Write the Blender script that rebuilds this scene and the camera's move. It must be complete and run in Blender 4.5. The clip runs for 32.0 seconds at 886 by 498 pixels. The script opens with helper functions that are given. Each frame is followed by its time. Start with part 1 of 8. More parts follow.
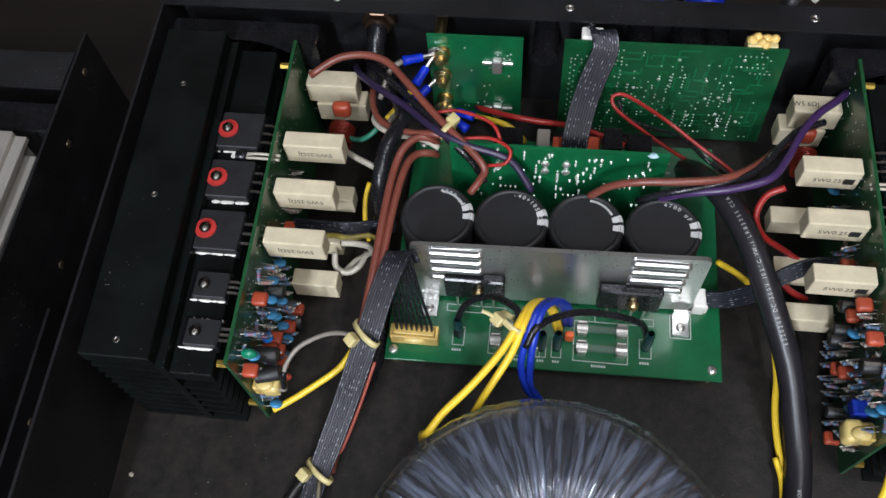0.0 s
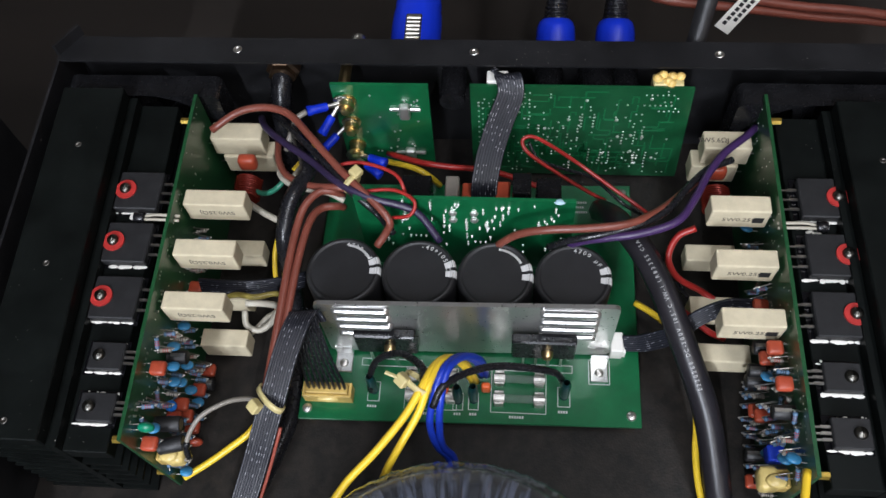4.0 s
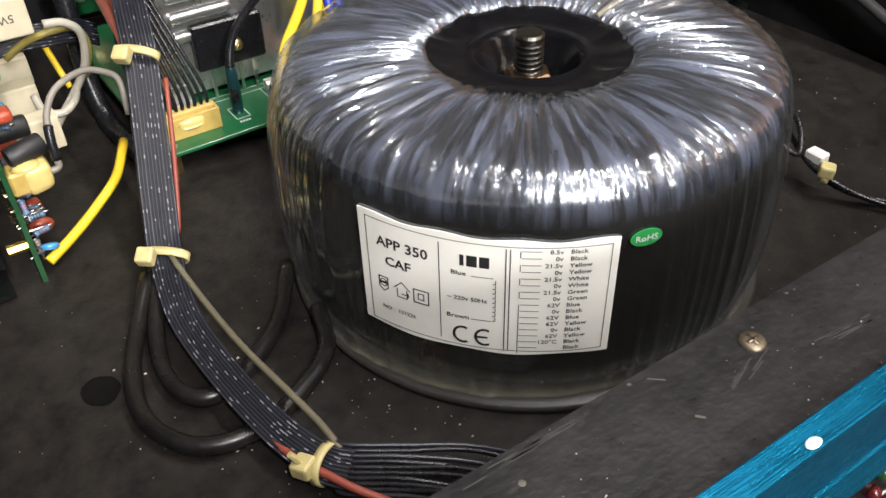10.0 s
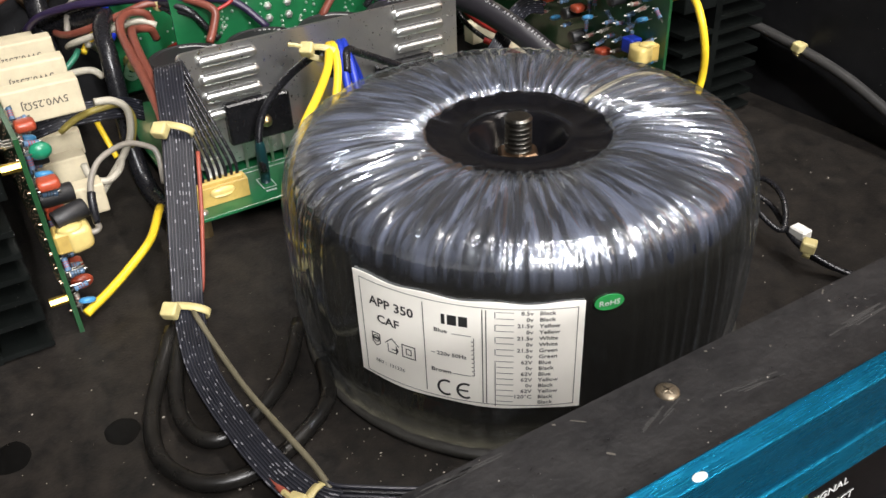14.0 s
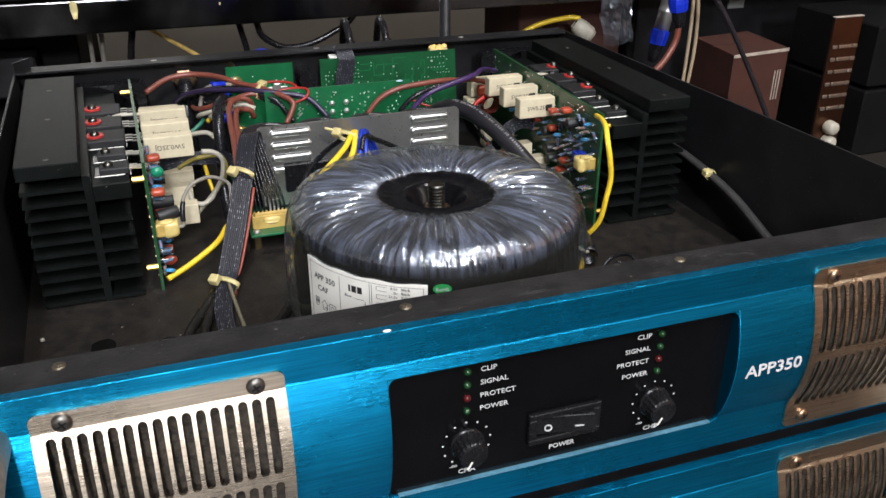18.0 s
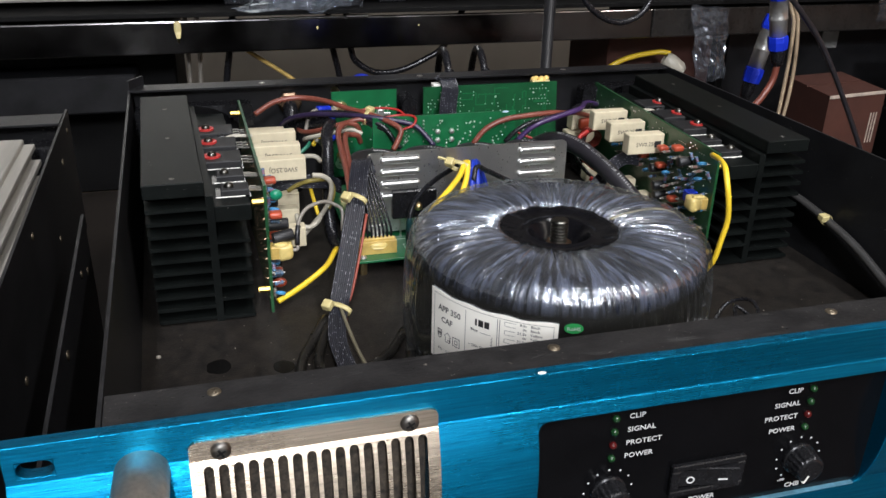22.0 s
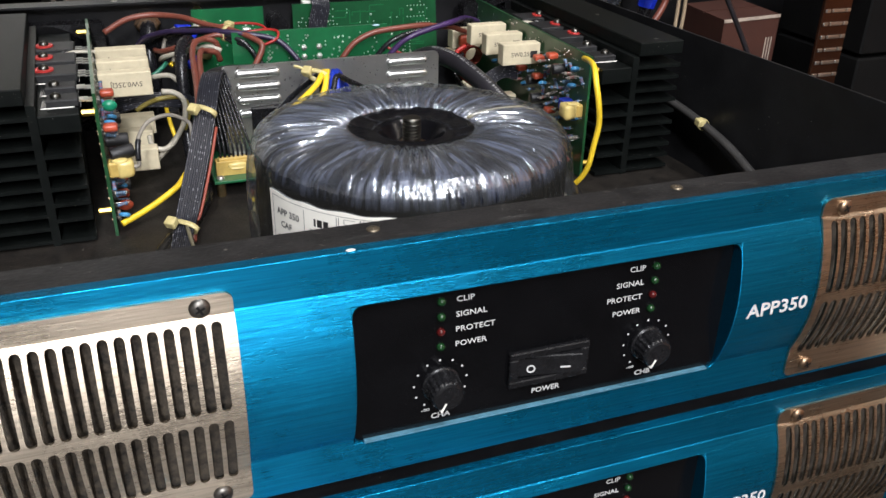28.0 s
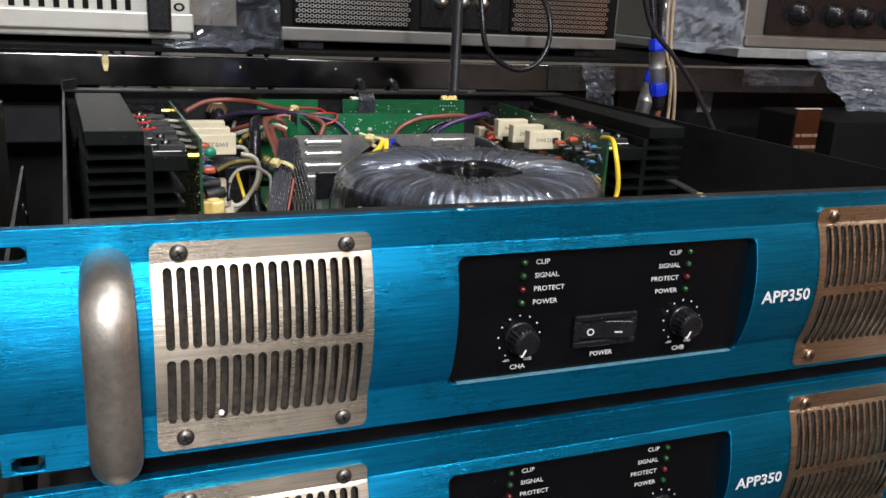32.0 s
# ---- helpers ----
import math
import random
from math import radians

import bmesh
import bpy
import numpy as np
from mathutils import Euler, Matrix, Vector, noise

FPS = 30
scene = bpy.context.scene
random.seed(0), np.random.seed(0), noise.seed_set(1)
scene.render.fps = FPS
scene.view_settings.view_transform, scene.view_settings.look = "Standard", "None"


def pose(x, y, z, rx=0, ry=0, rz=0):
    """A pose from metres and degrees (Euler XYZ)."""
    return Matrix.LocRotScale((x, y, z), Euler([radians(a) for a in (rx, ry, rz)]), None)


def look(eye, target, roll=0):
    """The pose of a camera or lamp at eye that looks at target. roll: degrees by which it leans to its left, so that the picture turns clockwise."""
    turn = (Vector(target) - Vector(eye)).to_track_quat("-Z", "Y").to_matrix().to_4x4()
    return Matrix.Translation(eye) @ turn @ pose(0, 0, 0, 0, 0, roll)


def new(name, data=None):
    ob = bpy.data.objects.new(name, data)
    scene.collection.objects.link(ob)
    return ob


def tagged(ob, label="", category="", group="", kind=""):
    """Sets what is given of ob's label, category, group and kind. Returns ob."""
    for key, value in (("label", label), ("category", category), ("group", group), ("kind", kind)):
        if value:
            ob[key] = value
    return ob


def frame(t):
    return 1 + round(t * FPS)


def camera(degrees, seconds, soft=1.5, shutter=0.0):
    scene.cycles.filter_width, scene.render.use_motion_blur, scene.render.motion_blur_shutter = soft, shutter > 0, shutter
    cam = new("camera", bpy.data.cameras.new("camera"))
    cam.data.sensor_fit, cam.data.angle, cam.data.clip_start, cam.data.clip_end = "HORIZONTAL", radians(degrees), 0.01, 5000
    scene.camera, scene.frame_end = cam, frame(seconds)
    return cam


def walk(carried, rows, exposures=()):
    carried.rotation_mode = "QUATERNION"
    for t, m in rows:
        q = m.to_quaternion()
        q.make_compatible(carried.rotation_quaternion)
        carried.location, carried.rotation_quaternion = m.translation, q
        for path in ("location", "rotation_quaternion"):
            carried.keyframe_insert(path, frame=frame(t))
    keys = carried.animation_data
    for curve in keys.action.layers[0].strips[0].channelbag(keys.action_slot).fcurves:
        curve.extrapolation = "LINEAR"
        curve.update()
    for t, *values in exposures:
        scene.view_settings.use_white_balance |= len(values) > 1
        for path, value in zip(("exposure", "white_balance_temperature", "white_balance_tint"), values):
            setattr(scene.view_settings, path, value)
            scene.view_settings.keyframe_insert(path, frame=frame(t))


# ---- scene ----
cam = camera(54.90, 32.0)
PATH = [
    (0, (-0.01883, 0.10458, 0.40903), (-0.05029, 0.24243, 0.14444), -7.22),
    (0.5, (-0.03868, 0.11374, 0.40625), (-0.07490, 0.25302, 0.14302), -7.23),
    (1, (-0.04412, 0.12145, 0.40636), (-0.08453, 0.25980, 0.14326), -8.17),
    (1.5, (-0.03620, 0.13758, 0.41130), (-0.08589, 0.26887, 0.14617), -12.03),
    (2, (-0.03593, 0.14330, 0.40550), (-0.07909, 0.27865, 0.14127), -9.54),
    (2.5, (-0.02172, 0.14327, 0.40376), (-0.05767, 0.28240, 0.14042), -8.05),
    (3, (-0.00036, 0.14175, 0.40259), (-0.02851, 0.28350, 0.13969), -7.13),
    (3.5, (0.01356, 0.13444, 0.40391), (-0.01066, 0.27664, 0.14086), -6.87),
    (5.5, (0.00292, 0.11371, 0.41873), (-0.02287, 0.25331, 0.15445), -6.02),
    (6, (0.01037, 0.09740, 0.41484), (-0.01913, 0.23447, 0.14962), -6.27),
    (6.5, (0.01444, 0.07387, 0.40006), (-0.01634, 0.20915, 0.13407), -9.51),
    (7, (-0.03415, 0.05645, 0.37152), (-0.02823, 0.19126, 0.10359), -7.73),
    (7.5, (-0.09605, 0.03328, 0.33520), (-0.04041, 0.17156, 0.07485), -2.97),
    (8, (-0.09717, 0.02631, 0.28800), (-0.01867, 0.18399, 0.04516), -2.12),
    (8.5, (-0.11609, -0.00616, 0.22898), (-0.02764, 0.19259, 0.02240), -3.10),
    (9, (-0.13294, -0.02094, 0.19833), (-0.02237, 0.18064, 0.00562), -1.96),
    (9.5, (-0.14432, -0.02345, 0.19082), (-0.01671, 0.17275, 0.00315), -1.19),
    (10, (-0.15074, -0.03243, 0.18176), (-0.02232, 0.16344, -0.00571), -1.71),
    (10.5, (-0.15335, -0.03886, 0.18532), (-0.02824, 0.16020, -0.00102), -2.44),
    (11, (-0.15632, -0.04059, 0.18241), (-0.03153, 0.15891, -0.00368), -2.35),
    (11.5, (-0.16056, -0.04291, 0.18177), (-0.03571, 0.15610, -0.00480), -2.16),
    (12, (-0.16133, -0.04389, 0.17879), (-0.03476, 0.15415, -0.00764), -1.65),
    (12.5, (-0.15968, -0.04671, 0.17863), (-0.02992, 0.15397, -0.00273), -0.70),
    (13, (-0.16026, -0.05106, 0.18534), (-0.02896, 0.15515, 0.01145), -0.14),
    (13.5, (-0.15137, -0.05300, 0.18967), (-0.02258, 0.15833, 0.02010), -0.97),
    (14, (-0.14777, -0.05782, 0.19388), (-0.02482, 0.15864, 0.02647), -2.59),
    (14.5, (-0.14503, -0.06687, 0.19825), (-0.02661, 0.15461, 0.03417), -2.87),
    (15, (-0.13472, -0.07994, 0.20598), (-0.02893, 0.15054, 0.04571), -3.33),
    (15.5, (-0.11239, -0.11186, 0.21472), (-0.03235, 0.13028, 0.05672), -3.77),
    (17.5, (-0.12789, -0.22305, 0.23425), (-0.04286, 0.02837, 0.09441), -0.49),
    (18, (-0.13230, -0.23336, 0.23992), (-0.04375, 0.01998, 0.10584), 0.17),
    (18.5, (-0.14234, -0.23702, 0.24213), (-0.05394, 0.01950, 0.11414), 1.01),
    (19, (-0.14598, -0.23504, 0.23109), (-0.05555, 0.02100, 0.10355), 1.98),
    (19.5, (-0.15058, -0.23102, 0.22485), (-0.06258, 0.02452, 0.09463), 1.88),
    (20, (-0.15012, -0.22474, 0.22668), (-0.06374, 0.03153, 0.09681), 1.51),
    (20.5, (-0.15288, -0.22264, 0.23598), (-0.06932, 0.03604, 0.10909), 1.45),
    (21, (-0.15826, -0.21844, 0.23920), (-0.07983, 0.04141, 0.11143), 1.38),
    (21.5, (-0.16312, -0.21529, 0.23856), (-0.08786, 0.04548, 0.11073), 1.50),
    (22, (-0.16589, -0.21558, 0.24113), (-0.09167, 0.04614, 0.11467), 1.32),
    (22.5, (-0.16468, -0.21905, 0.24528), (-0.09162, 0.04406, 0.12104), 0.87),
    (23, (-0.16491, -0.22132, 0.24853), (-0.09251, 0.04216, 0.12469), 0.60),
    (23.5, (-0.16345, -0.22095, 0.24932), (-0.09040, 0.04241, 0.12561), 0.28),
    (24, (-0.16358, -0.22651, 0.25014), (-0.09044, 0.03717, 0.12717), 0.23),
    (24.5, (-0.16552, -0.22973, 0.24913), (-0.09084, 0.03357, 0.12627), 0.57),
    (26.5, (-0.15513, -0.21450, 0.23441), (-0.07301, 0.04062, 0.09962), 1.20),
    (27, (-0.14504, -0.21612, 0.22489), (-0.05807, 0.03519, 0.08604), 1.38),
    (27.5, (-0.13100, -0.21549, 0.21727), (-0.03996, 0.03392, 0.07761), 1.43),
    (28, (-0.12310, -0.21770, 0.20400), (-0.02921, 0.03229, 0.06729), 1.24),
    (28.5, (-0.11500, -0.22011, 0.19033), (-0.02101, 0.03290, 0.05937), 1.43),
    (29, (-0.11043, -0.21769, 0.17700), (-0.01586, 0.03908, 0.05402), 2.36),
    (29.5, (-0.10496, -0.20733, 0.15221), (-0.00966, 0.05283, 0.03717), 3.63),
    (30, (-0.11385, -0.20642, 0.12986), (-0.02049, 0.05613, 0.01872), 4.09),
    (30.5, (-0.12824, -0.23088, 0.11331), (-0.03108, 0.03384, 0.01092), 3.92),
    (31, (-0.14845, -0.26353, 0.13498), (-0.04596, 0.00350, 0.04448), 3.04),
    (31.5, (-0.17234, -0.28071, 0.14829), (-0.06327, -0.01442, 0.06349), 2.83),
    (32, (-0.19313, -0.28625, 0.16460), (-0.08468, -0.01966, 0.07994), 3.02),
]
EXPOSURES = ((0.0, -0.20, 5950, 10), (6.0, -0.18, 5950, 10), (7.0, 0.03, 6250, 10), (8.0, 0.20, 6650, 10), (9.0, 0.47, 6650, 10), (13.0, 0.49, 6650, 10), (15.5, 0.28, 6650, 10), (17.5, 0.08, 6300, 10), (24.0, 0.0, 6250, 10), (27.0, 0.08, 6350, 10), (29.0, 0.04, 6350, 10), (30.0, -0.16, 6350, 10), (31.0, -0.46, 6300, 10), (32.0, 0.0, 6300, 10))
walk(cam, [(t, look(eye, target, roll)) for t, eye, target, roll in PATH], EXPOSURES)

# ---- world and light ----
world = bpy.data.worlds.new("World")
scene.world = world
world.use_nodes = True
world.node_tree.nodes["Background"].inputs[0].default_value = (0.5, 0.6, 0.8, 1)
world.node_tree.nodes["Background"].inputs[1].default_value = 0.02

MM = 0.001


def ceiling_tube(x, y, z, length, width, watts, turn=0.0, color=(0.97, 0.97, 1.0)):
    lamp = bpy.data.lights.new("unseen_tube_light", "AREA")
    lamp.shape, lamp.size, lamp.size_y = "RECTANGLE", length, width
    lamp.energy, lamp.color = watts, color
    ob = new("unseen_tube_light", lamp)
    ob.matrix_basis = pose(x, y, z, 0, 0, turn)
    # the tube shines up at the ceiling too
    up = bpy.data.lights.new("unseen_tube_uplight", "AREA")
    up.shape, up.size, up.size_y = "RECTANGLE", length, 0.035
    up.energy, up.color = watts * 0.3, lamp.color
    ob2 = new("unseen_tube_uplight", up)
    ob2.matrix_basis = pose(x, y, z + 0.02, 180, 0, turn)
    return ob


ceiling_tube(-0.05, -0.30, 1.45, 1.2, 0.035, 1.8, 90)
ceiling_tube(0.42, -0.35, 1.45, 1.2, 0.035, 15, 90, (1.0, 0.96, 0.94))
ceiling_tube(-0.30, -1.25, 1.45, 1.0, 0.035, 32, 90)
# added lamp, not seen: strengthens the streak on the front panel
ceiling_tube(-0.30, -2.55, 1.45, 0.8, 0.035, 112, 90)
# added warm lamp, not seen: brightens the right-hand grille
ceiling_tube(1.45, -1.15, 1.45, 1.2, 0.035, 8.5, 90, (1.0, 0.88, 0.76))


# ---- materials ----
def material(name, color, rough=0.5, metal=0.0, vary=0.0, scale=40.0, bump=0.0, bump_scale=200.0, stretch=(1, 1, 1), spec=0.5,
             coat=0.0, aniso=0.0, grain_up=True, random_value=0.0, second=None, rough_vary=0.0, dust=0.0, smudge=0.0):
    m = bpy.data.materials.new(name)
    m.use_nodes = True
    nt = m.node_tree
    b = nt.nodes["Principled BSDF"]
    b.inputs["Base Color"].default_value = (*color, 1)
    b.inputs["Roughness"].default_value = rough
    b.inputs["Metallic"].default_value = metal
    b.inputs["Specular IOR Level"].default_value = spec
    b.inputs["Coat Weight"].default_value = coat
    b.inputs["Coat Roughness"].default_value = 0.12
    b.inputs["Anisotropic"].default_value = aniso
    if aniso:
        along = nt.nodes.new("ShaderNodeCombineXYZ")
        along.inputs[2 if grain_up else 0].default_value = 1.0
        nt.links.new(along.outputs[0], b.inputs["Tangent"])
    tc = nt.nodes.new("ShaderNodeTexCoord")
    mp = nt.nodes.new("ShaderNodeMapping")
    mp.inputs["Scale"].default_value = stretch
    nt.links.new(tc.outputs["Object"], mp.inputs["Vector"])
    col = None
    if vary or second:
        n = nt.nodes.new("ShaderNodeTexNoise")
        n.inputs["Scale"].default_value = scale
        n.inputs["Detail"].default_value = 6
        n.inputs["Roughness"].default_value = 0.65
        nt.links.new(mp.outputs[0], n.inputs["Vector"])
        r = nt.nodes.new("ShaderNodeValToRGB")
        r.color_ramp.elements[0].position, r.color_ramp.elements[1].position = 0.3, 0.72
        lo = [c * (1 - vary) for c in color]
        hi = second or [min(1, c * (1 + vary)) for c in color]
        r.color_ramp.elements[0].color, r.color_ramp.elements[1].color = (*lo, 1), (*hi, 1)
        nt.links.new(n.outputs["Fac"], r.inputs[0])
        col = r.outputs[0]
    if random_value:
        oi = nt.nodes.new("ShaderNodeObjectInfo")
        hs = nt.nodes.new("ShaderNodeHueSaturation")
        mr = nt.nodes.new("ShaderNodeMapRange")
        mr.inputs["To Min"].default_value, mr.inputs["To Max"].default_value = 1 - random_value, 1 + random_value
        nt.links.new(oi.outputs["Random"], mr.inputs["Value"])
        nt.links.new(mr.outputs[0], hs.inputs["Value"])
        if col:
            nt.links.new(col, hs.inputs["Color"])
        else:
            hs.inputs["Color"].default_value = (*color, 1)
        col = hs.outputs[0]
    if dust:
        dn = nt.nodes.new("ShaderNodeTexNoise")
        dn.inputs["Scale"].default_value = 900
        dn.inputs["Detail"].default_value = 2
        nt.links.new(tc.outputs["Object"], dn.inputs["Vector"])
        dr = nt.nodes.new("ShaderNodeValToRGB")
        dr.color_ramp.elements[0].position, dr.color_ramp.elements[1].position = 0.70 - dust, 0.74 - dust * 0.5
        dl = nt.nodes.new("ShaderNodeTexNoise")
        dl.inputs["Scale"].default_value = 22
        dl.inputs["Detail"].default_value = 3
        nt.links.new(tc.outputs["Object"], dl.inputs["Vector"])
        dm = nt.nodes.new("ShaderNodeMath")
        dm.operation = "MULTIPLY_ADD"
        dm.inputs[1].default_value, dm.inputs[2].default_value = 0.42, -0.24
        nt.links.new(dl.outputs["Fac"], dm.inputs[0])
        da = nt.nodes.new("ShaderNodeMath")
        nt.links.new(dn.outputs["Fac"], da.inputs[0])
        nt.links.new(dm.outputs[0], da.inputs[1])
        nt.links.new(da.outputs[0], dr.inputs[0])
        mx = nt.nodes.new("ShaderNodeMix")
        mx.data_type = "RGBA"
        mx.inputs["B"].default_value = (0.30, 0.28, 0.25, 1)
        nt.links.new(dr.outputs[0], mx.inputs["Factor"])
        if col:
            nt.links.new(col, mx.inputs["A"])
        else:
            mx.inputs["A"].default_value = (*color, 1)
        col = mx.outputs["Result"]
    if col:
        nt.links.new(col, b.inputs["Base Color"])
    if bump or rough_vary:
        n2 = nt.nodes.new("ShaderNodeTexNoise")
        n2.inputs["Scale"].default_value = bump_scale
        n2.inputs["Detail"].default_value = 4
        nt.links.new(mp.outputs[0], n2.inputs["Vector"])
        if bump:
            bp = nt.nodes.new("ShaderNodeBump")
            bp.inputs["Strength"].default_value = bump
            bp.inputs["Distance"].default_value = 0.0006
            nt.links.new(n2.outputs["Fac"], bp.inputs["Height"])
            nt.links.new(bp.outputs[0], b.inputs["Normal"])
        if rough_vary:
            rr = nt.nodes.new("ShaderNodeMapRange")
            rr.inputs["To Min"].default_value, rr.inputs["To Max"].default_value = max(0.02, rough - rough_vary), rough + rough_vary
            nt.links.new(n2.outputs["Fac"], rr.inputs["Value"])
            nt.links.new(rr.outputs[0], b.inputs["Roughness"])
            if smudge:
                # finger marks and rubbed patches
                n3 = nt.nodes.new("ShaderNodeTexNoise")
                n3.inputs["Scale"].default_value, n3.inputs["Detail"].default_value = 26, 6
                n3.inputs["Roughness"].default_value = 0.7
                nt.links.new(tc.outputs["Object"], n3.inputs["Vector"])
                r3 = nt.nodes.new("ShaderNodeMapRange")
                r3.inputs["From Min"].default_value, r3.inputs["From Max"].default_value = 0.3, 0.7
                r3.inputs["To Min"].default_value, r3.inputs["To Max"].default_value = -smudge, smudge
                nt.links.new(n3.outputs["Fac"], r3.inputs["Value"])
                ad = nt.nodes.new("ShaderNodeMath")
                nt.links.new(rr.outputs[0], ad.inputs[0])
                nt.links.new(r3.outputs[0], ad.inputs[1])
                nt.links.new(ad.outputs[0], b.inputs["Roughness"])
    return m


M_BLUE = material("brushed_blue_aluminium", (0.003, 0.188, 0.36), 0.29, 0.88, vary=0.30, scale=1100, bump=0.3, bump_scale=4200, stretch=(0.03, 1, 1), aniso=0.9, rough_vary=0.05, smudge=0.04)
M_BLUEEDGE = material("blue_edge_painted_highlight", (0.22, 0.52, 0.70), 0.42, 0.7, vary=0.2, scale=200)
M_BRUSH = material("brushed_steel", (0.51, 0.43, 0.335), 0.29, 1.0, vary=0.27, scale=1100, bump=0.25, bump_scale=4200, stretch=(0.03, 1, 1), aniso=0.9, rough_vary=0.05, smudge=0.04)
M_BLACKSTEEL = material("black_painted_steel", (0.012, 0.012, 0.013), 0.38, 0.0, vary=0.45, scale=30, bump=0.16, bump_scale=1500, dust=-0.05, rough_vary=0.12, spec=0.27)
M_LIP = material("scuffed_black_steel", (0.012, 0.012, 0.013), 0.36, 0.0, second=(0.024, 0.023, 0.023), vary=0.4, scale=90, stretch=(0.7, 1, 1), bump=0.2, bump_scale=700, dust=-0.01, rough_vary=0.2, spec=0.4)
M_GRIT = material("pale_grit", (0.34, 0.31, 0.26), 0.8, vary=0.3, scale=500)
M_PAN = material("dusty_black_floor_pan", (0.009, 0.0084, 0.008), 0.46, 0.0, second=(0.024, 0.020, 0.0165), vary=0.25, scale=150, bump=0.22, bump_scale=900, dust=0.0, rough_vary=0.16, spec=0.28, smudge=0.08)
M_HEATSINK = material("black_anodised_aluminium", (0.0045, 0.0056, 0.0052), 0.42, 0.0, vary=0.4, scale=50, bump=0.08, bump_scale=1500, rough_vary=0.12, spec=0.13, dust=-0.065)
M_PCBTRACE = material("green_masked_track", (0.011, 0.135, 0.046), 0.3, coat=0.3)
M_PCBREAR = material("deep_green_solder_mask", (0.007, 0.068, 0.023), 0.32, 0.0, vary=0.25, scale=80, coat=0.3, bump=0.05, bump_scale=700)
M_PCB = material("green_solder_mask", (0.007, 0.104, 0.035), 0.32, 0.0, vary=0.22, scale=70, coat=0.3, bump=0.05, bump_scale=700)
M_PCBDARK = material("dark_green_solder_mask", (0.012, 0.065, 0.022), 0.35, 0.0, vary=0.3, scale=90, coat=0.3, bump=0.1, bump_scale=700)
M_SOLDER = material("solder", (0.74, 0.74, 0.70), 0.28, 0.85)
M_LEAD = material("dull_tinned_lead", (0.40, 0.38, 0.35), 0.4, 1.0, vary=0.2, scale=300)
M_TIN = material("tinned_metal", (0.7, 0.68, 0.64), 0.28, 1.0, vary=0.15, scale=200)
M_CLIP = material("dull_tin_plate", (0.62, 0.60, 0.56), 0.42, 0.9, vary=0.3, scale=300, bump=0.1, bump_scale=500)
M_ALU = material("mill_aluminium", (0.72, 0.72, 0.70), 0.3, 0.95, vary=0.1, scale=40, bump=0.08, bump_scale=600, rough_vary=0.08)
M_GREYSLOT = material("painted_slot_shade", (0.05, 0.05, 0.05), 0.6)
M_BRASS = material("brass", (0.72, 0.55, 0.28), 0.3, 1.0, vary=0.2, scale=200)
M_GOLD = material("gold_brass_standoff", (0.75, 0.52, 0.11), 0.4, 1.0, vary=0.15, scale=200)
M_CEMENT = material("cream_cement", (0.54, 0.475, 0.33), 0.75, vary=0.12, scale=120, bump=0.15, bump_scale=900, random_value=0.06)
M_AMBER = material("amber_nylon_housing", (0.52, 0.36, 0.10), 0.4, vary=0.2, scale=150)
M_PALEGLUE = material("pale_hot_glue", (0.62, 0.48, 0.17), 0.3, vary=0.15, scale=150, bump=0.15, bump_scale=250)
M_STRIPE = material("grey_violet_core_and_highlight", (0.016, 0.016, 0.023), 0.35)
M_PALESTRIPE = material("pale_core_highlight", (0.032, 0.032, 0.039), 0.4)
M_IVORY = material("yellowed_nylon", (0.52, 0.44, 0.20), 0.45, vary=0.15, scale=150)
M_GLUE = material("hot_glue_yellow", (0.75, 0.52, 0.16), 0.35, vary=0.3, scale=200, bump=0.3, bump_scale=300)
M_WHITE = material("white_plastic", (0.8, 0.78, 0.72), 0.4, vary=0.05, scale=90)
M_PRINT = material("white_print", (0.55, 0.55, 0.54), 0.5)
M_GREYPRINT = material("grey_print", (0.19, 0.19, 0.21), 0.5)
M_EDGERED = material("faded_red_core", (0.27, 0.06, 0.038), 0.45, vary=0.2, scale=90)
M_GREYPRINT2 = material("pale_cable_print", (0.36, 0.36, 0.36), 0.5)
M_DARKPRINT = material("faded_black_print", (0.07, 0.06, 0.05), 0.7)
M_GLOSSBLACK = material("glossy_black_plate", (0.003, 0.003, 0.0035), 0.2, vary=0.3, scale=60, spec=0.16, rough_vary=0.06)
M_HUB = material("glossy_black_hub", (0.004, 0.004, 0.005), 0.2, vary=0.4, scale=90, bump=0.25, bump_scale=160, spec=0.22, rough_vary=0.12)
M_BOLT = material("dark_steel_bolt", (0.14, 0.135, 0.12), 0.32, 1.0, vary=0.3, scale=300)
M_PAD = material("grimy_rubber_pad", (0.035, 0.033, 0.029), 0.42, vary=0.4, scale=60, bump=0.1, bump_scale=300, rough_vary=0.12)
M_OIL = material("dark_oil_stain", (0.0052, 0.005, 0.0047), 0.26, vary=0.3, scale=60, spec=0.06)
M_SCUFF = material("bare_scuffed_metal", (0.11, 0.10, 0.085), 0.5, 0.3, vary=0.3, scale=200)
M_BLACKPRINT = material("black_print", (0.015, 0.015, 0.015), 0.6)
M_BLACKPLASTIC = material("black_plastic", (0.008, 0.008, 0.009), 0.26, vary=0.3, scale=120, bump=0.015, bump_scale=500, rough_vary=0.08, spec=0.35)
M_RUBBER = material("black_cable_sheath", (0.010, 0.010, 0.012), 0.28, vary=0.3, scale=100, bump=0.1, bump_scale=500, rough_vary=0.08, spec=0.4)
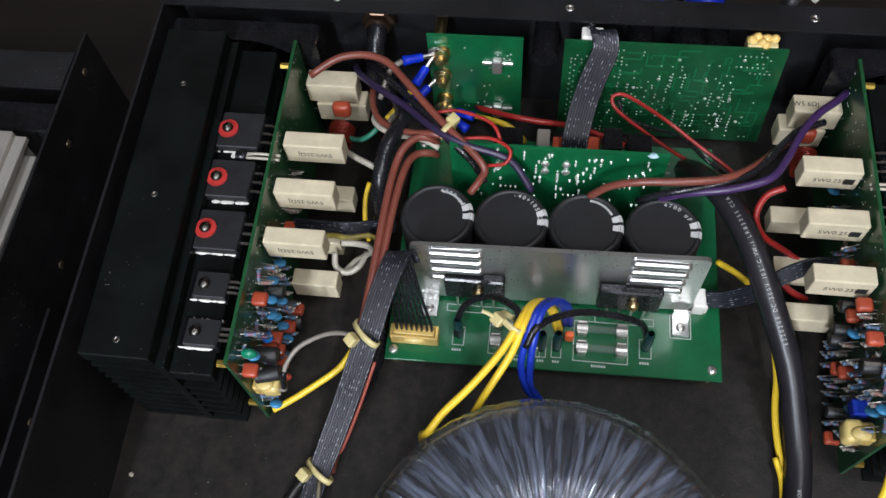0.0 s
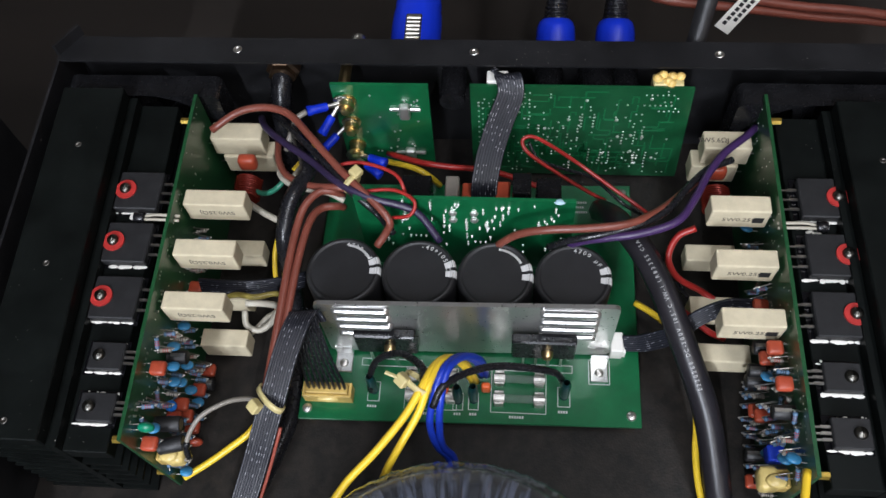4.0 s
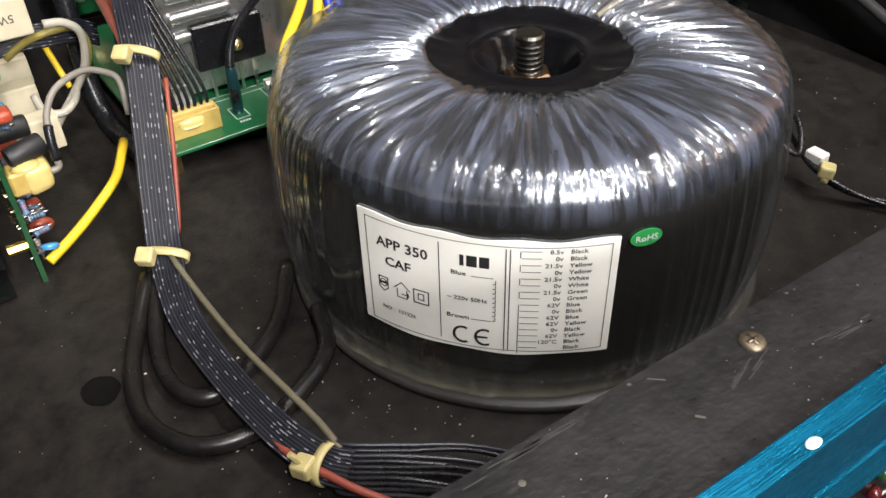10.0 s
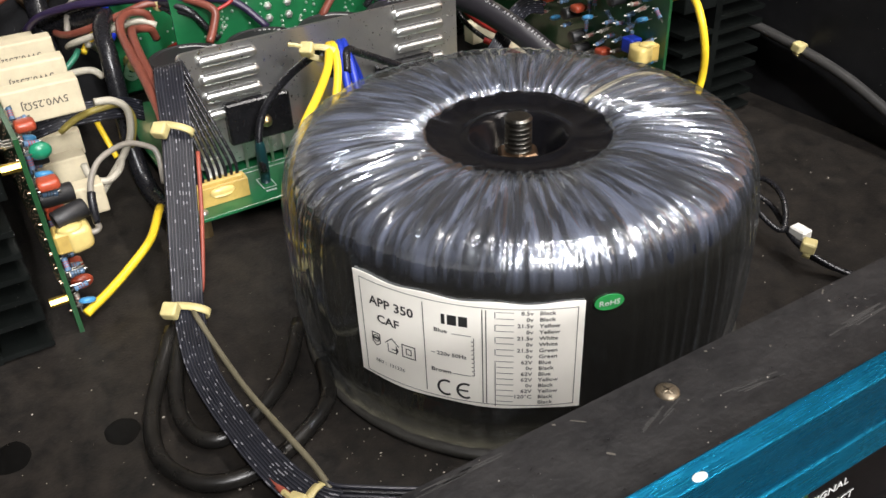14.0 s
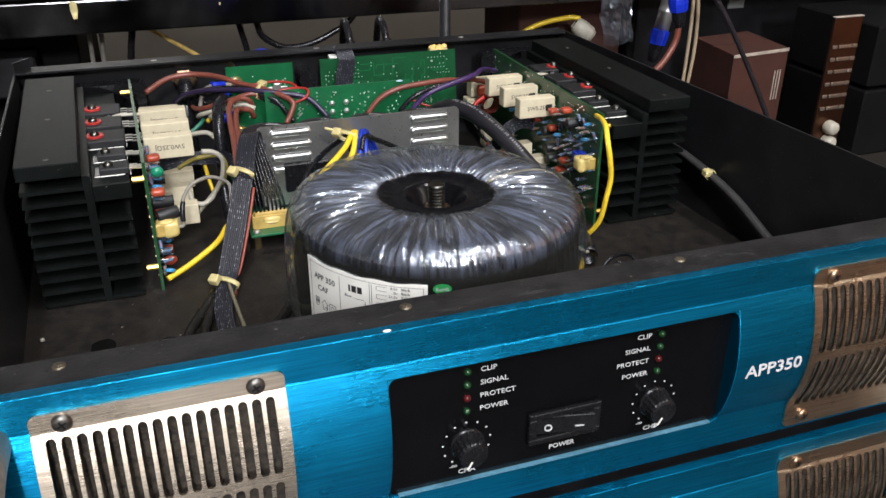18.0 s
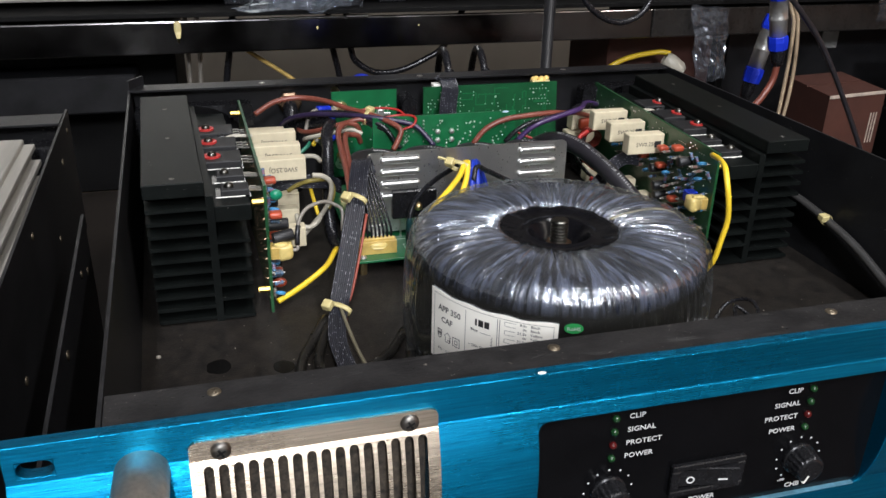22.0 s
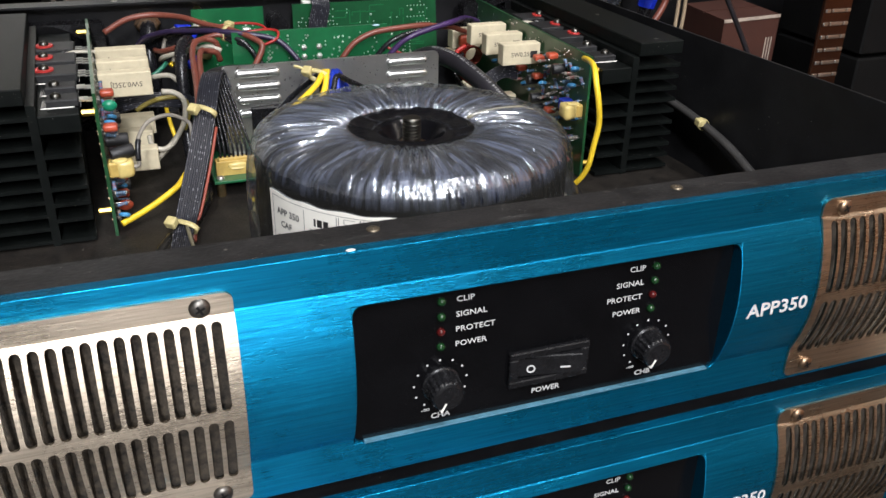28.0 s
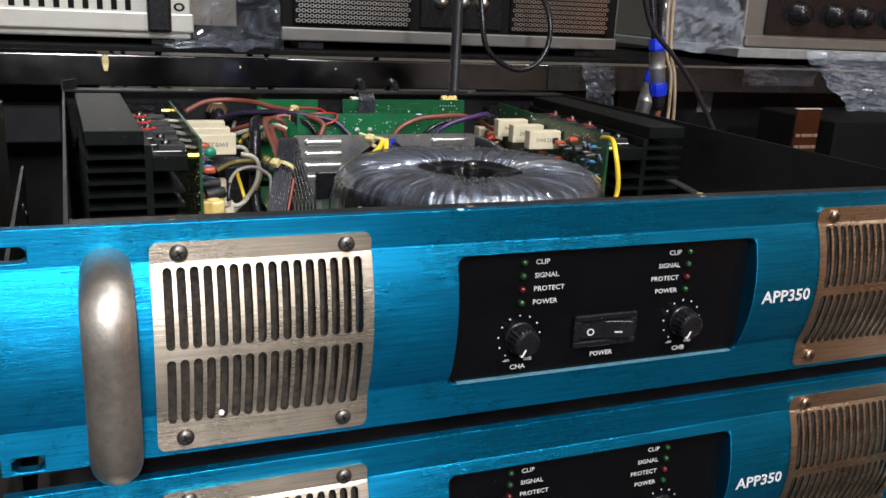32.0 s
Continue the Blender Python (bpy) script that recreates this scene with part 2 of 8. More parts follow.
M_SHEATH = material("dark_grey_cable_sheath", (0.016, 0.0148, 0.018), 0.34, vary=0.25, scale=60, bump=0.08, bump_scale=300, rough_vary=0.1, spec=0.45)
M_DUSTYCABLE = material("dusty_black_sheath", (0.008, 0.0078, 0.0075), 0.3, second=(0.017, 0.0155, 0.0135), vary=0.4, scale=70, rough_vary=0.12, spec=0.45)
M_WALLCABLE = material("grey_cable_sheath", (0.05, 0.048, 0.046), 0.4, vary=0.2, scale=80)
M_RIBBON = material("dark_ribbon_cable", (0.013, 0.014, 0.019), 0.32, vary=0.3, scale=100, rough_vary=0.1, spec=0.27)
M_CAP = material("black_capacitor_sleeve", (0.012, 0.012, 0.013), 0.5, vary=0.3, scale=60, bump=0.06, bump_scale=600)
M_TRANSISTOR = material("moulded_black_epoxy", (0.016, 0.016, 0.017), 0.5, vary=0.3, scale=150, bump=0.1, bump_scale=900, spec=0.35)
M_MICA = material("glossy_black_sheet", (0.004, 0.004, 0.005), 0.12, vary=0.3, scale=60, bump=0.3, bump_scale=150, spec=0.5)
M_DARKSCREW = material("dark_plated_screw", (0.17, 0.16, 0.145), 0.42, 1.0, vary=0.3, scale=300)
M_BRASSDULL = material("dull_brass_screw", (0.30, 0.20, 0.13), 0.35, 1.0, vary=0.3, scale=300)
M_PALEBLUE = material("pale_blue_glue", (0.35, 0.5, 0.58), 0.4)
M_LIPSCREW = material("dull_brown_screw", (0.17, 0.14, 0.10), 0.42, 0.8, vary=0.3, scale=300)
M_RUB = material("rubbed_paint", (0.032, 0.031, 0.03), 0.5, vary=0.4, scale=300)
M_YELLOW = material("yellow_insulation", (0.82, 0.56, 0.03), 0.36, vary=0.08, scale=80)
M_BLUEW = material("blue_insulation", (0.012, 0.035, 0.36), 0.36, vary=0.15, scale=80)
M_RED = material("red_insulation", (0.30, 0.018, 0.015), 0.36, vary=0.12, scale=80)
M_BROWN = material("brown_insulation", (0.165, 0.046, 0.03), 0.38, vary=0.15, scale=80)
M_DARKPURPLE = material("dark_purple_insulation", (0.022, 0.014, 0.042), 0.38, vary=0.15, scale=80)
M_PURPLE = material("purple_insulation", (0.045, 0.02, 0.085), 0.38, vary=0.15, scale=80)
M_GREENW = material("green_insulation", (0.02, 0.13, 0.08), 0.38, vary=0.15, scale=80)
M_WHITEW = material("cream_insulation", (0.40, 0.37, 0.30), 0.42, vary=0.1, scale=80)
M_GREYW = material("grey_insulation", (0.22, 0.20, 0.17), 0.42, vary=0.15, scale=80)
M_OLIVEY = material("olive_yellow_insulation", (0.25, 0.20, 0.045), 0.42, vary=0.15, scale=80)
M_OLIVEW = material("olive_grey_insulation", (0.13, 0.115, 0.075), 0.45, vary=0.15, scale=80)
M_LUG = material("blue_terminal_sleeve", (0.008, 0.03, 0.52), 0.42, spec=0.3)
M_REDWASH = material("red_fibre_washer", (0.42, 0.03, 0.026), 0.45, vary=0.15, scale=200)
M_REDCAP = material("rust_red_film_capacitor", (0.33, 0.055, 0.025), 0.35, vary=0.15, scale=200, random_value=0.2)
M_ORANGE = material("orange_capacitor", (0.75, 0.13, 0.03), 0.35)
M_BLUECAP = material("light_blue_ceramic", (0.05, 0.22, 0.42), 0.35, random_value=0.2)
M_RESBLUE = material("blue_resistor_body", (0.085, 0.155, 0.25), 0.4, vary=0.2, scale=400, random_value=0.3)
M_LUGDISC = material("bright_blue_dipped_coating", (0.02, 0.17, 0.62), 0.3)
M_TEAL = material("green_film_capacitor", (0.01, 0.19, 0.10), 0.3)
M_COIL = material("enamelled_copper", (0.18, 0.02, 0.012), 0.25, 0.5)
M_LEDG = material("green_led_lens", (0.007, 0.036, 0.010), 0.22)
M_LEDR = material("red_led_lens", (0.062, 0.005, 0.005), 0.22)
M_TANW = material("tan_insulation", (0.34, 0.26, 0.17), 0.45, vary=0.15, scale=80)
M_PLUGMETAL = material("satin_nickel", (0.62, 0.62, 0.60), 0.36, 0.75, vary=0.1, scale=60)
M_RECESS = material("dark_screw_recess", (0.006, 0.006, 0.006), 0.5)
M_UNDERFILM = material("yellow_lead_under_film", (0.22, 0.19, 0.12), 0.5, vary=0.3, scale=120)
M_LABEL = material("white_paper_label", (0.87, 0.84, 0.76), 0.55, vary=0.05, scale=40)
M_FOAM = material("speckled_filter_foam", (0.005, 0.0042, 0.0035), 0.95, second=(0.062, 0.048, 0.033), vary=0.6, scale=420, bump=0.8, bump_scale=400)
M_GREYMETAL = material("grey_anodised_aluminium", (0.44, 0.42, 0.375), 0.45, 0.55, vary=0.3, scale=38, bump=0.1, bump_scale=300, stretch=(1, 0.1, 1))
M_CHROME = material("worn_chrome", (0.165, 0.158, 0.158), 0.17, 1.0, vary=0.5, scale=14, bump=0.1, bump_scale=24, rough_vary=0.14)
M_DARKRAIL = material("dark_rail_stretch", (0.016, 0.015, 0.014), 0.3, vary=0.4, scale=20, rough_vary=0.15, spec=0.3)
M_HANDLE = material("satin_grey_handle", (0.5, 0.46, 0.40), 0.44, 0.92, vary=0.2, scale=300, rough_vary=0.08, aniso=0.6, grain_up=False, bump=0.16, bump_scale=1200)
M_WALL = material("cream_wall_paint", (0.22, 0.20, 0.165), 0.8, vary=0.12, scale=4)
M_CEILING = material("dim_ceiling_paint", (0.5, 0.5, 0.49), 0.85, vary=0.08, scale=3)
M_DARKWALL = material("dim_wall_paint", (0.30, 0.29, 0.27), 0.85, vary=0.12, scale=4)
# unseen wall, given a warm colour to tint the right grille's reflection
M_EASTWALL = material("warm_reflecting_wall", (0.50, 0.24, 0.12), 0.5, vary=0.25, scale=3, stretch=(1, 1, 0.2))
M_SOUTHWALL = material("dim_wall_paint_far", (0.26, 0.26, 0.25), 0.8, vary=0.05, scale=4)
M_DARK = material("black_equipment_paint", (0.005, 0.005, 0.005), 0.65, vary=0.3, scale=20, spec=0.1)
M_CARD = material("brown_cardboard", (0.055, 0.016, 0.009), 0.75, vary=0.2, scale=25)
M_WOOD = material("dark_bench_wood", (0.018, 0.014, 0.011), 0.6, vary=0.3, scale=12, stretch=(0.2, 1, 1))
M_FOAMPACK = material("grey_packing_foam", (0.21, 0.21, 0.20), 0.8, vary=0.2, scale=60, bump=0.4, bump_scale=200)
M_SILVERLIGHT = material("pale_silver_paint", (0.50, 0.48, 0.43), 0.38, 0.4, vary=0.08, scale=30)
M_SILVER = material("silver_painted_panel", (0.21, 0.205, 0.19), 0.35, 0.6, vary=0.08, scale=30)


def glass_film(name, tint, clear):
    m = bpy.data.materials.new(name)
    m.use_nodes = True
    nt = m.node_tree
    out = nt.nodes["Material Output"]
    b = nt.nodes["Principled BSDF"]
    b.inputs["Base Color"].default_value = (*tint, 1)
    b.inputs["Roughness"].default_value = 0.12
    tr = nt.nodes.new("ShaderNodeBsdfTransparent")
    mx = nt.nodes.new("ShaderNodeMixShader")
    mx.inputs[0].default_value = 1 - clear
    nt.links.new(tr.outputs[0], mx.inputs[1])
    nt.links.new(b.outputs[0], mx.inputs[2])
    nt.links.new(mx.outputs[0], out.inputs[0])
    return m


def film_winding():
    """Black wire under clear film: painted sheen streaks and fine creases that run out from the middle of the ring."""
    m = bpy.data.materials.new("black_winding_painted_sheen")
    m.use_nodes = True
    nt = m.node_tree
    b = nt.nodes["Principled BSDF"]
    tc = nt.nodes.new("ShaderNodeTexCoord")
    sp = nt.nodes.new("ShaderNodeSeparateXYZ")
    nt.links.new(tc.outputs["Object"], sp.inputs[0])

    def math_node(op, a, b_=None, c=None):
        n = nt.nodes.new("ShaderNodeMath")
        n.operation = op
        for i, v in enumerate((a, b_)):
            if v is None:
                continue
            if isinstance(v, (int, float)):
                n.inputs[i].default_value = v
            else:
                nt.links.new(v, n.inputs[i])
        return n.outputs[0]

    ang = math_node("ARCTAN2", sp.outputs[1], sp.outputs[0])
    rad = math_node("SQRT", math_node("ADD", math_node("MULTIPLY", sp.outputs[0], sp.outputs[0]), math_node("MULTIPLY", sp.outputs[1], sp.outputs[1])))
    cv = nt.nodes.new("ShaderNodeCombineXYZ")
    nt.links.new(math_node("MULTIPLY", ang, 20.0), cv.inputs[0])
    nt.links.new(math_node("MULTIPLY", rad, 45.0), cv.inputs[1])
    nt.links.new(math_node("MULTIPLY", sp.outputs[2], 30.0), cv.inputs[2])
    n1 = nt.nodes.new("ShaderNodeTexNoise")
    n1.inputs["Scale"].default_value, n1.inputs["Detail"].default_value, n1.inputs["Roughness"].default_value = 1.0, 4, 0.5
    n1.inputs["Distortion"].default_value = 0.6
    nt.links.new(cv.outputs[0], n1.inputs["Vector"])
    # the film's pale sheen is painted into the top's colour; the sides stay black
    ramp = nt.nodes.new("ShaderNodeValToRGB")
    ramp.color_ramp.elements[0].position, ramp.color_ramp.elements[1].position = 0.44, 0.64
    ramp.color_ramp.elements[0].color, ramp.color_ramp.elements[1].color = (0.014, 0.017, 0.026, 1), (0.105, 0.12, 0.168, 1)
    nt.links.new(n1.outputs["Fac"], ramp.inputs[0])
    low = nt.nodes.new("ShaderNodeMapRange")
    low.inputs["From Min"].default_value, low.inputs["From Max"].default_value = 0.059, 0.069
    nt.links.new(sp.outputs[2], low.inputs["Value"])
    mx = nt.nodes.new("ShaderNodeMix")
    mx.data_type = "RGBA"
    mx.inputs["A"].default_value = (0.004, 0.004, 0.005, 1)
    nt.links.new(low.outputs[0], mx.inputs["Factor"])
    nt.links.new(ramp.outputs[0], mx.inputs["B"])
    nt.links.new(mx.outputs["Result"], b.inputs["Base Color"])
    n2 = nt.nodes.new("ShaderNodeTexNoise")
    n2.inputs["Scale"].default_value, n2.inputs["Detail"].default_value = 2.6, 3
    nt.links.new(cv.outputs[0], n2.inputs["Vector"])
    bp = nt.nodes.new("ShaderNodeBump")
    bp.inputs["Strength"].default_value, bp.inputs["Distance"].default_value = 0.3, 0.0007
    nt.links.new(n2.outputs["Fac"], bp.inputs["Height"])
    nt.links.new(bp.outputs[0], b.inputs["Normal"])
    b.inputs["Roughness"].default_value = 0.19
    # the film lies tight on the top and loose at the sides
    nt.links.new(math_node("ADD", math_node("MULTIPLY", low.outputs[0], 0.7), 0.2), b.inputs["Specular IOR Level"])
    nt.links.new(math_node("ADD", math_node("MULTIPLY", low.outputs[0], 0.9), 0.1), b.inputs["Coat Weight"])
    b.inputs["Coat Roughness"].default_value = 0.06
    return m


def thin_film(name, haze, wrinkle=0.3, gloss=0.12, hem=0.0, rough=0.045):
    """Clear film: sees through, gloss by its Fresnel, a little grey haze; hem: olive haze, denser towards its lowest
    edge.
    """
    m = bpy.data.materials.new(name)
    m.use_nodes = True
    nt = m.node_tree
    tr = nt.nodes.new("ShaderNodeBsdfTransparent")
    tr.inputs[0].default_value = (0.94, 0.95, 0.97, 1)
    gl = nt.nodes.new("ShaderNodeBsdfGlossy")
    gl.inputs["Roughness"].default_value = rough
    gl.inputs[0].default_value = (0.84, 0.91, 1.0, 1)
    df = nt.nodes.new("ShaderNodeBsdfDiffuse")
    df.inputs[0].default_value = (0.6, 0.63, 0.7, 1)
    lw = nt.nodes.new("ShaderNodeLayerWeight")
    lw.inputs["Blend"].default_value = 0.5
    pw = nt.nodes.new("ShaderNodeMath")
    pw.operation = "POWER"
    pw.inputs[1].default_value = 3.0
    nt.links.new(lw.outputs["Facing"], pw.inputs[0])
    fr = nt.nodes.new("ShaderNodeMath")
    fr.operation = "MULTIPLY_ADD"
    fr.inputs[1].default_value, fr.inputs[2].default_value = 0.75, gloss
    nt.links.new(pw.outputs[0], fr.inputs[0])
    tc = nt.nodes.new("ShaderNodeTexCoord")
    n = nt.nodes.new("ShaderNodeTexNoise")
    n.inputs["Scale"].default_value, n.inputs["Detail"].default_value = 60, 3
    nt.links.new(tc.outputs["Object"], n.inputs["Vector"])
    bp = nt.nodes.new("ShaderNodeBump")
    bp.inputs["Strength"].default_value, bp.inputs["Distance"].default_value = wrinkle, 0.001
    nt.links.new(n.outputs["Fac"], bp.inputs["Height"])
    nt.links.new(bp.outputs[0], gl.inputs["Normal"])
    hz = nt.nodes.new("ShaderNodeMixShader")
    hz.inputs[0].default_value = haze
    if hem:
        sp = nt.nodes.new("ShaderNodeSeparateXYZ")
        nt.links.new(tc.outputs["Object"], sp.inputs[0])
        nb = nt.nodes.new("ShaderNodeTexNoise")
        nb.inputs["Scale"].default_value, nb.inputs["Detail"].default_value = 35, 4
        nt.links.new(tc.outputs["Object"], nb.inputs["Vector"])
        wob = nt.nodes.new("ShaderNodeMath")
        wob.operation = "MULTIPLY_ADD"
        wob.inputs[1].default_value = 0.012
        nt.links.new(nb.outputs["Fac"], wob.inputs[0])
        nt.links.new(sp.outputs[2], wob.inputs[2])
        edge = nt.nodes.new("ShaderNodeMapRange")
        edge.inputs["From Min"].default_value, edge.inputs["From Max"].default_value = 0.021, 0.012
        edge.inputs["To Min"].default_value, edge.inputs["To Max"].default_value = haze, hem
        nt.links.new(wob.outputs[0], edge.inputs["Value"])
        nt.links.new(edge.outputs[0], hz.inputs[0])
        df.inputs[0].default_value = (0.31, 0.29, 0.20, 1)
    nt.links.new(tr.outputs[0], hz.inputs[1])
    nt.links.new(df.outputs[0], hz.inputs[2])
    soft = nt.nodes.new("ShaderNodeBsdfGlossy")
    soft.inputs["Roughness"].default_value = 0.42
    soft.inputs[0].default_value = (0.82, 0.9, 1.0, 1)
    both = nt.nodes.new("ShaderNodeMixShader")
    both.inputs[0].default_value = 0.14
    nt.links.new(gl.outputs[0], both.inputs[1])
    nt.links.new(soft.outputs[0], both.inputs[2])
    mx = nt.nodes.new("ShaderNodeMixShader")
    nt.links.new(fr.outputs[0], mx.inputs[0])
    nt.links.new(hz.outputs[0], mx.inputs[1])
    nt.links.new(both.outputs[0], mx.inputs[2])
    nt.links.new(mx.outputs[0], nt.nodes["Material Output"].inputs[0])
    return m


M_FILM = thin_film("clear_plastic_film", 0.02, 0.12, 0.035)
M_MILKY = thin_film("milky_plastic_film", 0.12, 0.12, 0.035)
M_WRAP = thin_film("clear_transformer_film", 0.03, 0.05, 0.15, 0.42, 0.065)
M_FUSE = glass_film("fuse_glass", (0.35, 0.37, 0.36), 0.82)

# ---- builders; lengths in millimetres ----
BASE = {}


def thing(name, at, label, category, group="", kind=""):
    ob = new(name)
    ob.location = [c * MM for c in at]
    ob.empty_display_size = 0.01
    BASE[ob.name] = Vector(at)
    return tagged(ob, label, category, group, kind)


def base_of(ob):
    return BASE[ob.name]


def part(name, bm, mat, parent, label="", smooth=False):
    """Links a bmesh, drawn in world millimetres, as one mesh under a thing or a part."""
    me = bpy.data.meshes.new(name)
    b = base_of(parent)
    for v in bm.verts:
        v.co = (v.co - b) * MM
    bm.normal_update()
    bm.to_mesh(me)
    bm.free()
    if smooth:
        me.shade_smooth()
    me.materials.append(mat)
    ob = new(name, me)
    ob.parent = parent
    BASE[ob.name] = b
    if label:
        ob["label"] = label
    return ob


def solid(name, bm, mat, at, label, category, group="", kind="", smooth=False):
    """A thing that is one mesh."""
    me = bpy.data.meshes.new(name)
    b = Vector(at)
    for v in bm.verts:
        v.co = (v.co - b) * MM
    bm.normal_update()
    bm.to_mesh(me)
    bm.free()
    if smooth:
        me.shade_smooth()
    me.materials.append(mat)
    ob = new(name, me)
    ob.location = b * MM
    BASE[ob.name] = b
    return tagged(ob, label, category, group, kind)


def box(bm, x0, x1, y0, y1, z0, z1, bevel=0.0, m=None, seg=1):
    vs = [bm.verts.new(c) for c in ((x0, y0, z0), (x1, y0, z0), (x1, y1, z0), (x0, y1, z0), (x0, y0, z1), (x1, y0, z1), (x1, y1, z1), (x0, y1, z1))]
    fs = [bm.faces.new([vs[i] for i in f]) for f in ((3, 2, 1, 0), (4, 5, 6, 7), (0, 1, 5, 4), (1, 2, 6, 5), (2, 3, 7, 6), (3, 0, 4, 7))]
    geo = vs
    if bevel:
        es = list({e for f in fs for e in f.edges})
        r = bmesh.ops.bevel(bm, geom=es, offset=bevel, segments=seg, affect="EDGES", profile=0.5)
        geo = list({v for f in r["faces"] for v in f.verts} | {v for v in vs if v.is_valid})
    if m is not None:
        bmesh.ops.transform(bm, matrix=m, verts=geo)
    return geo


def boxed(*a, **k):
    bm = bmesh.new()
    box(bm, *a, **k)
    return bm


def prism(bm, corners, z0, z1):
    """An upright block over a ring of (x, y) corners, counter-clockwise from above."""
    lo = [bm.verts.new((x, y, z0)) for x, y in corners]
    hi = [bm.verts.new((x, y, z1)) for x, y in corners]
    n = len(corners)
    bm.faces.new(lo[::-1])
    bm.faces.new(hi)
    for i in range(n):
        bm.faces.new((lo[i], lo[(i + 1) % n], hi[(i + 1) % n], hi[i]))
    return bm


def lathe(bm, profile, seg=24, m=None, wobble=None):
    """Turns (radius, height) pairs about the z axis; a radius of 0 closes the end."""
    rings = []
    for r, z in profile:
        if r <= 1e-6:
            rings.append([bm.verts.new((0, 0, z))])
        else:
            rings.append([bm.verts.new((r * math.cos(2 * math.pi * i / seg), r * math.sin(2 * math.pi * i / seg), z)) for i in range(seg)])
    for a, b in zip(rings, rings[1:]):
        for i in range(seg):
            j = (i + 1) % seg
            if len(a) == 1 and len(b) == 1:
                continue
            if len(a) == 1:
                bm.faces.new((a[0], b[j], b[i])[::-1])
            elif len(b) == 1:
                bm.faces.new((a[i], a[j], b[0]))
            else:
                bm.faces.new((a[i], a[j], b[j], b[i]))
    vs = [v for ring in rings for v in ring]
    if m is not None:
        bmesh.ops.transform(bm, matrix=m, verts=vs)
    return vs


def turn_to(at, way, spin=0.0):
    """A matrix in millimetres that sets the z axis along way at a place."""
    q = Vector(way).normalized().to_track_quat("Z", "Y")
    return Matrix.Translation(Vector(at)) @ q.to_matrix().to_4x4() @ Matrix.Rotation(radians(spin), 4, "Z")


def rod(bm, a, b, r, seg=8, r2=None):
    a, b = Vector(a), Vector(b)
    h = (b - a).length
    return lathe(bm, [(0, 0), (r, 0), (r2 or r, h), (0, h)], seg, turn_to(a, b - a))


def smooth_path(points, step=4):
    """A Catmull-Rom line through the points."""
    p = [Vector(c) for c in points]
    p = [2 * p[0] - p[1]] + p + [2 * p[-1] - p[-2]]
    out = []
    for i in range(1, len(p) - 2):
        for k in range(step):
            t = k / step
            a, b, c, d = p[i - 1], p[i], p[i + 1], p[i + 2]
            out.append(0.5 * ((2 * b) + (c - a) * t + (2 * a - 5 * b + 4 * c - d) * t * t + (3 * b - a - 3 * c + d) * t ** 3))
    out.append(p[-2])
    return out


def tube(bm, points, r, seg=8, step=4, radii=None):
    line = smooth_path(points, step)
    n = len(line)
    up = Vector((0.13, 0.21, 0.97))
    rings = []
    side = None
    for i, c in enumerate(line):
        d = (line[min(i + 1, n - 1)] - line[max(i - 1, 0)]).normalized()
        if side is None:
            side = d.cross(up)
            if side.length < 0.1:
                side = d.cross(Vector((1, 0, 0)))
            side.normalize()
        side = (side - d * side.dot(d)).normalized()
        other = d.cross(side)
        rr = r if radii is None else radii(i / (n - 1)) * r
        rings.append([bm.verts.new(c + rr * (math.cos(2 * math.pi * k / seg) * side + math.sin(2 * math.pi * k / seg) * other)) for k in range(seg)])
    for a, b in zip(rings, rings[1:]):
        for k in range(seg):
            bm.faces.new((a[k], a[(k + 1) % seg], b[(k + 1) % seg], b[k]))
    bm.faces.new(rings[0][::-1])
    bm.faces.new(rings[-1])
    return line


def wire(name, points, r, mat, label, category="wire", group="", seg=8, step=5):
    bm = bmesh.new()
    tube(bm, points, r, seg, step)
    return solid(name, bm, mat, points[0], label, category, group, smooth=True)


def writing(text, size, m, mat, parent, name="lettering", bold=0.0, align="LEFT", wide=1.0, depth=0.05):
    """Letters as a flat mesh: m sets the page (x along the line, y up the letter) in world millimetres."""
    cu = bpy.data.curves.new(name, "FONT")
    cu.body, cu.size, cu.align_x, cu.offset, cu.extrude = text, size, align, bold, depth
    cu.resolution_u = 2
    tmp = bpy.data.objects.new(name, cu)
    scene.collection.objects.link(tmp)
    dg = bpy.context.evaluated_depsgraph_get()
    me = bpy.data.meshes.new_from_object(tmp.evaluated_get(dg))
    bpy.data.objects.remove(tmp)
    bpy.data.curves.remove(cu)
    b = base_of(parent)
    mm = Matrix.Scale(MM, 4) @ Matrix.Translation(-b) @ m @ Matrix.Diagonal((wide, 1, 1, 1))
    me.transform(mm)
    me.materials.clear()
    me.materials.append(mat)
    ob = new(name, me)
    ob.parent = parent
    BASE[ob.name] = b
    return ob


def page(x, y, z):
    """A page that faces the front (-y)."""
    return Matrix.Translation((x, y, z)) @ Matrix.Rotation(radians(90), 4, "X")


# ---- room ----
def structure(name, bm, mat, label, category):
    return solid(name, bm, mat, (0, 0, 0), label, category, kind="structure")


structure("floor", boxed(-2500, 2500, -3000, 1500, -920, -900), M_WOOD, "dark floor of the workshop", "floor")
structure("ceiling", boxed(-2500, 2500, -3000, 1500, 1700, 1720), M_CEILING, "plain ceiling over the bench", "ceiling")
structure("wall_north", boxed(-2500, 2500, 1500, 1520, -900, 1700), M_WALL, "cream painted wall behind the shelves", "wall")
structure("wall_south", boxed(-2500, 2500, -3020, -3000, -900, 1700), M_SOUTHWALL, "plain wall behind the camera", "wall")
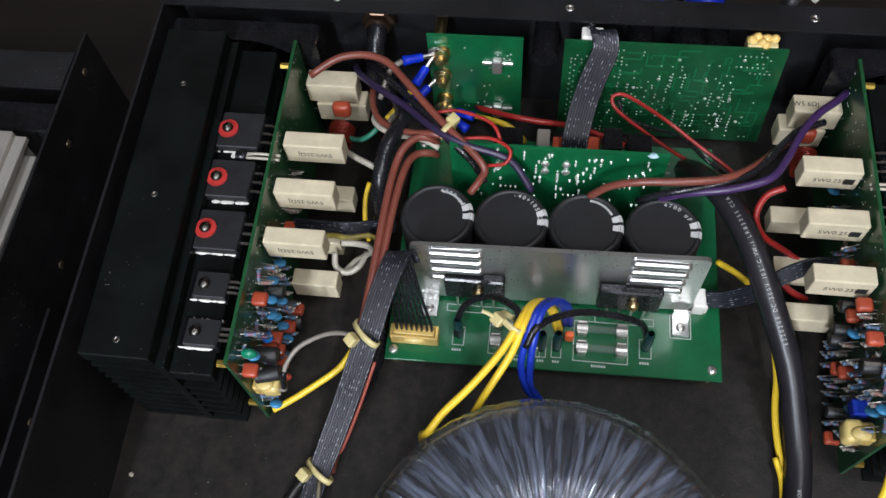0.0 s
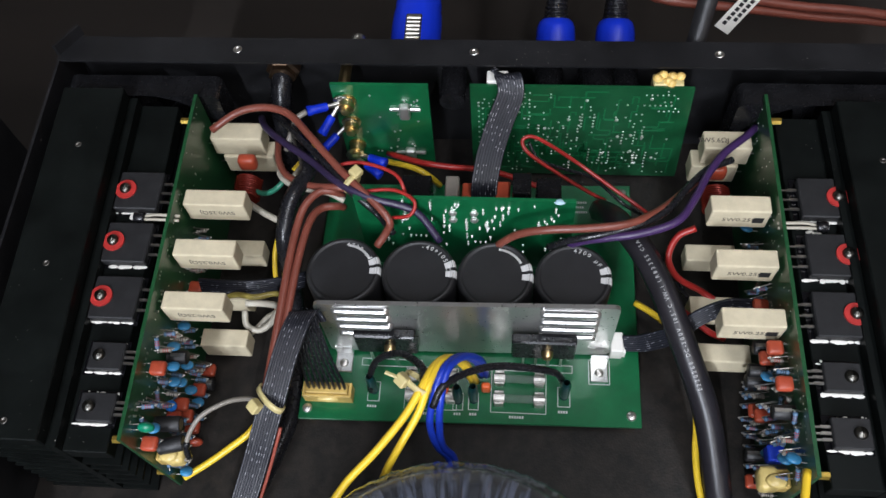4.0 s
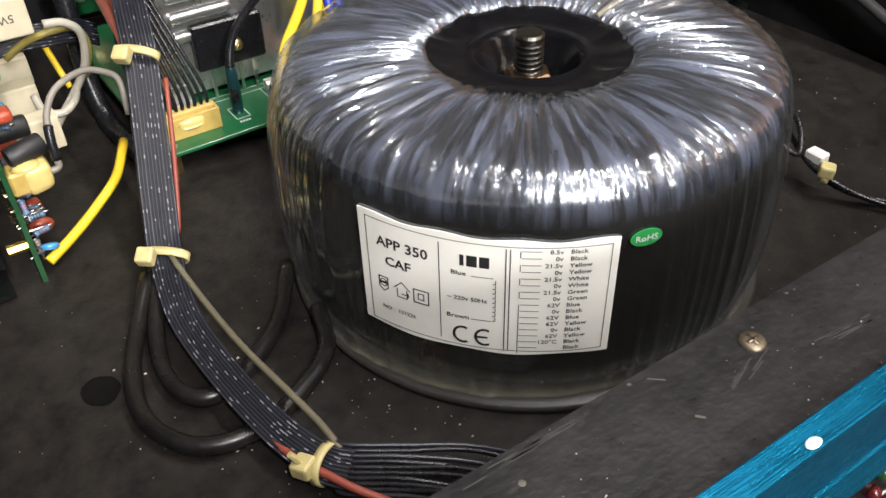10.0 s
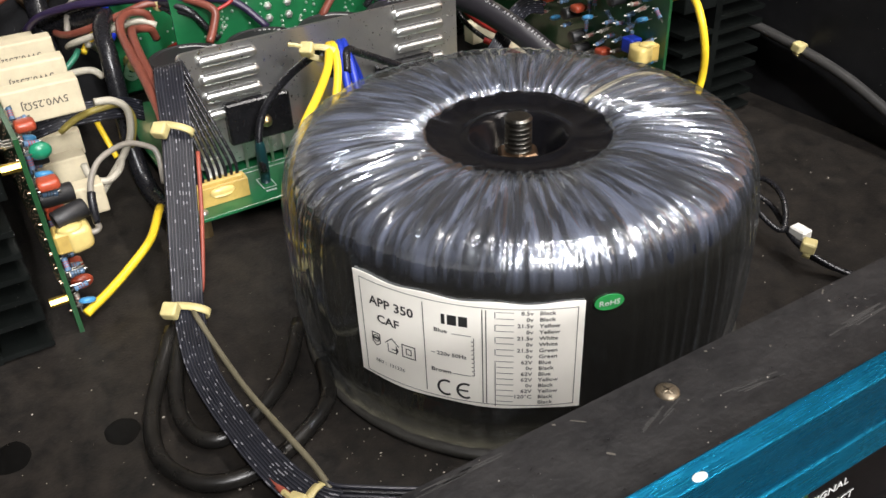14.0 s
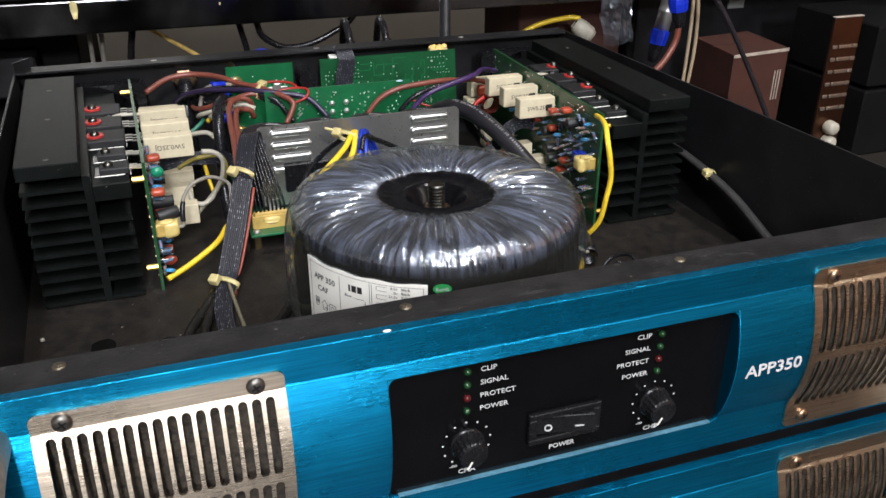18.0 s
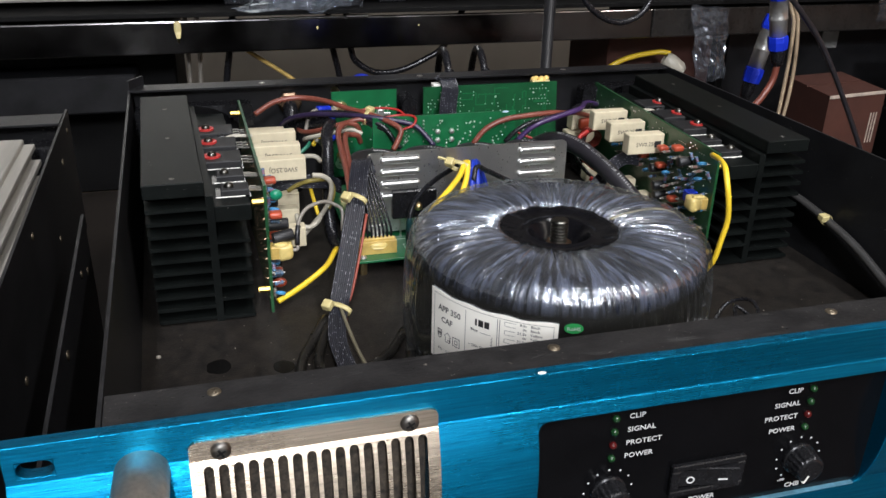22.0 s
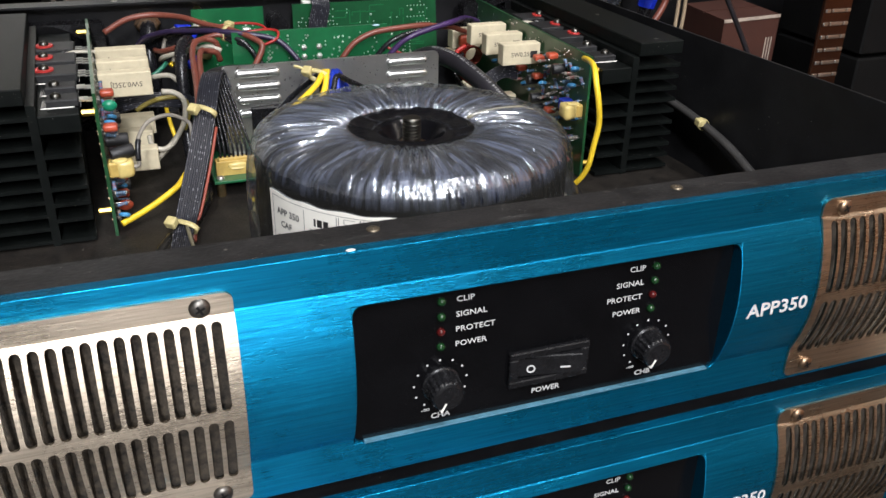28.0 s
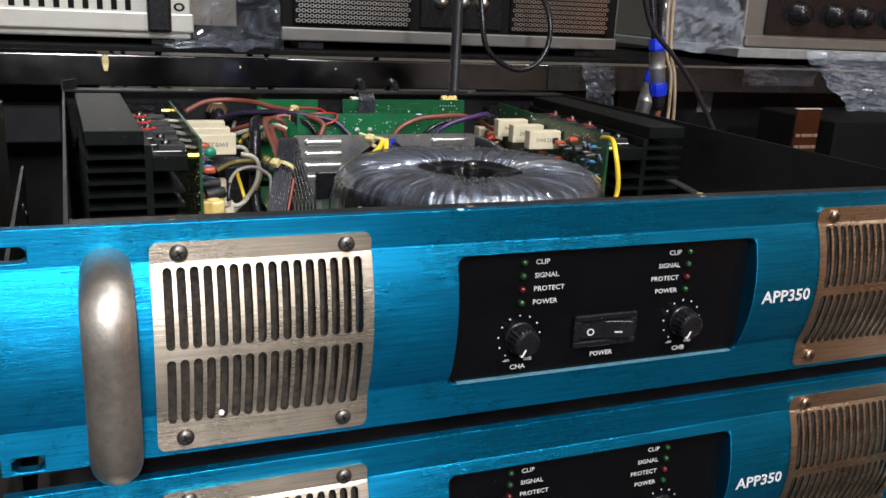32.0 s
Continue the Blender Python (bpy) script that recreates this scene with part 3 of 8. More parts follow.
structure("wall_west", boxed(-2520, -2500, -3000, 1500, -900, 1700), M_DARKWALL, "plain side wall", "wall")
structure("wall_east", boxed(2500, 2520, -3000, 1500, -900, 1700), M_EASTWALL, "plain side wall", "wall")
# ---- amplifier case and front ----
def face_y(z):
    """The front of the extruded panel: flat bands above and below a bowed middle."""
    if z >= 75.3 or z <= 18.7:
        return 0.0
    return -6.0 * (1 - ((z - 47) / 28.3) ** 2) - 0.4


def panel_mesh(bm, xs, zs, holes, dy, dz):
    """A panel of cells over x and z with openings, drawn back into a thick plate."""
    vs = {}

    def v(i, k):
        if (i, k) not in vs:
            vs[i, k] = bm.verts.new((xs[i], face_y(zs[k]) + dy, zs[k] + dz))
        return vs[i, k]

    faces = []
    for i in range(len(xs) - 1):
        for k in range(len(zs) - 1):
            cx, cz = (xs[i] + xs[i + 1]) / 2, (zs[k] + zs[k + 1]) / 2
            if any(a < cx < b and c < cz < d for a, b, c, d in holes):
                continue
            faces.append(bm.faces.new((v(i, k), v(i + 1, k), v(i + 1, k + 1), v(i, k + 1))))
    r = bmesh.ops.extrude_face_region(bm, geom=faces)
    for e in r["geom"]:
        if isinstance(e, bmesh.types.BMVert):
            e.co.y = dy + 4.5
    bmesh.ops.recalc_face_normals(bm, faces=bm.faces[:])


def capsule(x, z0, z1, w, n=5):
    """The ring of an upright slot with round ends, with points along its sides."""
    r = w / 2
    ring = []
    for i in range(n + 1):
        a = math.pi * i / n
        ring.append((x + r * math.cos(a), z1 - r + r * math.sin(a)))
    k = max(1, int((z1 - z0) / 4))
    ring += [(x - r, z1 - r + (z0 - z1 + 2 * r) * i / k) for i in range(1, k)]
    for i in range(n + 1):
        a = math.pi + math.pi * i / n
        ring.append((x + r * math.cos(a), z0 + r + r * math.sin(a)))
    ring += [(x + r, z0 + r + (z1 - z0 - 2 * r) * i / k) for i in range(1, k)]
    return ring


def round_rect(x0, x1, z0, z1, r, n=4):
    ring = []
    for cx, cz, a0 in ((x1 - r, z1 - r, 0), (x0 + r, z1 - r, 90), (x0 + r, z0 + r, 180), (x1 - r, z0 + r, 270)):
        ring += [(cx + r * math.cos(radians(a0 + 90 * i / n)), cz + r * math.sin(radians(a0 + 90 * i / n))) for i in range(n + 1)]
    out = []
    for a, b in zip(ring, ring[1:] + ring[:1]):
        k = max(1, int(math.hypot(b[0] - a[0], b[1] - a[1]) / 4))
        out += [(a[0] + (b[0] - a[0]) * i / k, a[1] + (b[1] - a[1]) * i / k) for i in range(k)]
    return out


def pierced(bm, rings, place, thick):
    """A thin plate between an outer ring and its holes; place maps (u, v) to the world, thick is drawn along y."""
    for ring in rings:
        vs = [bm.verts.new((u, 0, w)) for u, w in ring]
        for a, b in zip(vs, vs[1:] + vs[:1]):
            bm.edges.new((a, b))
    bmesh.ops.triangle_fill(bm, use_beauty=True, use_dissolve=False, edges=bm.edges[:], normal=(0, -1, 0))
    for w in (18.7, 20, 24, 29, 34, 41.5, 47, 53, 59, 65, 70, 74, 75.3):
        bmesh.ops.bisect_plane(bm, geom=bm.verts[:] + bm.edges[:] + bm.faces[:], plane_co=(0, 0, w), plane_no=(0, 0, 1))
    r = bmesh.ops.extrude_face_region(bm, geom=bm.faces[:])
    moved = {e for e in r["geom"] if isinstance(e, bmesh.types.BMVert)}
    for w in bm.verts:
        x, y, z = place(w.co.x, w.co.z)
        w.co = (x, y + (thick if w in moved else 0), z)
    bmesh.ops.recalc_face_normals(bm, faces=bm.faces[:])


def pan_head(bm, at, way, r=3.0, h=1.6, cross=True):
    m = turn_to(at, way)
    lathe(bm, [(r, 0), (r * 0.97, h * 0.45), (r * 0.8, h * 0.8), (r * 0.45, h), (0, h)], 14, m)
    if cross:
        for a in (0, 90):
            box(bm, -r * 0.55, r * 0.55, -r * 0.11, r * 0.11, h * 0.9, h * 1.06, m=m @ Matrix.Rotation(radians(a), 4, "Z"))


WX0, WX1, WZ0, WZ1 = -71.2, 70.4, 16.8, 70.7


def amplifier_front(amp, dy, dz, loose_chip):
    xs = [-232, -228.5, -227, -220, -218.5, -179, -108.5, WX0, WX1, 108.5, 179, 218.5, 220, 227, 228.5, 232]
    zs = [2.5, 3.6, 4.6, 8.2, 9.2, 13, WZ0, 18.7] + [22 + 3.5 * i for i in range(15)] + [WZ1, 75, 75.3, 77.4, 78.4, 81.8, 82.8, 88.5]
    zs = sorted(set(zs))
    holes = [(WX0, WX1, WZ0, WZ1), (-179, -108.5, 13, 75), (108.5, 179, 13, 75)]
    for s in (-1, 1):
        for a, b in ((3.6, 9.2), (77.4, 82.8)):
            x0, x1 = sorted((s * 228.5, s * 218.5))
            holes += [(x0, x1, a, b)]
    bm = bmesh.new()
    panel_mesh(bm, xs, zs, holes, dy, dz)
    # rounded corners of the control window
    corners = [(WX0, WZ0, 1, 1, 3.4), (WX1, WZ0, -1, 1, 3.4), (WX0, WZ1, 1, -1, 3.4), (WX1, WZ1, -1, -1, 3.4)]
    for a, b in ((3.6, 9.2), (77.4, 82.8)):
        for x0, x1 in ((-228.5, -218.5), (218.5, 228.5)):
            h = (b - a) / 2
            corners += [(x0, a, 1, 1, h), (x1, a, -1, 1, h), (x0, b, 1, -1, h), (x1, b, -1, -1, h)]
    for cx, cz, sx, sz, rr in corners:
        ring = [(cx, cz)] + [(cx + sx * (rr - rr * math.sin(radians(15 * k))), cz + sz * (rr - rr * math.cos(radians(15 * k)))) for k in range(7)]
        front = [bm.verts.new((x, face_y(z) + dy, z + dz)) for x, z in ring]
        back = [bm.verts.new((x, dy + 4.5, z + dz)) for x, z in ring]
        for k in range(1, 7):
            bm.faces.new((front[0], front[k], front[k + 1]))
            bm.faces.new((front[k], back[k], back[k + 1], front[k + 1]))
    bmesh.ops.recalc_face_normals(bm, faces=bm.faces[:])
    panel = part("front_panel", bm, M_BLUE, amp, "brushed blue anodised aluminium front panel")
    bv = panel.modifiers.new("edge", "BEVEL")
    bv.width, bv.segments, bv.limit_method, bv.angle_limit = 0.0009, 2, "ANGLE", radians(50)
    # the grilles bend with the panel
    for s in (-1, 1):
        x0, x1 = sorted((s * 181.8, s * 105.3))
        rings = [round_rect(x0, x1, 4.8, 82.2, 3.0)]
        for i in range(16):
            x = x0 + 5.3 + (x1 - x0 - 10.8) * i / 15
            rings += [capsule(x, 46.0, 73.8, 3.0), capsule(x, 15.4, 42.3, 3.0)]
        bm = bmesh.new()
        pierced(bm, rings, lambda u, w: (u, face_y(w) + dy - 1.1, w + dz), 1.0)
        grille = part("grille", bm, M_BRUSH, amp, "brushed steel vent plate with two rows of slots")
        for x in (x0 + 9.4, x1 - 9.4):
            for z in (9.6, 78.3):
                bm = bmesh.new()
                pan_head(bm, (x, dy - 1.1, z + dz), (0, -1, 0), 3.1, 1.8, False)
                part("screw", bm, M_DARKSCREW if s < 0 else M_BRASSDULL, grille, "", True)
                bm = bmesh.new()
                for a in (20 + 9 * (z > 40), 110 + 9 * (z > 40)):
                    box(bm, -1.55, 1.55, -0.36, 0.36, 1.66, 1.86, m=turn_to((x, dy - 1.1, z + dz), (0, -1, 0)) @ Matrix.Rotation(radians(a), 4, "Z"))
                part("screw_recess", bm, M_RECESS, grille)
        bm = boxed(x0 + 3, x1 - 3, dy + 2.0, dy + 4.2, 12 + dz, 76 + dz)
        part("filter_foam", bm, M_FOAM, grille, "dusty dark speckled foam behind the slots")
        if loose_chip and s < 0:
            bm = bmesh.new()
            lathe(bm, [(0, -0.9), (0.9, -0.6), (1.2, 0.1), (0.7, 0.9), (0, 1.1)], 9, Matrix.Translation((-160.0, dy - 3.2, 18.6 + dz)))
            part("loose_chip", bm, M_WHITE, grille, "white chip stuck in a slot", True)
    # control window
    bm = boxed(WX0 - 0.5, WX1 + 0.5, dy + 1.2, dy + 4.2, WZ0 + 0.1 + dz, WZ1 - 0.1 + dz)
    plate = part("control_plate", bm, M_GLOSSBLACK, amp, "glossy black control plate")
    # pale strip: the highlight on the window's lower edge is put into its colour
    bm = bmesh.new()
    prism(bm, ((WX0 + 3.4, dy - 0.5), (WX1 - 3.4, dy - 0.5), (WX1 - 3.4, dy + 1.2), (WX0 + 3.4, dy + 1.2)), WZ0 - 0.2 + dz, WZ0 + 0.45 + dz)
    part("window_edge", bm, M_BLUEEDGE, amp, "lower edge of the control window, its highlight painted pale")
    yt = dy + 1.1
    slant = Matrix.Identity(4)
    slant[0][1] = -0.06
    words = ("CLIP", "SIGNAL", "PROTECT", "POWER")
    for s in (-1, 1):
        for i, w in enumerate(words):
            z = (65.6 if s < 0 else 65.4) - 5.68 * i
            bm = bmesh.new()
            lathe(bm, [(1.45, 0), (1.45, 0.7), (1.1, 1.3), (0.5, 1.65), (0, 1.75)], 14, turn_to((-41.1 if s < 0 else 38.3, yt, z + dz), (0, -1, 0)))
            part("indicator_lamp", bm, M_LEDR if i == 2 else M_LEDG, plate, "", True)
            writing(w, 2.95, page(-35.9 if s < 0 else 34.3, yt, z - 1.05 + dz) @ slant, M_PRINT, plate, bold=0.015, align="LEFT" if s < 0 else "RIGHT", wide=1.1)
        kx, kz = (-40.8 if s < 0 else 38.7), 33.8 + dz
        bm = bmesh.new()
        m = turn_to((kx, yt, kz), (0, -1, 0))
        prof = [(6.7, 0), (6.7, 1.0), (6.2, 1.5), (6.1, 2.2), (5.6, 7.6), (5.1, 8.4), (4.3, 8.7), (0, 8.7)]
        vs = lathe(bm, prof, 72, None)
        for v in vs:
            if 2.1 < v.co.z < 8.0:
                k = 1.0 + 0.035 * max(-1, min(1, 2 * math.cos(18 * math.atan2(v.co.y, v.co.x))))
                v.co.x, v.co.y = v.co.x * k, v.co.y * k
        bmesh.ops.transform(bm, matrix=m, verts=bm.verts[:])
        knob = part("knob", bm, M_BLACKPLASTIC, plate, "fluted black level knob")
        bm = bmesh.new()
        box(bm, -0.35, 0.35, -5.0, -2.2, 8.7, 8.9, m=m @ Matrix.Rotation(radians(-28), 4, "Z"))
        box(bm, -0.35, 0.35, -5.8, -4.9, 6.2, 8.8, m=m @ Matrix.Rotation(radians(-28), 4, "Z"))
        part("pointer", bm, M_WHITE, plate)
        bm = bmesh.new()
        for i in range(10):
            a = radians(233 - 28.2 * i)
            lathe(bm, [(0.42, 0), (0.42, 0.05), (0, 0.05)], 8, turn_to((kx + 9.4 * math.cos(a), yt, kz + 9.4 * math.sin(a)), (0, -1, 0)))
        part("scale_dots", bm, M_PRINT, plate)
        writing("-\u221e", 2.6, page(kx - 6.9, yt, kz - 10.7), M_PRINT, plate)
        writing("0dB", 2.3, page(kx + 2.9, yt, kz - 10.7), M_PRINT, plate)
        writing("CHA" if s < 0 else "CHB", 2.9, page(kx + 0.2, yt, kz - 14.0), M_PRINT, plate, bold=0.07, align="CENTER", wide=1.15)
    # rocker switch
    bm = bmesh.new()
    for b in ((-16.4, 14.0, 26.8, 29.4), (-16.4, 14.0, 38.4, 41.0), (-16.4, -12.9, 29.4, 38.4), (10.5, 14.0, 29.4, 38.4)):
        box(bm, b[0], b[1], dy - 1.2, yt, b[2] + dz, b[3] + dz, 0.4)
    part("switch_frame", bm, M_BLACKPLASTIC, plate, "raised black switch bezel")
    bm = bmesh.new()
    vs = []
    for z in (29.7, 38.1):
        vs.append([bm.verts.new((x, y + dy, z + dz)) for x, y in ((-12.6, 2), (-12.6, 0.6), (-1.2, -1.2), (10.2, -3.8), (10.2, 2))])
    for i in range(5):
        bm.faces.new((vs[0][i], vs[0][(i + 1) % 5], vs[1][(i + 1) % 5], vs[1][i]))
    bm.faces.new(vs[0][::-1])
    bm.faces.new(vs[1])
    bmesh.ops.recalc_face_normals(bm, faces=bm.faces[:])
    bmesh.ops.bevel(bm, geom=[e for e in bm.edges if abs(e.verts[0].co.z - e.verts[1].co.z) < 0.1 and max(v.co.y for v in e.verts) < dy + 1.0], offset=0.8, segments=3, affect="EDGES")
    part("rocker", bm, M_BLACKPLASTIC, plate, "black rocker pressed on one side")
    bm = bmesh.new()
    ring = [(1.6, 0), (1.6, 0.12), (1.05, 0.12), (1.05, 0)]
    lathe(bm, ring, 20, Matrix.Translation((-8.0, dy - 0.24, 33.2 + dz)) @ Matrix.Rotation(radians(-9.3), 4, "Z") @ Matrix.Rotation(radians(90), 4, "X"))
    box(bm, -1.8, 1.8, -0.14, 0.1, -0.3, 0.3, m=Matrix.Translation((4.2, dy - 2.48, 33.0 + dz)) @ Matrix.Rotation(radians(-12.8), 4, "Z"))
    part("switch_marks", bm, M_PRINT, plate)
    writing("POWER", 3.0, page(-1.0, yt, 21.6 + dz), M_PRINT, plate, bold=0.04, align="CENTER", wide=1.06)
    m = Matrix.Translation((75.4, face_y(44) + dy - 0.15, 41.0 + dz)) @ Matrix.Rotation(radians(90), 4, "X") @ Matrix.Shear("XZ", 4, (0, 0))
    sh = Matrix.Identity(4)
    sh[0][1] = -0.03
    writing("APP350", 7.8, m @ sh, M_PRINT, amp, bold=0.14, wide=1.1)
    # handles
    for s in (-1, 1):
        bm = bmesh.new()
        line = [(s * 195.3, dy + 1, 73.5 + dz), (s * 195.3, dy - 12, 74.3 + dz), (s * 195.3, dy - 25, 71.8 + dz), (s * 195.3, dy - 30.5, 64 + dz), (s * 195.3, dy - 31, 46 + dz),
                (s * 195.3, dy - 30.5, 26 + dz), (s * 195.3, dy - 25, 17.5 + dz), (s * 195.3, dy - 12, 15 + dz), (s * 195.3, dy + 1, 16 + dz)]
        tube(bm, line, 8.0, 20, 6)
        part("handle", bm, M_HANDLE, amp, "thick satin grey rack handle", True)


amp = thing("power_amplifier", (0, 210, 0), "two-channel rack amplifier, lid off, blue brushed front", "amplifier", "stacked amplifiers")
LX0, LX1, RX0, RX1 = -206.0, -219.5, 212.0, 198.0


def lerp(a, b, t):
    return a + (b - a) * t


bm = bmesh.new()
prism(bm, ((LX0, 6), (RX0, 6), (RX1, 420), (LX1, 420)), 1.6, 3.5)
part("base_pan", bm, M_PAN, amp, "dusty black steel floor pan")
# oil spots, grit and a loose speck on the pan
for x, y, r in ((-142.3, 157.6, 5.4), (-174.0, 165.0, 6.2), (-183.0, 147.0, 3.0)):
    bm = bmesh.new()
    ring = []
    for k in range(28):
        a = 2 * math.pi * k / 28
        q = r * (1 + 0.16 * noise.noise((x + 1.3 * math.cos(a), y + 1.3 * math.sin(a), 1)))
        ring.append((x + q * math.cos(a), y + 1.1 * q * math.sin(a)))
    prism(bm, ring, 3.45, 3.56)
    part("oil_spot", bm, M_OIL, amp, "dark oil spot on the floor pan")
bm = bmesh.new()
rng = random.Random(77)
for k in range(520):
    if k < 200:
        x, y = rng.gauss(-95, 28), rng.gauss(95, 30)
    else:
        x, y = rng.uniform(-195, 190), rng.uniform(32, 205)
    if math.hypot(x + 4.7, y - 142.3) < 77 or not -200 < x < 195 or not 28 < y < 230:
        continue
    q = 0.1 + 0.32 * rng.random() ** 2.5
    lathe(bm, [(q, 0), (q * 0.7, q * 0.7), (0, q)], 5, Matrix.Translation((x, y, 3.5)) @ Matrix.Diagonal((rng.uniform(0.6, 1.8), 1, 1, 1)))
lathe(bm, [(1.3, 0), (1.1, 0.8), (0, 1.2)], 7, Matrix.Translation((-203.5, 181.0, 3.5)))
grit = part("grit", bm, M_GRIT, amp, "pale grit on the floor pan")
grit["kind"] = "stuff"
bm = bmesh.new()
prism(bm, ((LX0 - 1.4, 6), (LX0, 6), (LX1, 424), (LX1 - 1.4, 424)), 1.6, 85.5)
part("side_panel", bm, M_BLACKSTEEL, amp, "thin black steel side wall")
bm = bmesh.new()
prism(bm, ((RX0, 6), (RX0 + 1.4, 6), (RX1 + 1.4, 424), (RX1, 424)), 1.6, 85.5)
part("side_panel", bm, M_BLACKSTEEL, amp, "thin black steel side wall")
bm = bmesh.new()
box(bm, LX1, RX1, 420.2, 421.6, 3.5, 84.3)
part("rear_panel", bm, M_BLACKSTEEL, amp, "black steel rear wall")
bm = bmesh.new()
box(bm, LX1 + 0.5, RX1 - 0.5, 405.5, 421.4, 84.4, 85.7)
rear_lip = part("rear_lip", bm, M_BLACKSTEEL, amp, "folded rear edge with screw holes")
for x in (-128.1, -9.2, 108.8):
    bm = bmesh.new()
    lathe(bm, [(2.3, 0), (2.3, 0.12), (1.3, 0.14), (1.3, 0.05), (0, 0.05)], 14, turn_to((x, 413.8, 85.7), (0, 0, 1)))
    part("screw_hole", bm, M_TIN, rear_lip, "", True)
bm = bmesh.new()
prism(bm, ((LX0 + 0.3, 5.0), (RX0 - 0.3, 5.0), (RX0 - 0.9, 26.5), (LX0 - 0.4, 26.5)), 83.0, 84.4)
box(bm, LX0 + 0.5, RX0 - 0.5, 5.2, 6.4, 1.6, 83.0)
front_lip = part("front_lip", bm, M_LIP, amp, "scuffed black folded front edge")
# worn scratches along the folded edge
bm = bmesh.new()
rng = random.Random(31)
for k in range(24):
    x, y = rng.uniform(-198, 200), rng.choice((rng.uniform(7, 26), rng.gauss(25.6, 0.5), rng.gauss(6.0, 0.5)))
    y = max(5.6, min(26.2, y))
    L, wd, a = rng.uniform(0.4, 3.0) * rng.random(), rng.uniform(0.05, 0.22), rng.uniform(-0.9, 0.9)
    box(bm, -L, L, -wd, wd, 0, 0.05, m=Matrix.Translation((x, y, 84.38)) @ Matrix.Rotation(a, 4, "Z"))
for x, y, r in ((-104.0, 21.0, 0.6), (31.0, 15.0, 0.5), (120.0, 12.0, 0.5)):
    lathe(bm, [(r, 0), (r * 0.8, 0.05), (0, 0.08)], 9, Matrix.Translation((x, y, 84.4)))
rub = bmesh.new()
for x, y, L, a in ((-10, 16, 9, 0.05), (-42, 14, 6, -0.1), (-62, 17, 4, 0.3), (26, 12, 7, 0.0), (84, 18, 10, -0.04), (140, 13, 8, 0.06), (-130, 21, 6, 0.1), (-101, 25.4, 9, 0.0)):
    for k in range(5):
        box(rub, -L * rng.uniform(0.3, 1), L * rng.uniform(0.3, 1), -0.12, 0.12, 0, 0.04, m=Matrix.Translation((x + rng.uniform(-3, 3), y + rng.uniform(-1.1, 0.7), 84.38)) @ Matrix.Rotation(a + rng.uniform(-0.05, 0.05), 4, "Z"))
rb = part("rub_mark", rub, M_RUB, amp, "faint grey rub marks on the front edge")
rb["kind"] = "stuff"
scr = part("scratch", bm, M_SCUFF, amp, "pale scratches on the front edge")
scr["kind"] = "stuff"
bm = bmesh.new()
lathe(bm, [(1.2, -0.6), (1.25, 0), (0.9, 0.12), (0, 0.15)], 12, Matrix.Translation((-70.0, 1.2, 88.55)) @ Matrix.Diagonal((1.2, 0.7, 1, 1)))
part("paint_chip", bm, M_WHITE, amp, "white chip on the panel's top edge", True)
for x in (-173.2, -57.6, 56.6, 172.0):
    bm = bmesh.new()
    pan_head(bm, (x, 20.9, 84.4), (0, 0, 1), 2.3, 0.7)
    part("screw", bm, M_LIPSCREW, front_lip, "", True)
bm = bmesh.new()
prism(bm, ((LX1 - 1.6, 409), (LX1 - 0.2, 409), (LX1 + 9.0, 423), (LX1 + 7.6, 424)), 85.5, 92.0)
part("bent_tab", bm, M_BLACKSTEEL, amp, "bent sheet tab at the rear corner")
amplifier_front(amp, 0.0, 0.0, True)

low = thing("power_amplifier", (0, 210, -92), "closed rack amplifier with blue brushed front, under the open one", "amplifier", "stacked amplifiers")
bm = boxed(-212, 212, 1.8, 421, -90.4, -7.5)
part("case", bm, M_BLACKSTEEL, low, "black steel case")
amplifier_front(low, -3.0, -92.6, False)

# ---- heat sinks ----
def heat_sink(s, x_out, x_in, x_shelf, y0, y1, skew, label):
    """s: -1 stands at the left wall, 1 at the right; x_out and x_in bound the tall block, x_shelf ends the transistor step."""
    hs = thing("heat_sink", ((x_out + x_shelf) / 2, (y0 + y1) / 2, 3.6), label, "heat sink", "channel heat sinks")

    def slab(name, xa, xb, z0, z1, mat=M_HEATSINK, lab="", bev=0.0):
        xa, xb = sorted((xa, xb))
        bm = bmesh.new()
        prism(bm, ((xa, y0), (xb, y0), (xb + skew, y1), (xa + skew, y1)), z0, z1)
        if bev:
            bmesh.ops.bevel(bm, geom=bm.edges[:], offset=bev, segments=1, affect="EDGES")
        return part(name, bm, mat, hs, lab)

    top = slab("top_block", x_out, x_in, 77.5, 85.6, lab="flat black top block", bev=0.5)
    slab("web", x_in, x_in - s * 4.0, 3.6, 77.4, lab="upright middle web")
    for i in range(10):
        slab("fin", x_out + s * -0.3, x_in, 5.0 + 7.2 * i, 7.0 + 7.2 * i)
    slab("transistor_shelf", x_in - s * 4.0, x_shelf, 62.5, 71.5, lab="black step that carries the transistors", bev=0.4)
    for z in (4.5, 16.0, 24.5, 33.0, 41.5, 50.0):
        slab("fin", x_in - s * 4.0, x_shelf + s * 2.0, z, z + 2.0)
    for y in (219.5, 290.5, 354.0):
        bm = bmesh.new()
        x = (x_out + x_in) / 2 + skew * (y - y0) / (y1 - y0)
        lathe(bm, [(1.5, 0), (1.5, 0.1), (0.9, 0.12), (0.9, 0.05), (0, 0.05)], 12, turn_to((x, y, 85.65), (0, 0, 1)))
        part("screw_hole", bm, M_DARKSCREW, top, "", True)
    return hs


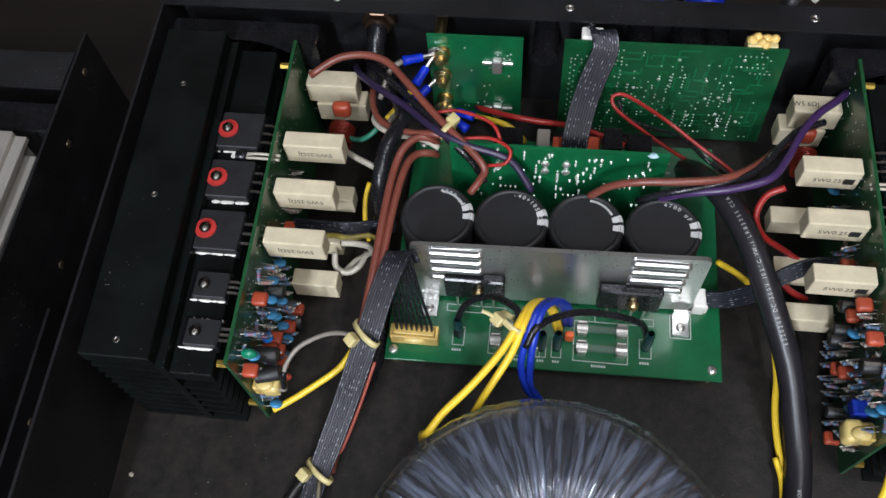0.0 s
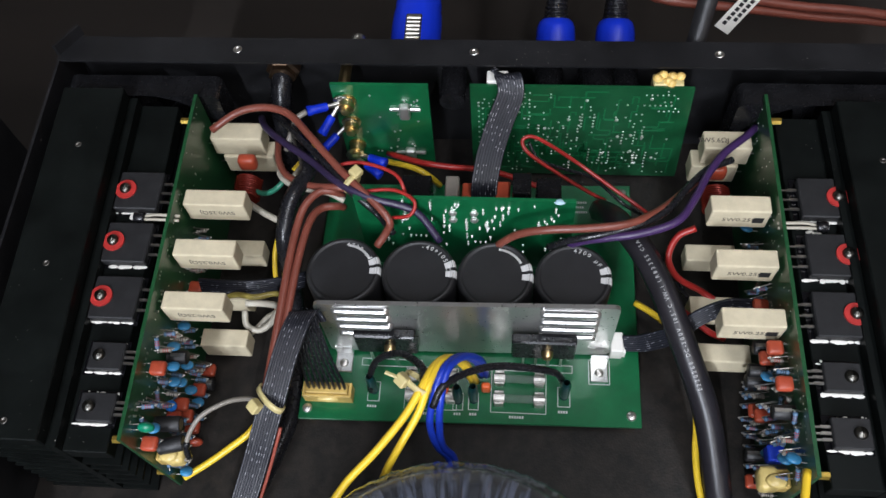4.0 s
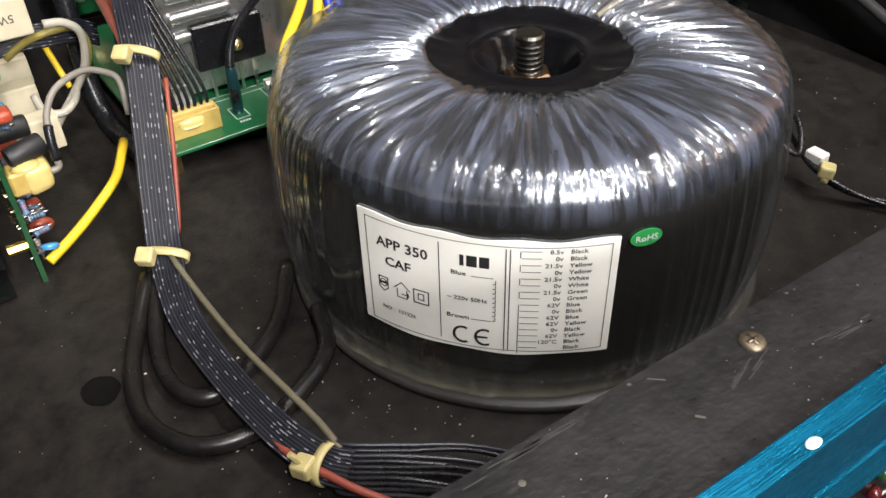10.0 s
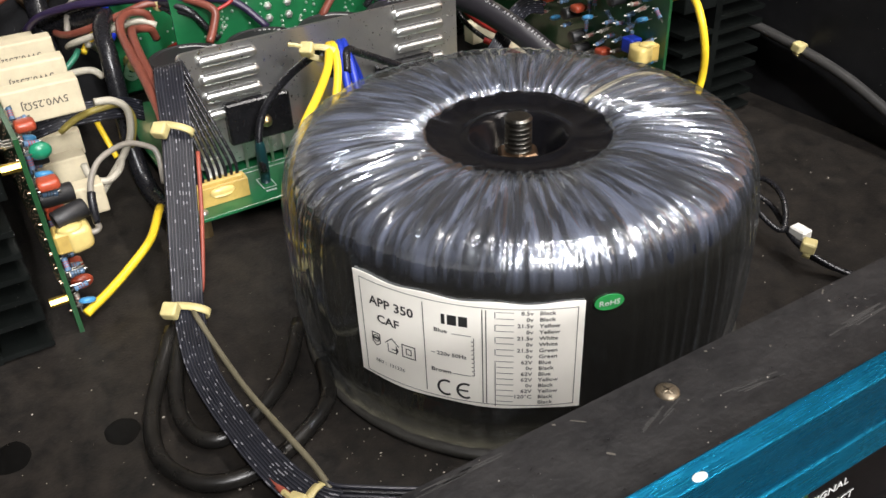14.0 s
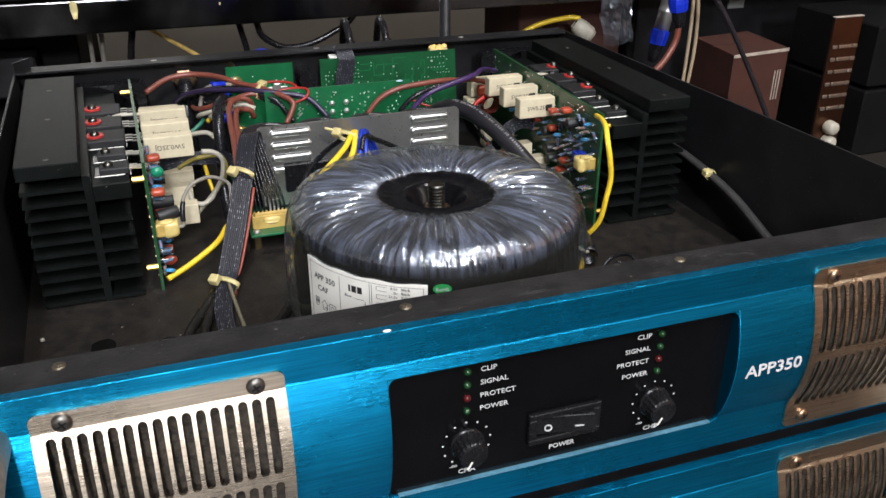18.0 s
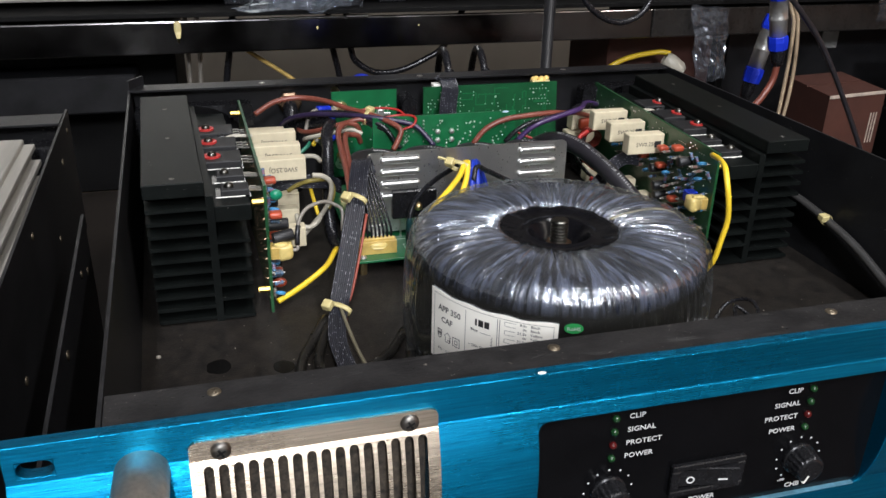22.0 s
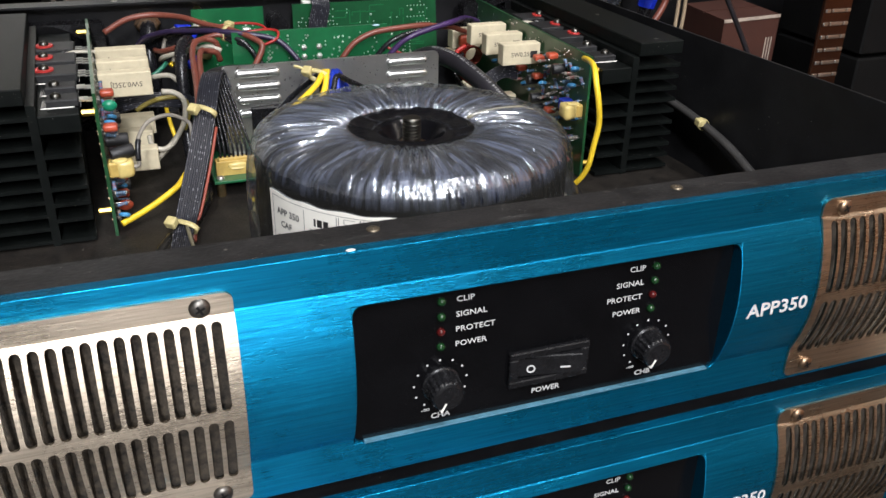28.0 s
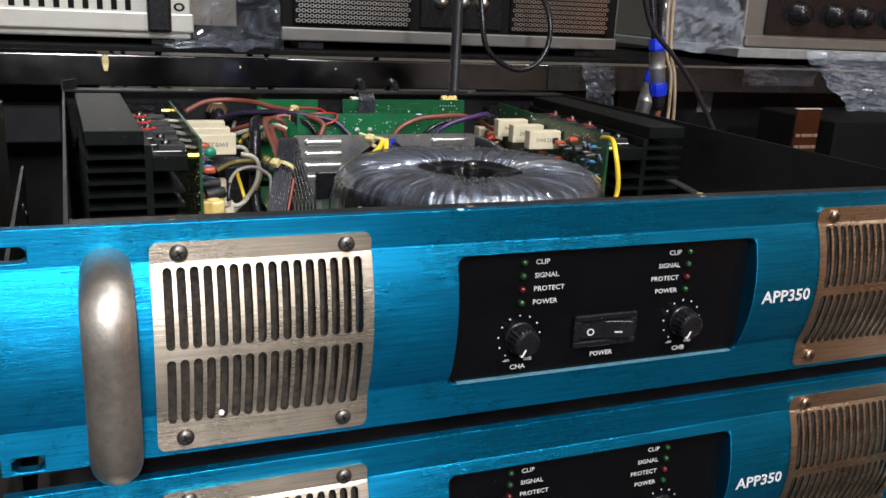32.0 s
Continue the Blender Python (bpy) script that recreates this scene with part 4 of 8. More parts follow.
heat_sink(-1, -203.8, -173.0, -150.0, 212, 388.5, -8.0, "tall black finned heat sink with transistors facing the power board")
heat_sink(1, 189.5, 160.0, 136.0, 212, 387.0, -1.0, "tall black finned heat sink near the wall with the sloping cable")


# ---- power transistors on the steps ----
def power_transistor(x, y, z, s, big):
    """s: the way its legs point in x (1: to +x)."""
    lab = "black power transistor with red washer and screw" if big else "small glossy black transistor in white thermal paste"
    tr = thing("power_transistor", (x, y, z), lab, "transistor", "output transistors" if big else "driver transistors")
    w, l, h = (10.2, 10.5, 4.6) if big else (6.2, 7.5, 3.8)
    xa, xb = sorted((x - s * 4.5, x + s * (2 * l - 4.5)))
    body = part("body", boxed(xa, xb, y - w, y + w, z + 0.3, z + h, 0.5), M_TRANSISTOR, tr)
    part("mica_sheet", boxed(xa - 2.5, xb + 0.8, y - w - 1.6, y + w + 1.6, z + 0.02, z + 0.26), M_MICA, tr, "glossy black insulating sheet")
    if big:
        bm = bmesh.new()
        lathe(bm, [(2.2, 0), (5.0, 0), (5.0, 0.9), (2.2, 0.9)], 20, turn_to((x, y, z + h), (0, 0, 1)))
        part("washer", bm, M_REDWASH, tr, "red fibre washer")
    bm = bmesh.new()
    pan_head(bm, (x, y, z + h + (0.9 if big else 0.0)), (0, 0, 1), 2.7, 2.2)
    part("screw", bm, M_BOLT, tr, "dull dark screw", True)
    xe = x + s * (2 * l - 4.5)
    for i in (-1, 0, 1):
        bm = bmesh.new()
        d = 5.0 if big else 2.6
        box(bm, *sorted((xe, xe + s * 4.0)), y + i * d - 0.6, y + i * d + 0.6, z + 1.6, z + 2.3)
        box(bm, *sorted((xe + s * 3.4, xe + s * 9.5)), y + i * d - 0.45, y + i * d + 0.45, z + 1.2, z + 1.8)
        part("leg", bm, M_TIN, tr)
    bm = bmesh.new()
    rng = random.Random(int(y * 7 + x))
    heavy = rng.random() if s > 0 else 0.6 + 0.4 * rng.random()
    for k in range(22):
        px = lerp(xa - 1, xb - 1, rng.random())
        if rng.random() > 0.35 + 0.6 * heavy:
            continue
        ww = rng.uniform(0.15, 0.5) + 0.45 * heavy * rng.random()
        lathe(bm, [(1.5, 0.0), (1.2, 0.2), (0, 0.28)], 7, Matrix.Translation((px, y - w - ww * 0.9, z + 0.26)) @ Matrix.Diagonal((rng.uniform(0.7, 1.6), ww, 1.0, 1)))
    for k in range(5 if not big else 2):
        px, py = rng.uniform(xa - 2, xb), y + w + rng.uniform(-0.3, 1.4)
        lathe(bm, [(1.0, 0.0), (0.8, 0.2), (0, 0.3)], 7, Matrix.Translation((px, py, z + 0.26)) @ Matrix.Diagonal((rng.uniform(0.4, 1.5), rng.uniform(0.3, 0.9), 1.0, 1)))
    ob = part("thermal_paste", bm, M_WHITE, tr, "smear of white heat paste")
    ob["kind"] = "stuff"
    return tr


for y, x in ((335.3, -170.2), (307.4, -169.2), (279.7, -167.8)):
    power_transistor(x, y, 71.6, 1, True)
for y, x in ((252.5, -162.0), (230.0, -160.5)):
    power_transistor(x, y, 71.6, 1, False)
for y, x in ((340.1, 155.8), (311.2, 155.6), (283.2, 154.5)):
    power_transistor(x, y, 71.6, -1, True)
for y, x in ((256.1, 148.7), (233.1, 148.6)):
    power_transistor(x, y, 71.6, -1, False)

def heat_sensor(x, y, z, s):
    """A little sensor held on the step; its sleeved leads run to the board."""
    t = thing("heat_sensor", (x, y, z), "small black heat sensor with cream sleeved leads", "sensor", "heat sensors")
    bm = bmesh.new()
    lathe(bm, [(0, 0), (2.4, 0), (2.5, 0.4), (2.5, 4.4), (2.2, 4.8), (0, 4.8)], 14, turn_to((x - s * 2.4, y, z + 2.7), (s, 0, 0)))
    part("body", bm, M_BLACKPLASTIC, t, "", True)
    for k in (-1.2, 1.2):
        bm = bmesh.new()
        tube(bm, [(x + s * 2.3, y + k * 0.7, z + 2.6), (x + s * 7, y + k, z + 3.6), (x + s * 14, y + k, z + 3.4), (x + s * 19, y + k, z + 3.0)], 0.75, 7, 3)
        part("sleeved_lead", bm, M_WHITEW, t, "cream sleeve", True)
    bm = bmesh.new()
    rng = random.Random(int(y))
    for k in range(9):
        lathe(bm, [(1.2, 0.0), (0.9, 0.25), (0, 0.35)], 7, Matrix.Translation((x + rng.uniform(-7, 2), y + rng.uniform(-3, 3), z + 0.02)) @ Matrix.Diagonal((rng.uniform(0.6, 1.6), rng.uniform(0.4, 1.2), 1, 1)))
    ob = part("thermal_paste", bm, M_WHITE, t, "smear of white heat paste")
    ob["kind"] = "stuff"


heat_sensor(-161.0, 321.3, 71.6, 1)
heat_sensor(147.5, 325.8, 71.6, -1)

# ---- toroidal transformer ----
TC = Vector((-4.7, 142.3, 0))


def crease(a, t):
    """Creases of the shrunk film that run out from the hole: a is the angle, t runs 0 to 1 from the hole over the top to the foot."""
    w = a + 0.05 * noise.noise((math.cos(a) * 3, math.sin(a) * 3, t * 5.0))
    c, s = math.cos(w), math.sin(w)
    f = 1.0 - 2.2 * abs(noise.noise((c * 11, s * 11, t * 0.9)))
    g = 1.0 - 2.6 * abs(noise.noise((c * 23, s * 23, 7 + t * 1.6)))
    h = 1.0 - 2.6 * abs(noise.noise((c * 41, s * 41, 3 + t * 2.4)))
    return 0.66 * f + 0.34 * g + 0.06 * h


tor = thing("toroidal_transformer", (TC.x, TC.y, 3.5), "black toroidal transformer wrapped in clear wrinkled film", "transformer")
bm = bmesh.new()
outline = smooth_path([(27.0, 55.0, 0), (27.2, 64.0, 0), (28.6, 70.5, 0), (32.0, 74.0, 0), (40.0, 75.6, 0), (50.0, 75.6, 0), (58.5, 75.0, 0), (65.2, 73.6, 0), (69.4, 71.0, 0),
                       (71.7, 66.5, 0), (72.3, 60.0, 0), (72.4, 50.0, 0), (72.5, 36.0, 0), (72.4, 24.0, 0), (71.8, 15.0, 0), (70.0, 9.0, 0), (64.0, 7.0, 0)], 3)
SEG = 900
rings = []
for k, p in enumerate(outline):
    t = k / (len(outline) - 1)
    r, z = p.x, p.y
    top = max(0.0, min(1.0, (z - 58) / 10.0)) * max(0.0, min(1.0, (r - 26.5) / 4.0))
    ring = []
    for i in range(SEG):
        a = 2 * math.pi * i / SEG
        d = crease(a, min(t, 0.62))
        rib = (0.55 * abs(math.sin(a * 46 + 1.5 * noise.noise((math.cos(a) * 9, math.sin(a) * 9, 2)))) - 0.3) * (1 - top)
        dr = (0.25 + 0.30 * (1 - top)) * d * (0.35 if z < 58 else 1.0) + rib * (1.0 if z < 66 else 0.0)
        ring.append(bm.verts.new((TC.x + (r + dr) * math.cos(a), TC.y + (r + dr) * math.sin(a), z + 1.5 * (d - 0.4) * top * (1 - 0.55 * max(0.0, min(1.0, (r - 59) / 8))))))
    rings.append(ring)
for a, b in zip(rings, rings[1:]):
    for i in range(SEG):
        bm.faces.new((a[i], b[i], b[(i + 1) % SEG], a[(i + 1) % SEG]))
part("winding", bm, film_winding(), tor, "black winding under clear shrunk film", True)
# the clear film stands off the winding, most at the sides, and folds in sharper creases
bm = bmesh.new()
rings = []
skin = smooth_path([(28.2, 71.0, 0), (30.0, 74.4, 0), (34.0, 76.2, 0), (42.0, 77.2, 0), (51.0, 77.2, 0), (59.5, 76.6, 0), (66.6, 75.2, 0), (71.4, 72.4, 0), (74.4, 66.8, 0), (76.4, 55.0, 0),
                    (77.0, 40.0, 0), (76.8, 26.0, 0), (75.8, 16.0, 0), (74.6, 10.0, 0), (74.9, 7.6, 0)], 3)
for k, p in enumerate(skin):
    t = k / (len(skin) - 1)
    r, z = p.x, p.y
    ring = []
    for i in range(840):
        a = 2 * math.pi * i / 840
        w = a + 0.03 * noise.noise((math.cos(a) * 4, math.sin(a) * 4, 3 + t * 4))
        f = abs(noise.noise((math.cos(w) * 14, math.sin(w) * 14, 20 + min(t, 0.6) * 1.0)))
        f = max(0.0, 1 - 2.6 * f)
        g = max(0.0, 1 - 3.0 * abs(noise.noise((math.cos(w) * 27, math.sin(w) * 27, 31 + min(t, 0.6) * 2.6))))
        side = max(0.0, min(1.0, (r - 66) / 8))
        up = max(0.0, min(1.0, (z - 60) / 9)) * max(0.0, min(1.0, (r - 28) / 3))
        front = max(0.0, -math.sin(a)) ** 2
        off = -2.6 * side * front + 0.35 * f * side + 0.25 * g * side + 0.12 * side * math.sin(a * 64 + 4 * noise.noise((math.cos(a) * 5, math.sin(a) * 5, 0)))
        # it is drawn in under the paper label
        deg = math.degrees(a)
        tuck = max(0.0, min(1.0, (deg - 189) / 7)) * max(0.0, min(1.0, (257 - deg) / 7)) * max(0.0, min(1.0, (z - 17) / 6)) * max(0.0, min(1.0, (68 - z) / 5))
        off = off * (1 - tuck) + (73.2 - r) * tuck
        if k < 2:
            # ragged cut edge round the hole
            off += 1.1 * (2 - k) * noise.noise((math.cos(a) * 8, math.sin(a) * 8, 15)) + 0.5 * noise.noise((math.cos(a) * 30, math.sin(a) * 30, 4))
        if k == len(skin) - 1:
            off += 0.5 * noise.noise((math.cos(a) * 9, math.sin(a) * 9, 5))
        up *= 1 - 0.6 * max(0.0, min(1.0, (r - 60) / 8))
        ring.append(bm.verts.new((TC.x + (r + off) * math.cos(a), TC.y + (r + off) * math.sin(a), z + up * (1.25 * (f - 0.45) + 0.45 * (g - 0.4)))))
    rings.append(ring)
for a, b in zip(rings, rings[1:]):
    for i in range(840):
        bm.faces.new((a[i], b[i], b[(i + 1) % 840], a[(i + 1) % 840]))
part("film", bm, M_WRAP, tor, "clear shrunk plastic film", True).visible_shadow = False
bm = bmesh.new()
lathe(bm, [(74.2, 3.5), (75.8, 3.8), (76.0, 5.6), (75.2, 6.4), (72.0, 6.6), (60, 7.4)], 96, Matrix.Translation((TC.x, TC.y, 0)))
part("rubber_pad", bm, M_PAD, tor, "black rubber pad under the ring", True)
bm = bmesh.new()
hub_line = [(30.6, 72.6), (29.6, 73.2), (27.0, 72.6), (24.0, 71.9), (20.5, 71.6), (18.0, 71.8), (17.0, 72.3), (16.0, 72.2), (14.9, 70.8), (13.2, 68.0), (11.2, 65.0), (9.4, 62.6), (8.0, 61.9), (0, 61.5)]
for v in lathe(bm, hub_line, 120):
    r, a = math.hypot(v.co.x, v.co.y), math.atan2(v.co.y, v.co.x)
    if r > 17.5:
        # the sheet is puckered: an uneven rim and a few folds that run outwards
        k = (r - 17.5) / 13.0
        v.co.x, v.co.y = v.co.x * (1 + 0.035 * k * noise.noise((math.cos(a) * 9, math.sin(a) * 9, 1))), v.co.y * (1 + 0.035 * k * noise.noise((math.cos(a) * 9, math.sin(a) * 9, 1)))
        fold = max(0.0, 1 - 5.0 * abs(noise.noise((math.cos(a) * 2.3, math.sin(a) * 2.3, 8.0 + 0.5 * k))))
        v.co.z += 0.9 * k * fold + 0.35 * k * noise.noise((math.cos(a) * 7, math.sin(a) * 7, 4))
bmesh.ops.translate(bm, vec=(TC.x, TC.y, 0), verts=bm.verts[:])
part("hub_plate", bm, M_HUB, tor, "black dished plastic hub sheet in the hole", True)
bm = bmesh.new()
prof = [(4.4, 61.5)]
for i in range(9):
    prof += [(4.4, 62.0 + 1.6 * i), (4.4, 62.4 + 1.6 * i), (3.5, 63.0 + 1.6 * i), (3.5, 63.2 + 1.6 * i)]
prof += [(4.4, 76.7), (4.4, 77.6), (3.8, 78.3), (0, 78.4)]
lathe(bm, prof, 24, Matrix.Translation((TC.x, TC.y, 0)))
part("bolt", bm, M_BOLT, tor, "threaded steel centre bolt")
bm = bmesh.new()
lathe(bm, [(0, 61.2), (7.2, 61.4), (7.2, 65.6), (6.2, 66.6), (4.5, 66.7)], 6, Matrix.Translation((TC.x, TC.y, 0)))
part("nut", bm, M_BRASSDULL, tor, "dull hexagon nut under the bolt's end")
# a yellow lead laid over the ring under the film
bm = bmesh.new()
tube(bm, [(24.5, 145.6, 74.2), (29.0, 146.6, 75.2), (38.0, 148.8, 75.9), (50.0, 150.6, 75.7), (59.0, 150.2, 74.0), (66.0, 149.0, 70.0), (71.0, 149.0, 62.0)], 0.75, 8, 4)
part("lead", bm, M_UNDERFILM, tor, "yellow lead under the film", True)
# the paper label, bent round the ring
LA, LR = radians(197.1), 73.8


def bend(ob, r):
    """Bends a part drawn flat in x (along the arc) and z onto the ring; y lifts it off."""
    b = base_of(ob.parent)
    for v in ob.data.vertices:
        u, w, lift = v.co.x / MM + b.x, v.co.z / MM + b.z, v.co.y / MM + b.y
        a = LA + u / r
        p = Vector((TC.x + (r - lift) * math.cos(a), TC.y + (r - lift) * math.sin(a), 24.4 + w))
        v.co = (p - b) * MM


def flat(u, w, lift=-0.12):
    return Matrix.Translation((u, lift, w)) @ Matrix.Rotation(radians(90), 4, "X")


bm = bmesh.new()
NU = 40
lo = [[bm.verts.new((66.0 * i / NU, y, z + (0.35 * math.sin(i * 0.55) if z > 1 else 0.25 * math.sin(i * 0.4 + 1)))) for i in range(NU + 1)] for y, z in ((0.0, 0.0), (0.0, 36.3), (0.25, 36.3), (0.25, 0.0))]
for k in range(4):
    for i in range(NU):
        bm.faces.new((lo[k][i], lo[k][i + 1], lo[(k + 1) % 4][i + 1], lo[(k + 1) % 4][i]))
bmesh.ops.recalc_face_normals(bm, faces=bm.faces[:])
tag = part("paper_label", bm, M_LABEL, tor, "white paper rating label, slightly cockled")
bend(tag, LR)


def label_text(text, size, u, w, bold=0.0, wide=1.0, align="LEFT"):
    ob = writing(text, size, flat(u, w), M_BLACKPRINT, tor, "label_print", bold, align, wide, 0.02)
    bend(ob, LR)


def label_lines(name, boxes, mat=M_BLACKPRINT, lift=-0.12):
    bm = bmesh.new()
    for u0, u1, w0, w1 in boxes:
        k = max(1, int((u1 - u0) / 2))
        for i in range(k):
            box(bm, u0 + (u1 - u0) * i / k, u0 + (u1 - u0) * (i + 1) / k, lift, lift + 0.06, w0, w1)
    ob = part(name, bm, mat, tor)
    bend(ob, LR)


label_text("APP 350", 4.2, 5.6, 27.0, 0.07, 1.0)
label_text("CAF", 3.9, 7.8, 21.4, 0.07, 1.05)
label_text("NO :  121226", 1.7, 6.0, 6.2, 0.0, 1.05)
label_lines("label_print", [(28.2, 29.2, 27.6, 30.9), (29.9, 32.4, 27.6, 30.9), (33.0, 35.4, 27.6, 30.9)])
label_text("Blue", 1.9, 25.9, 24.6, 0.02, 1.15)
label_text("~ 220v 50Hz", 1.75, 24.9, 16.6, 0.02, 1.1)
label_text("Brown", 1.9, 24.6, 10.4, 0.02, 1.15)
for u in (26.4, 32.0):
    # the two open arcs of the conformity mark, the second one barred
    arc = []
    for k in range(13):
        a = radians(60 + 20 * k)
        arc.append((u + 2.4 + 2.3 * math.cos(a), 4.9 + 2.6 * math.sin(a)))
    mark = bmesh.new()
    for (ua, wa), (ub, wb) in zip(arc, arc[1:]):
        d = Vector((ub - ua, 0, wb - wa))
        box(mark, 0, d.length * 1.1, -0.12, -0.06, -0.34, 0.34, m=Matrix.Translation((ua, 0, wa)) @ Matrix.Rotation(-math.atan2(d.z, d.x), 4, "Y"))
    if u > 30:
        box(mark, u + 0.3, u + 3.2, -0.12, -0.06, 4.6, 5.2)
    bend(part("label_print", mark, M_BLACKPRINT, tor), LR)
rows = ("8.5v Black", "0v Black", "21.5v Yellow", "0v Yellow", "21.5v White", "0v White", "21.5v Green", "0v Green", "62V Blue", "0v Black", "62V Blue",
        "62V Yellow", "0v Black", "62V Yellow", "120\u00b0C Black", " Black")
for i, row in enumerate(rows):
    a, b = row.split(" ")
    w = 32.9 - 2.07 * i
    label_text(a, 1.75, 52.6, w, 0.015, 1.1, "RIGHT")
    label_text(b, 1.75, 54.2, w, 0.015, 1.1)
lines = [(2.4, 64.2, 34.6, 34.75), (2.4, 64.2, 1.1, 1.25), (2.4, 2.55, 1.1, 34.7), (64.05, 64.2, 1.1, 34.7), (22.9, 23.1, 2.5, 33.5), (39.2, 39.45, 1.4, 34.0), (40.2, 40.45, 1.4, 34.0),
         (31.0, 36.4, 24.6, 24.75), (31.0, 36.0, 10.6, 10.75)]
for i in range(9):
    lines += [(36.3, 37.0, 10.8 + 1.5 * i, 11.0 + 1.5 * i), (36.9, 37.1, 11.0 + 1.5 * i, 12.1 + 1.5 * i)]
for i in range(16):
    w = 33.5 - 2.07 * i
    lines.append((43.0, 47.6, w, w + 0.14))
    if i % 2 == 0 or i > 8:
        lines.append((42.6, 42.8, w - 1.9, w + 0.1))
lines += [(15.6, 20.0, 11.9, 12.2), (15.6, 20.0, 16.2, 16.5), (15.6, 15.9, 12.2, 16.2), (19.7, 20.0, 12.2, 16.2),
          (16.9, 18.7, 13.1, 13.35), (16.9, 18.7, 15.05, 15.3), (16.9, 17.15, 13.35, 15.05), (18.45, 18.7, 13.35, 15.05),
          (5.3, 8.3, 16.6, 16.9), (5.3, 5.6, 13.4, 16.6), (8.0, 8.3, 13.4, 16.6), (6.0, 7.6, 14.6, 15.3), (10.8, 11.05, 12.0, 14.8), (13.6, 13.85, 12.0, 14.8), (10.8, 13.8, 11.8, 12.05), (12.2, 14.4, 13.0, 13.3), (13.9, 14.2, 12.4, 14.0)]
label_lines("label_print", lines)
# slanting strokes of the small house and the shield, and the shield's ring
bm = bmesh.new()
strokes = [(10.0, 14.7, 12.3, 17.0), (12.3, 17.0, 14.7, 14.7), (5.4, 13.4, 6.8, 12.2), (6.8, 12.2, 8.2, 13.4)]
strokes += [(6.8 + 1.1 * math.cos(k * 0.7854), 14.9 + 1.2 * math.sin(k * 0.7854), 6.8 + 1.1 * math.cos((k + 1) * 0.7854), 14.9 + 1.2 * math.sin((k + 1) * 0.7854)) for k in range(8)]
for ua, wa, ub, wb in strokes:
    d = Vector((ub - ua, 0, wb - wa))
    box(bm, 0, d.length, -0.12, -0.06, -0.13, 0.13, m=Matrix.Translation((ua, 0, wa)) @ Matrix.Rotation(-math.atan2(d.z, d.x), 4, "Y"))
bend(part("label_print", bm, M_BLACKPRINT, tor), LR)
bm = bmesh.new()
vs = [bm.verts.new((72.4 + 4.1 * math.cos(2 * math.pi * i / 28), -0.1, 34.6 + 2.4 * math.sin(2 * math.pi * i / 28))) for i in range(28)]
bm.faces.new(vs)
r = bmesh.ops.extrude_face_region(bm, geom=bm.faces[:])
for e in r["geom"]:
    if isinstance(e, bmesh.types.BMVert):
        e.co.y += 0.3
bmesh.ops.recalc_face_normals(bm, faces=bm.faces[:])
dot = part("round_sticker", bm, material("green_sticker", (0.02, 0.25, 0.06), 0.4), tor, "oval green sticker")
bend(dot, LR)
ob = writing("RoHS", 2.4, flat(72.4, 33.7, -0.2), M_PRINT, tor, "sticker_print", 0.02, "CENTER", 1.05, 0.02)
bend(ob, LR)


# ---- circuit boards ----
def dots(bm, places, way, r=0.7):
    """Small domed solder joints at places, facing way."""
    for p in places:
        lathe(bm, [(r, 0), (r * 0.8, r * 0.5), (0, r * 0.75)], 6, turn_to(p, way))


def stuff_part(name, bm, mat, parent, label=""):
    ob = part(name, bm, mat, parent, label)
    ob["kind"] = "stuff"
    return ob


def cement_resistor(parent, x0, x1, y0, z0, d=8.8, h=13.6, text="", side=-1, end="", name="cement_resistor"):
    """A cream cement block across x; text on the front face, end text on top."""
    xa, xb = sorted((x0, x1))
    bm = boxed(xa, xb, y0, y0 + d, z0, z0 + h, 0.7, seg=2)
    ob = part(name, bm, M_CEMENT, parent, "cream cement power resistor")
    bm = bmesh.new()
    xi, xo = (xa, -1) if side < 0 else (xb, 1)
    for k in (2.2, d - 2.2):
        rod(bm, (xi - xo * 0.0, y0 + k, z0 + h / 2), (xi + xo * 3.2, y0 + k, z0 + h / 2), 0.4, 6)
    part("lead", bm, M_TIN, ob)
    if text:
        m = Matrix.Translation(((xa + xb) / 2 + 1, y0 - 0.02, z0 + h / 2 - 1.4)) @ Matrix.Rotation(radians(90), 4, "X")
        if end == "flip":
            m = Matrix.Translation(((xa + xb) / 2 + 0.5, y0 - 0.02, z0 + h / 2 + 1.4)) @ Matrix.Rotation(radians(90), 4, "X") @ Matrix.Rotation(radians(180), 4, "Z")
        writing(text, 4.0, m, M_DARKPRINT, ob, "print", 0.03, "CENTER", 1.0, 0.03)
    return ob


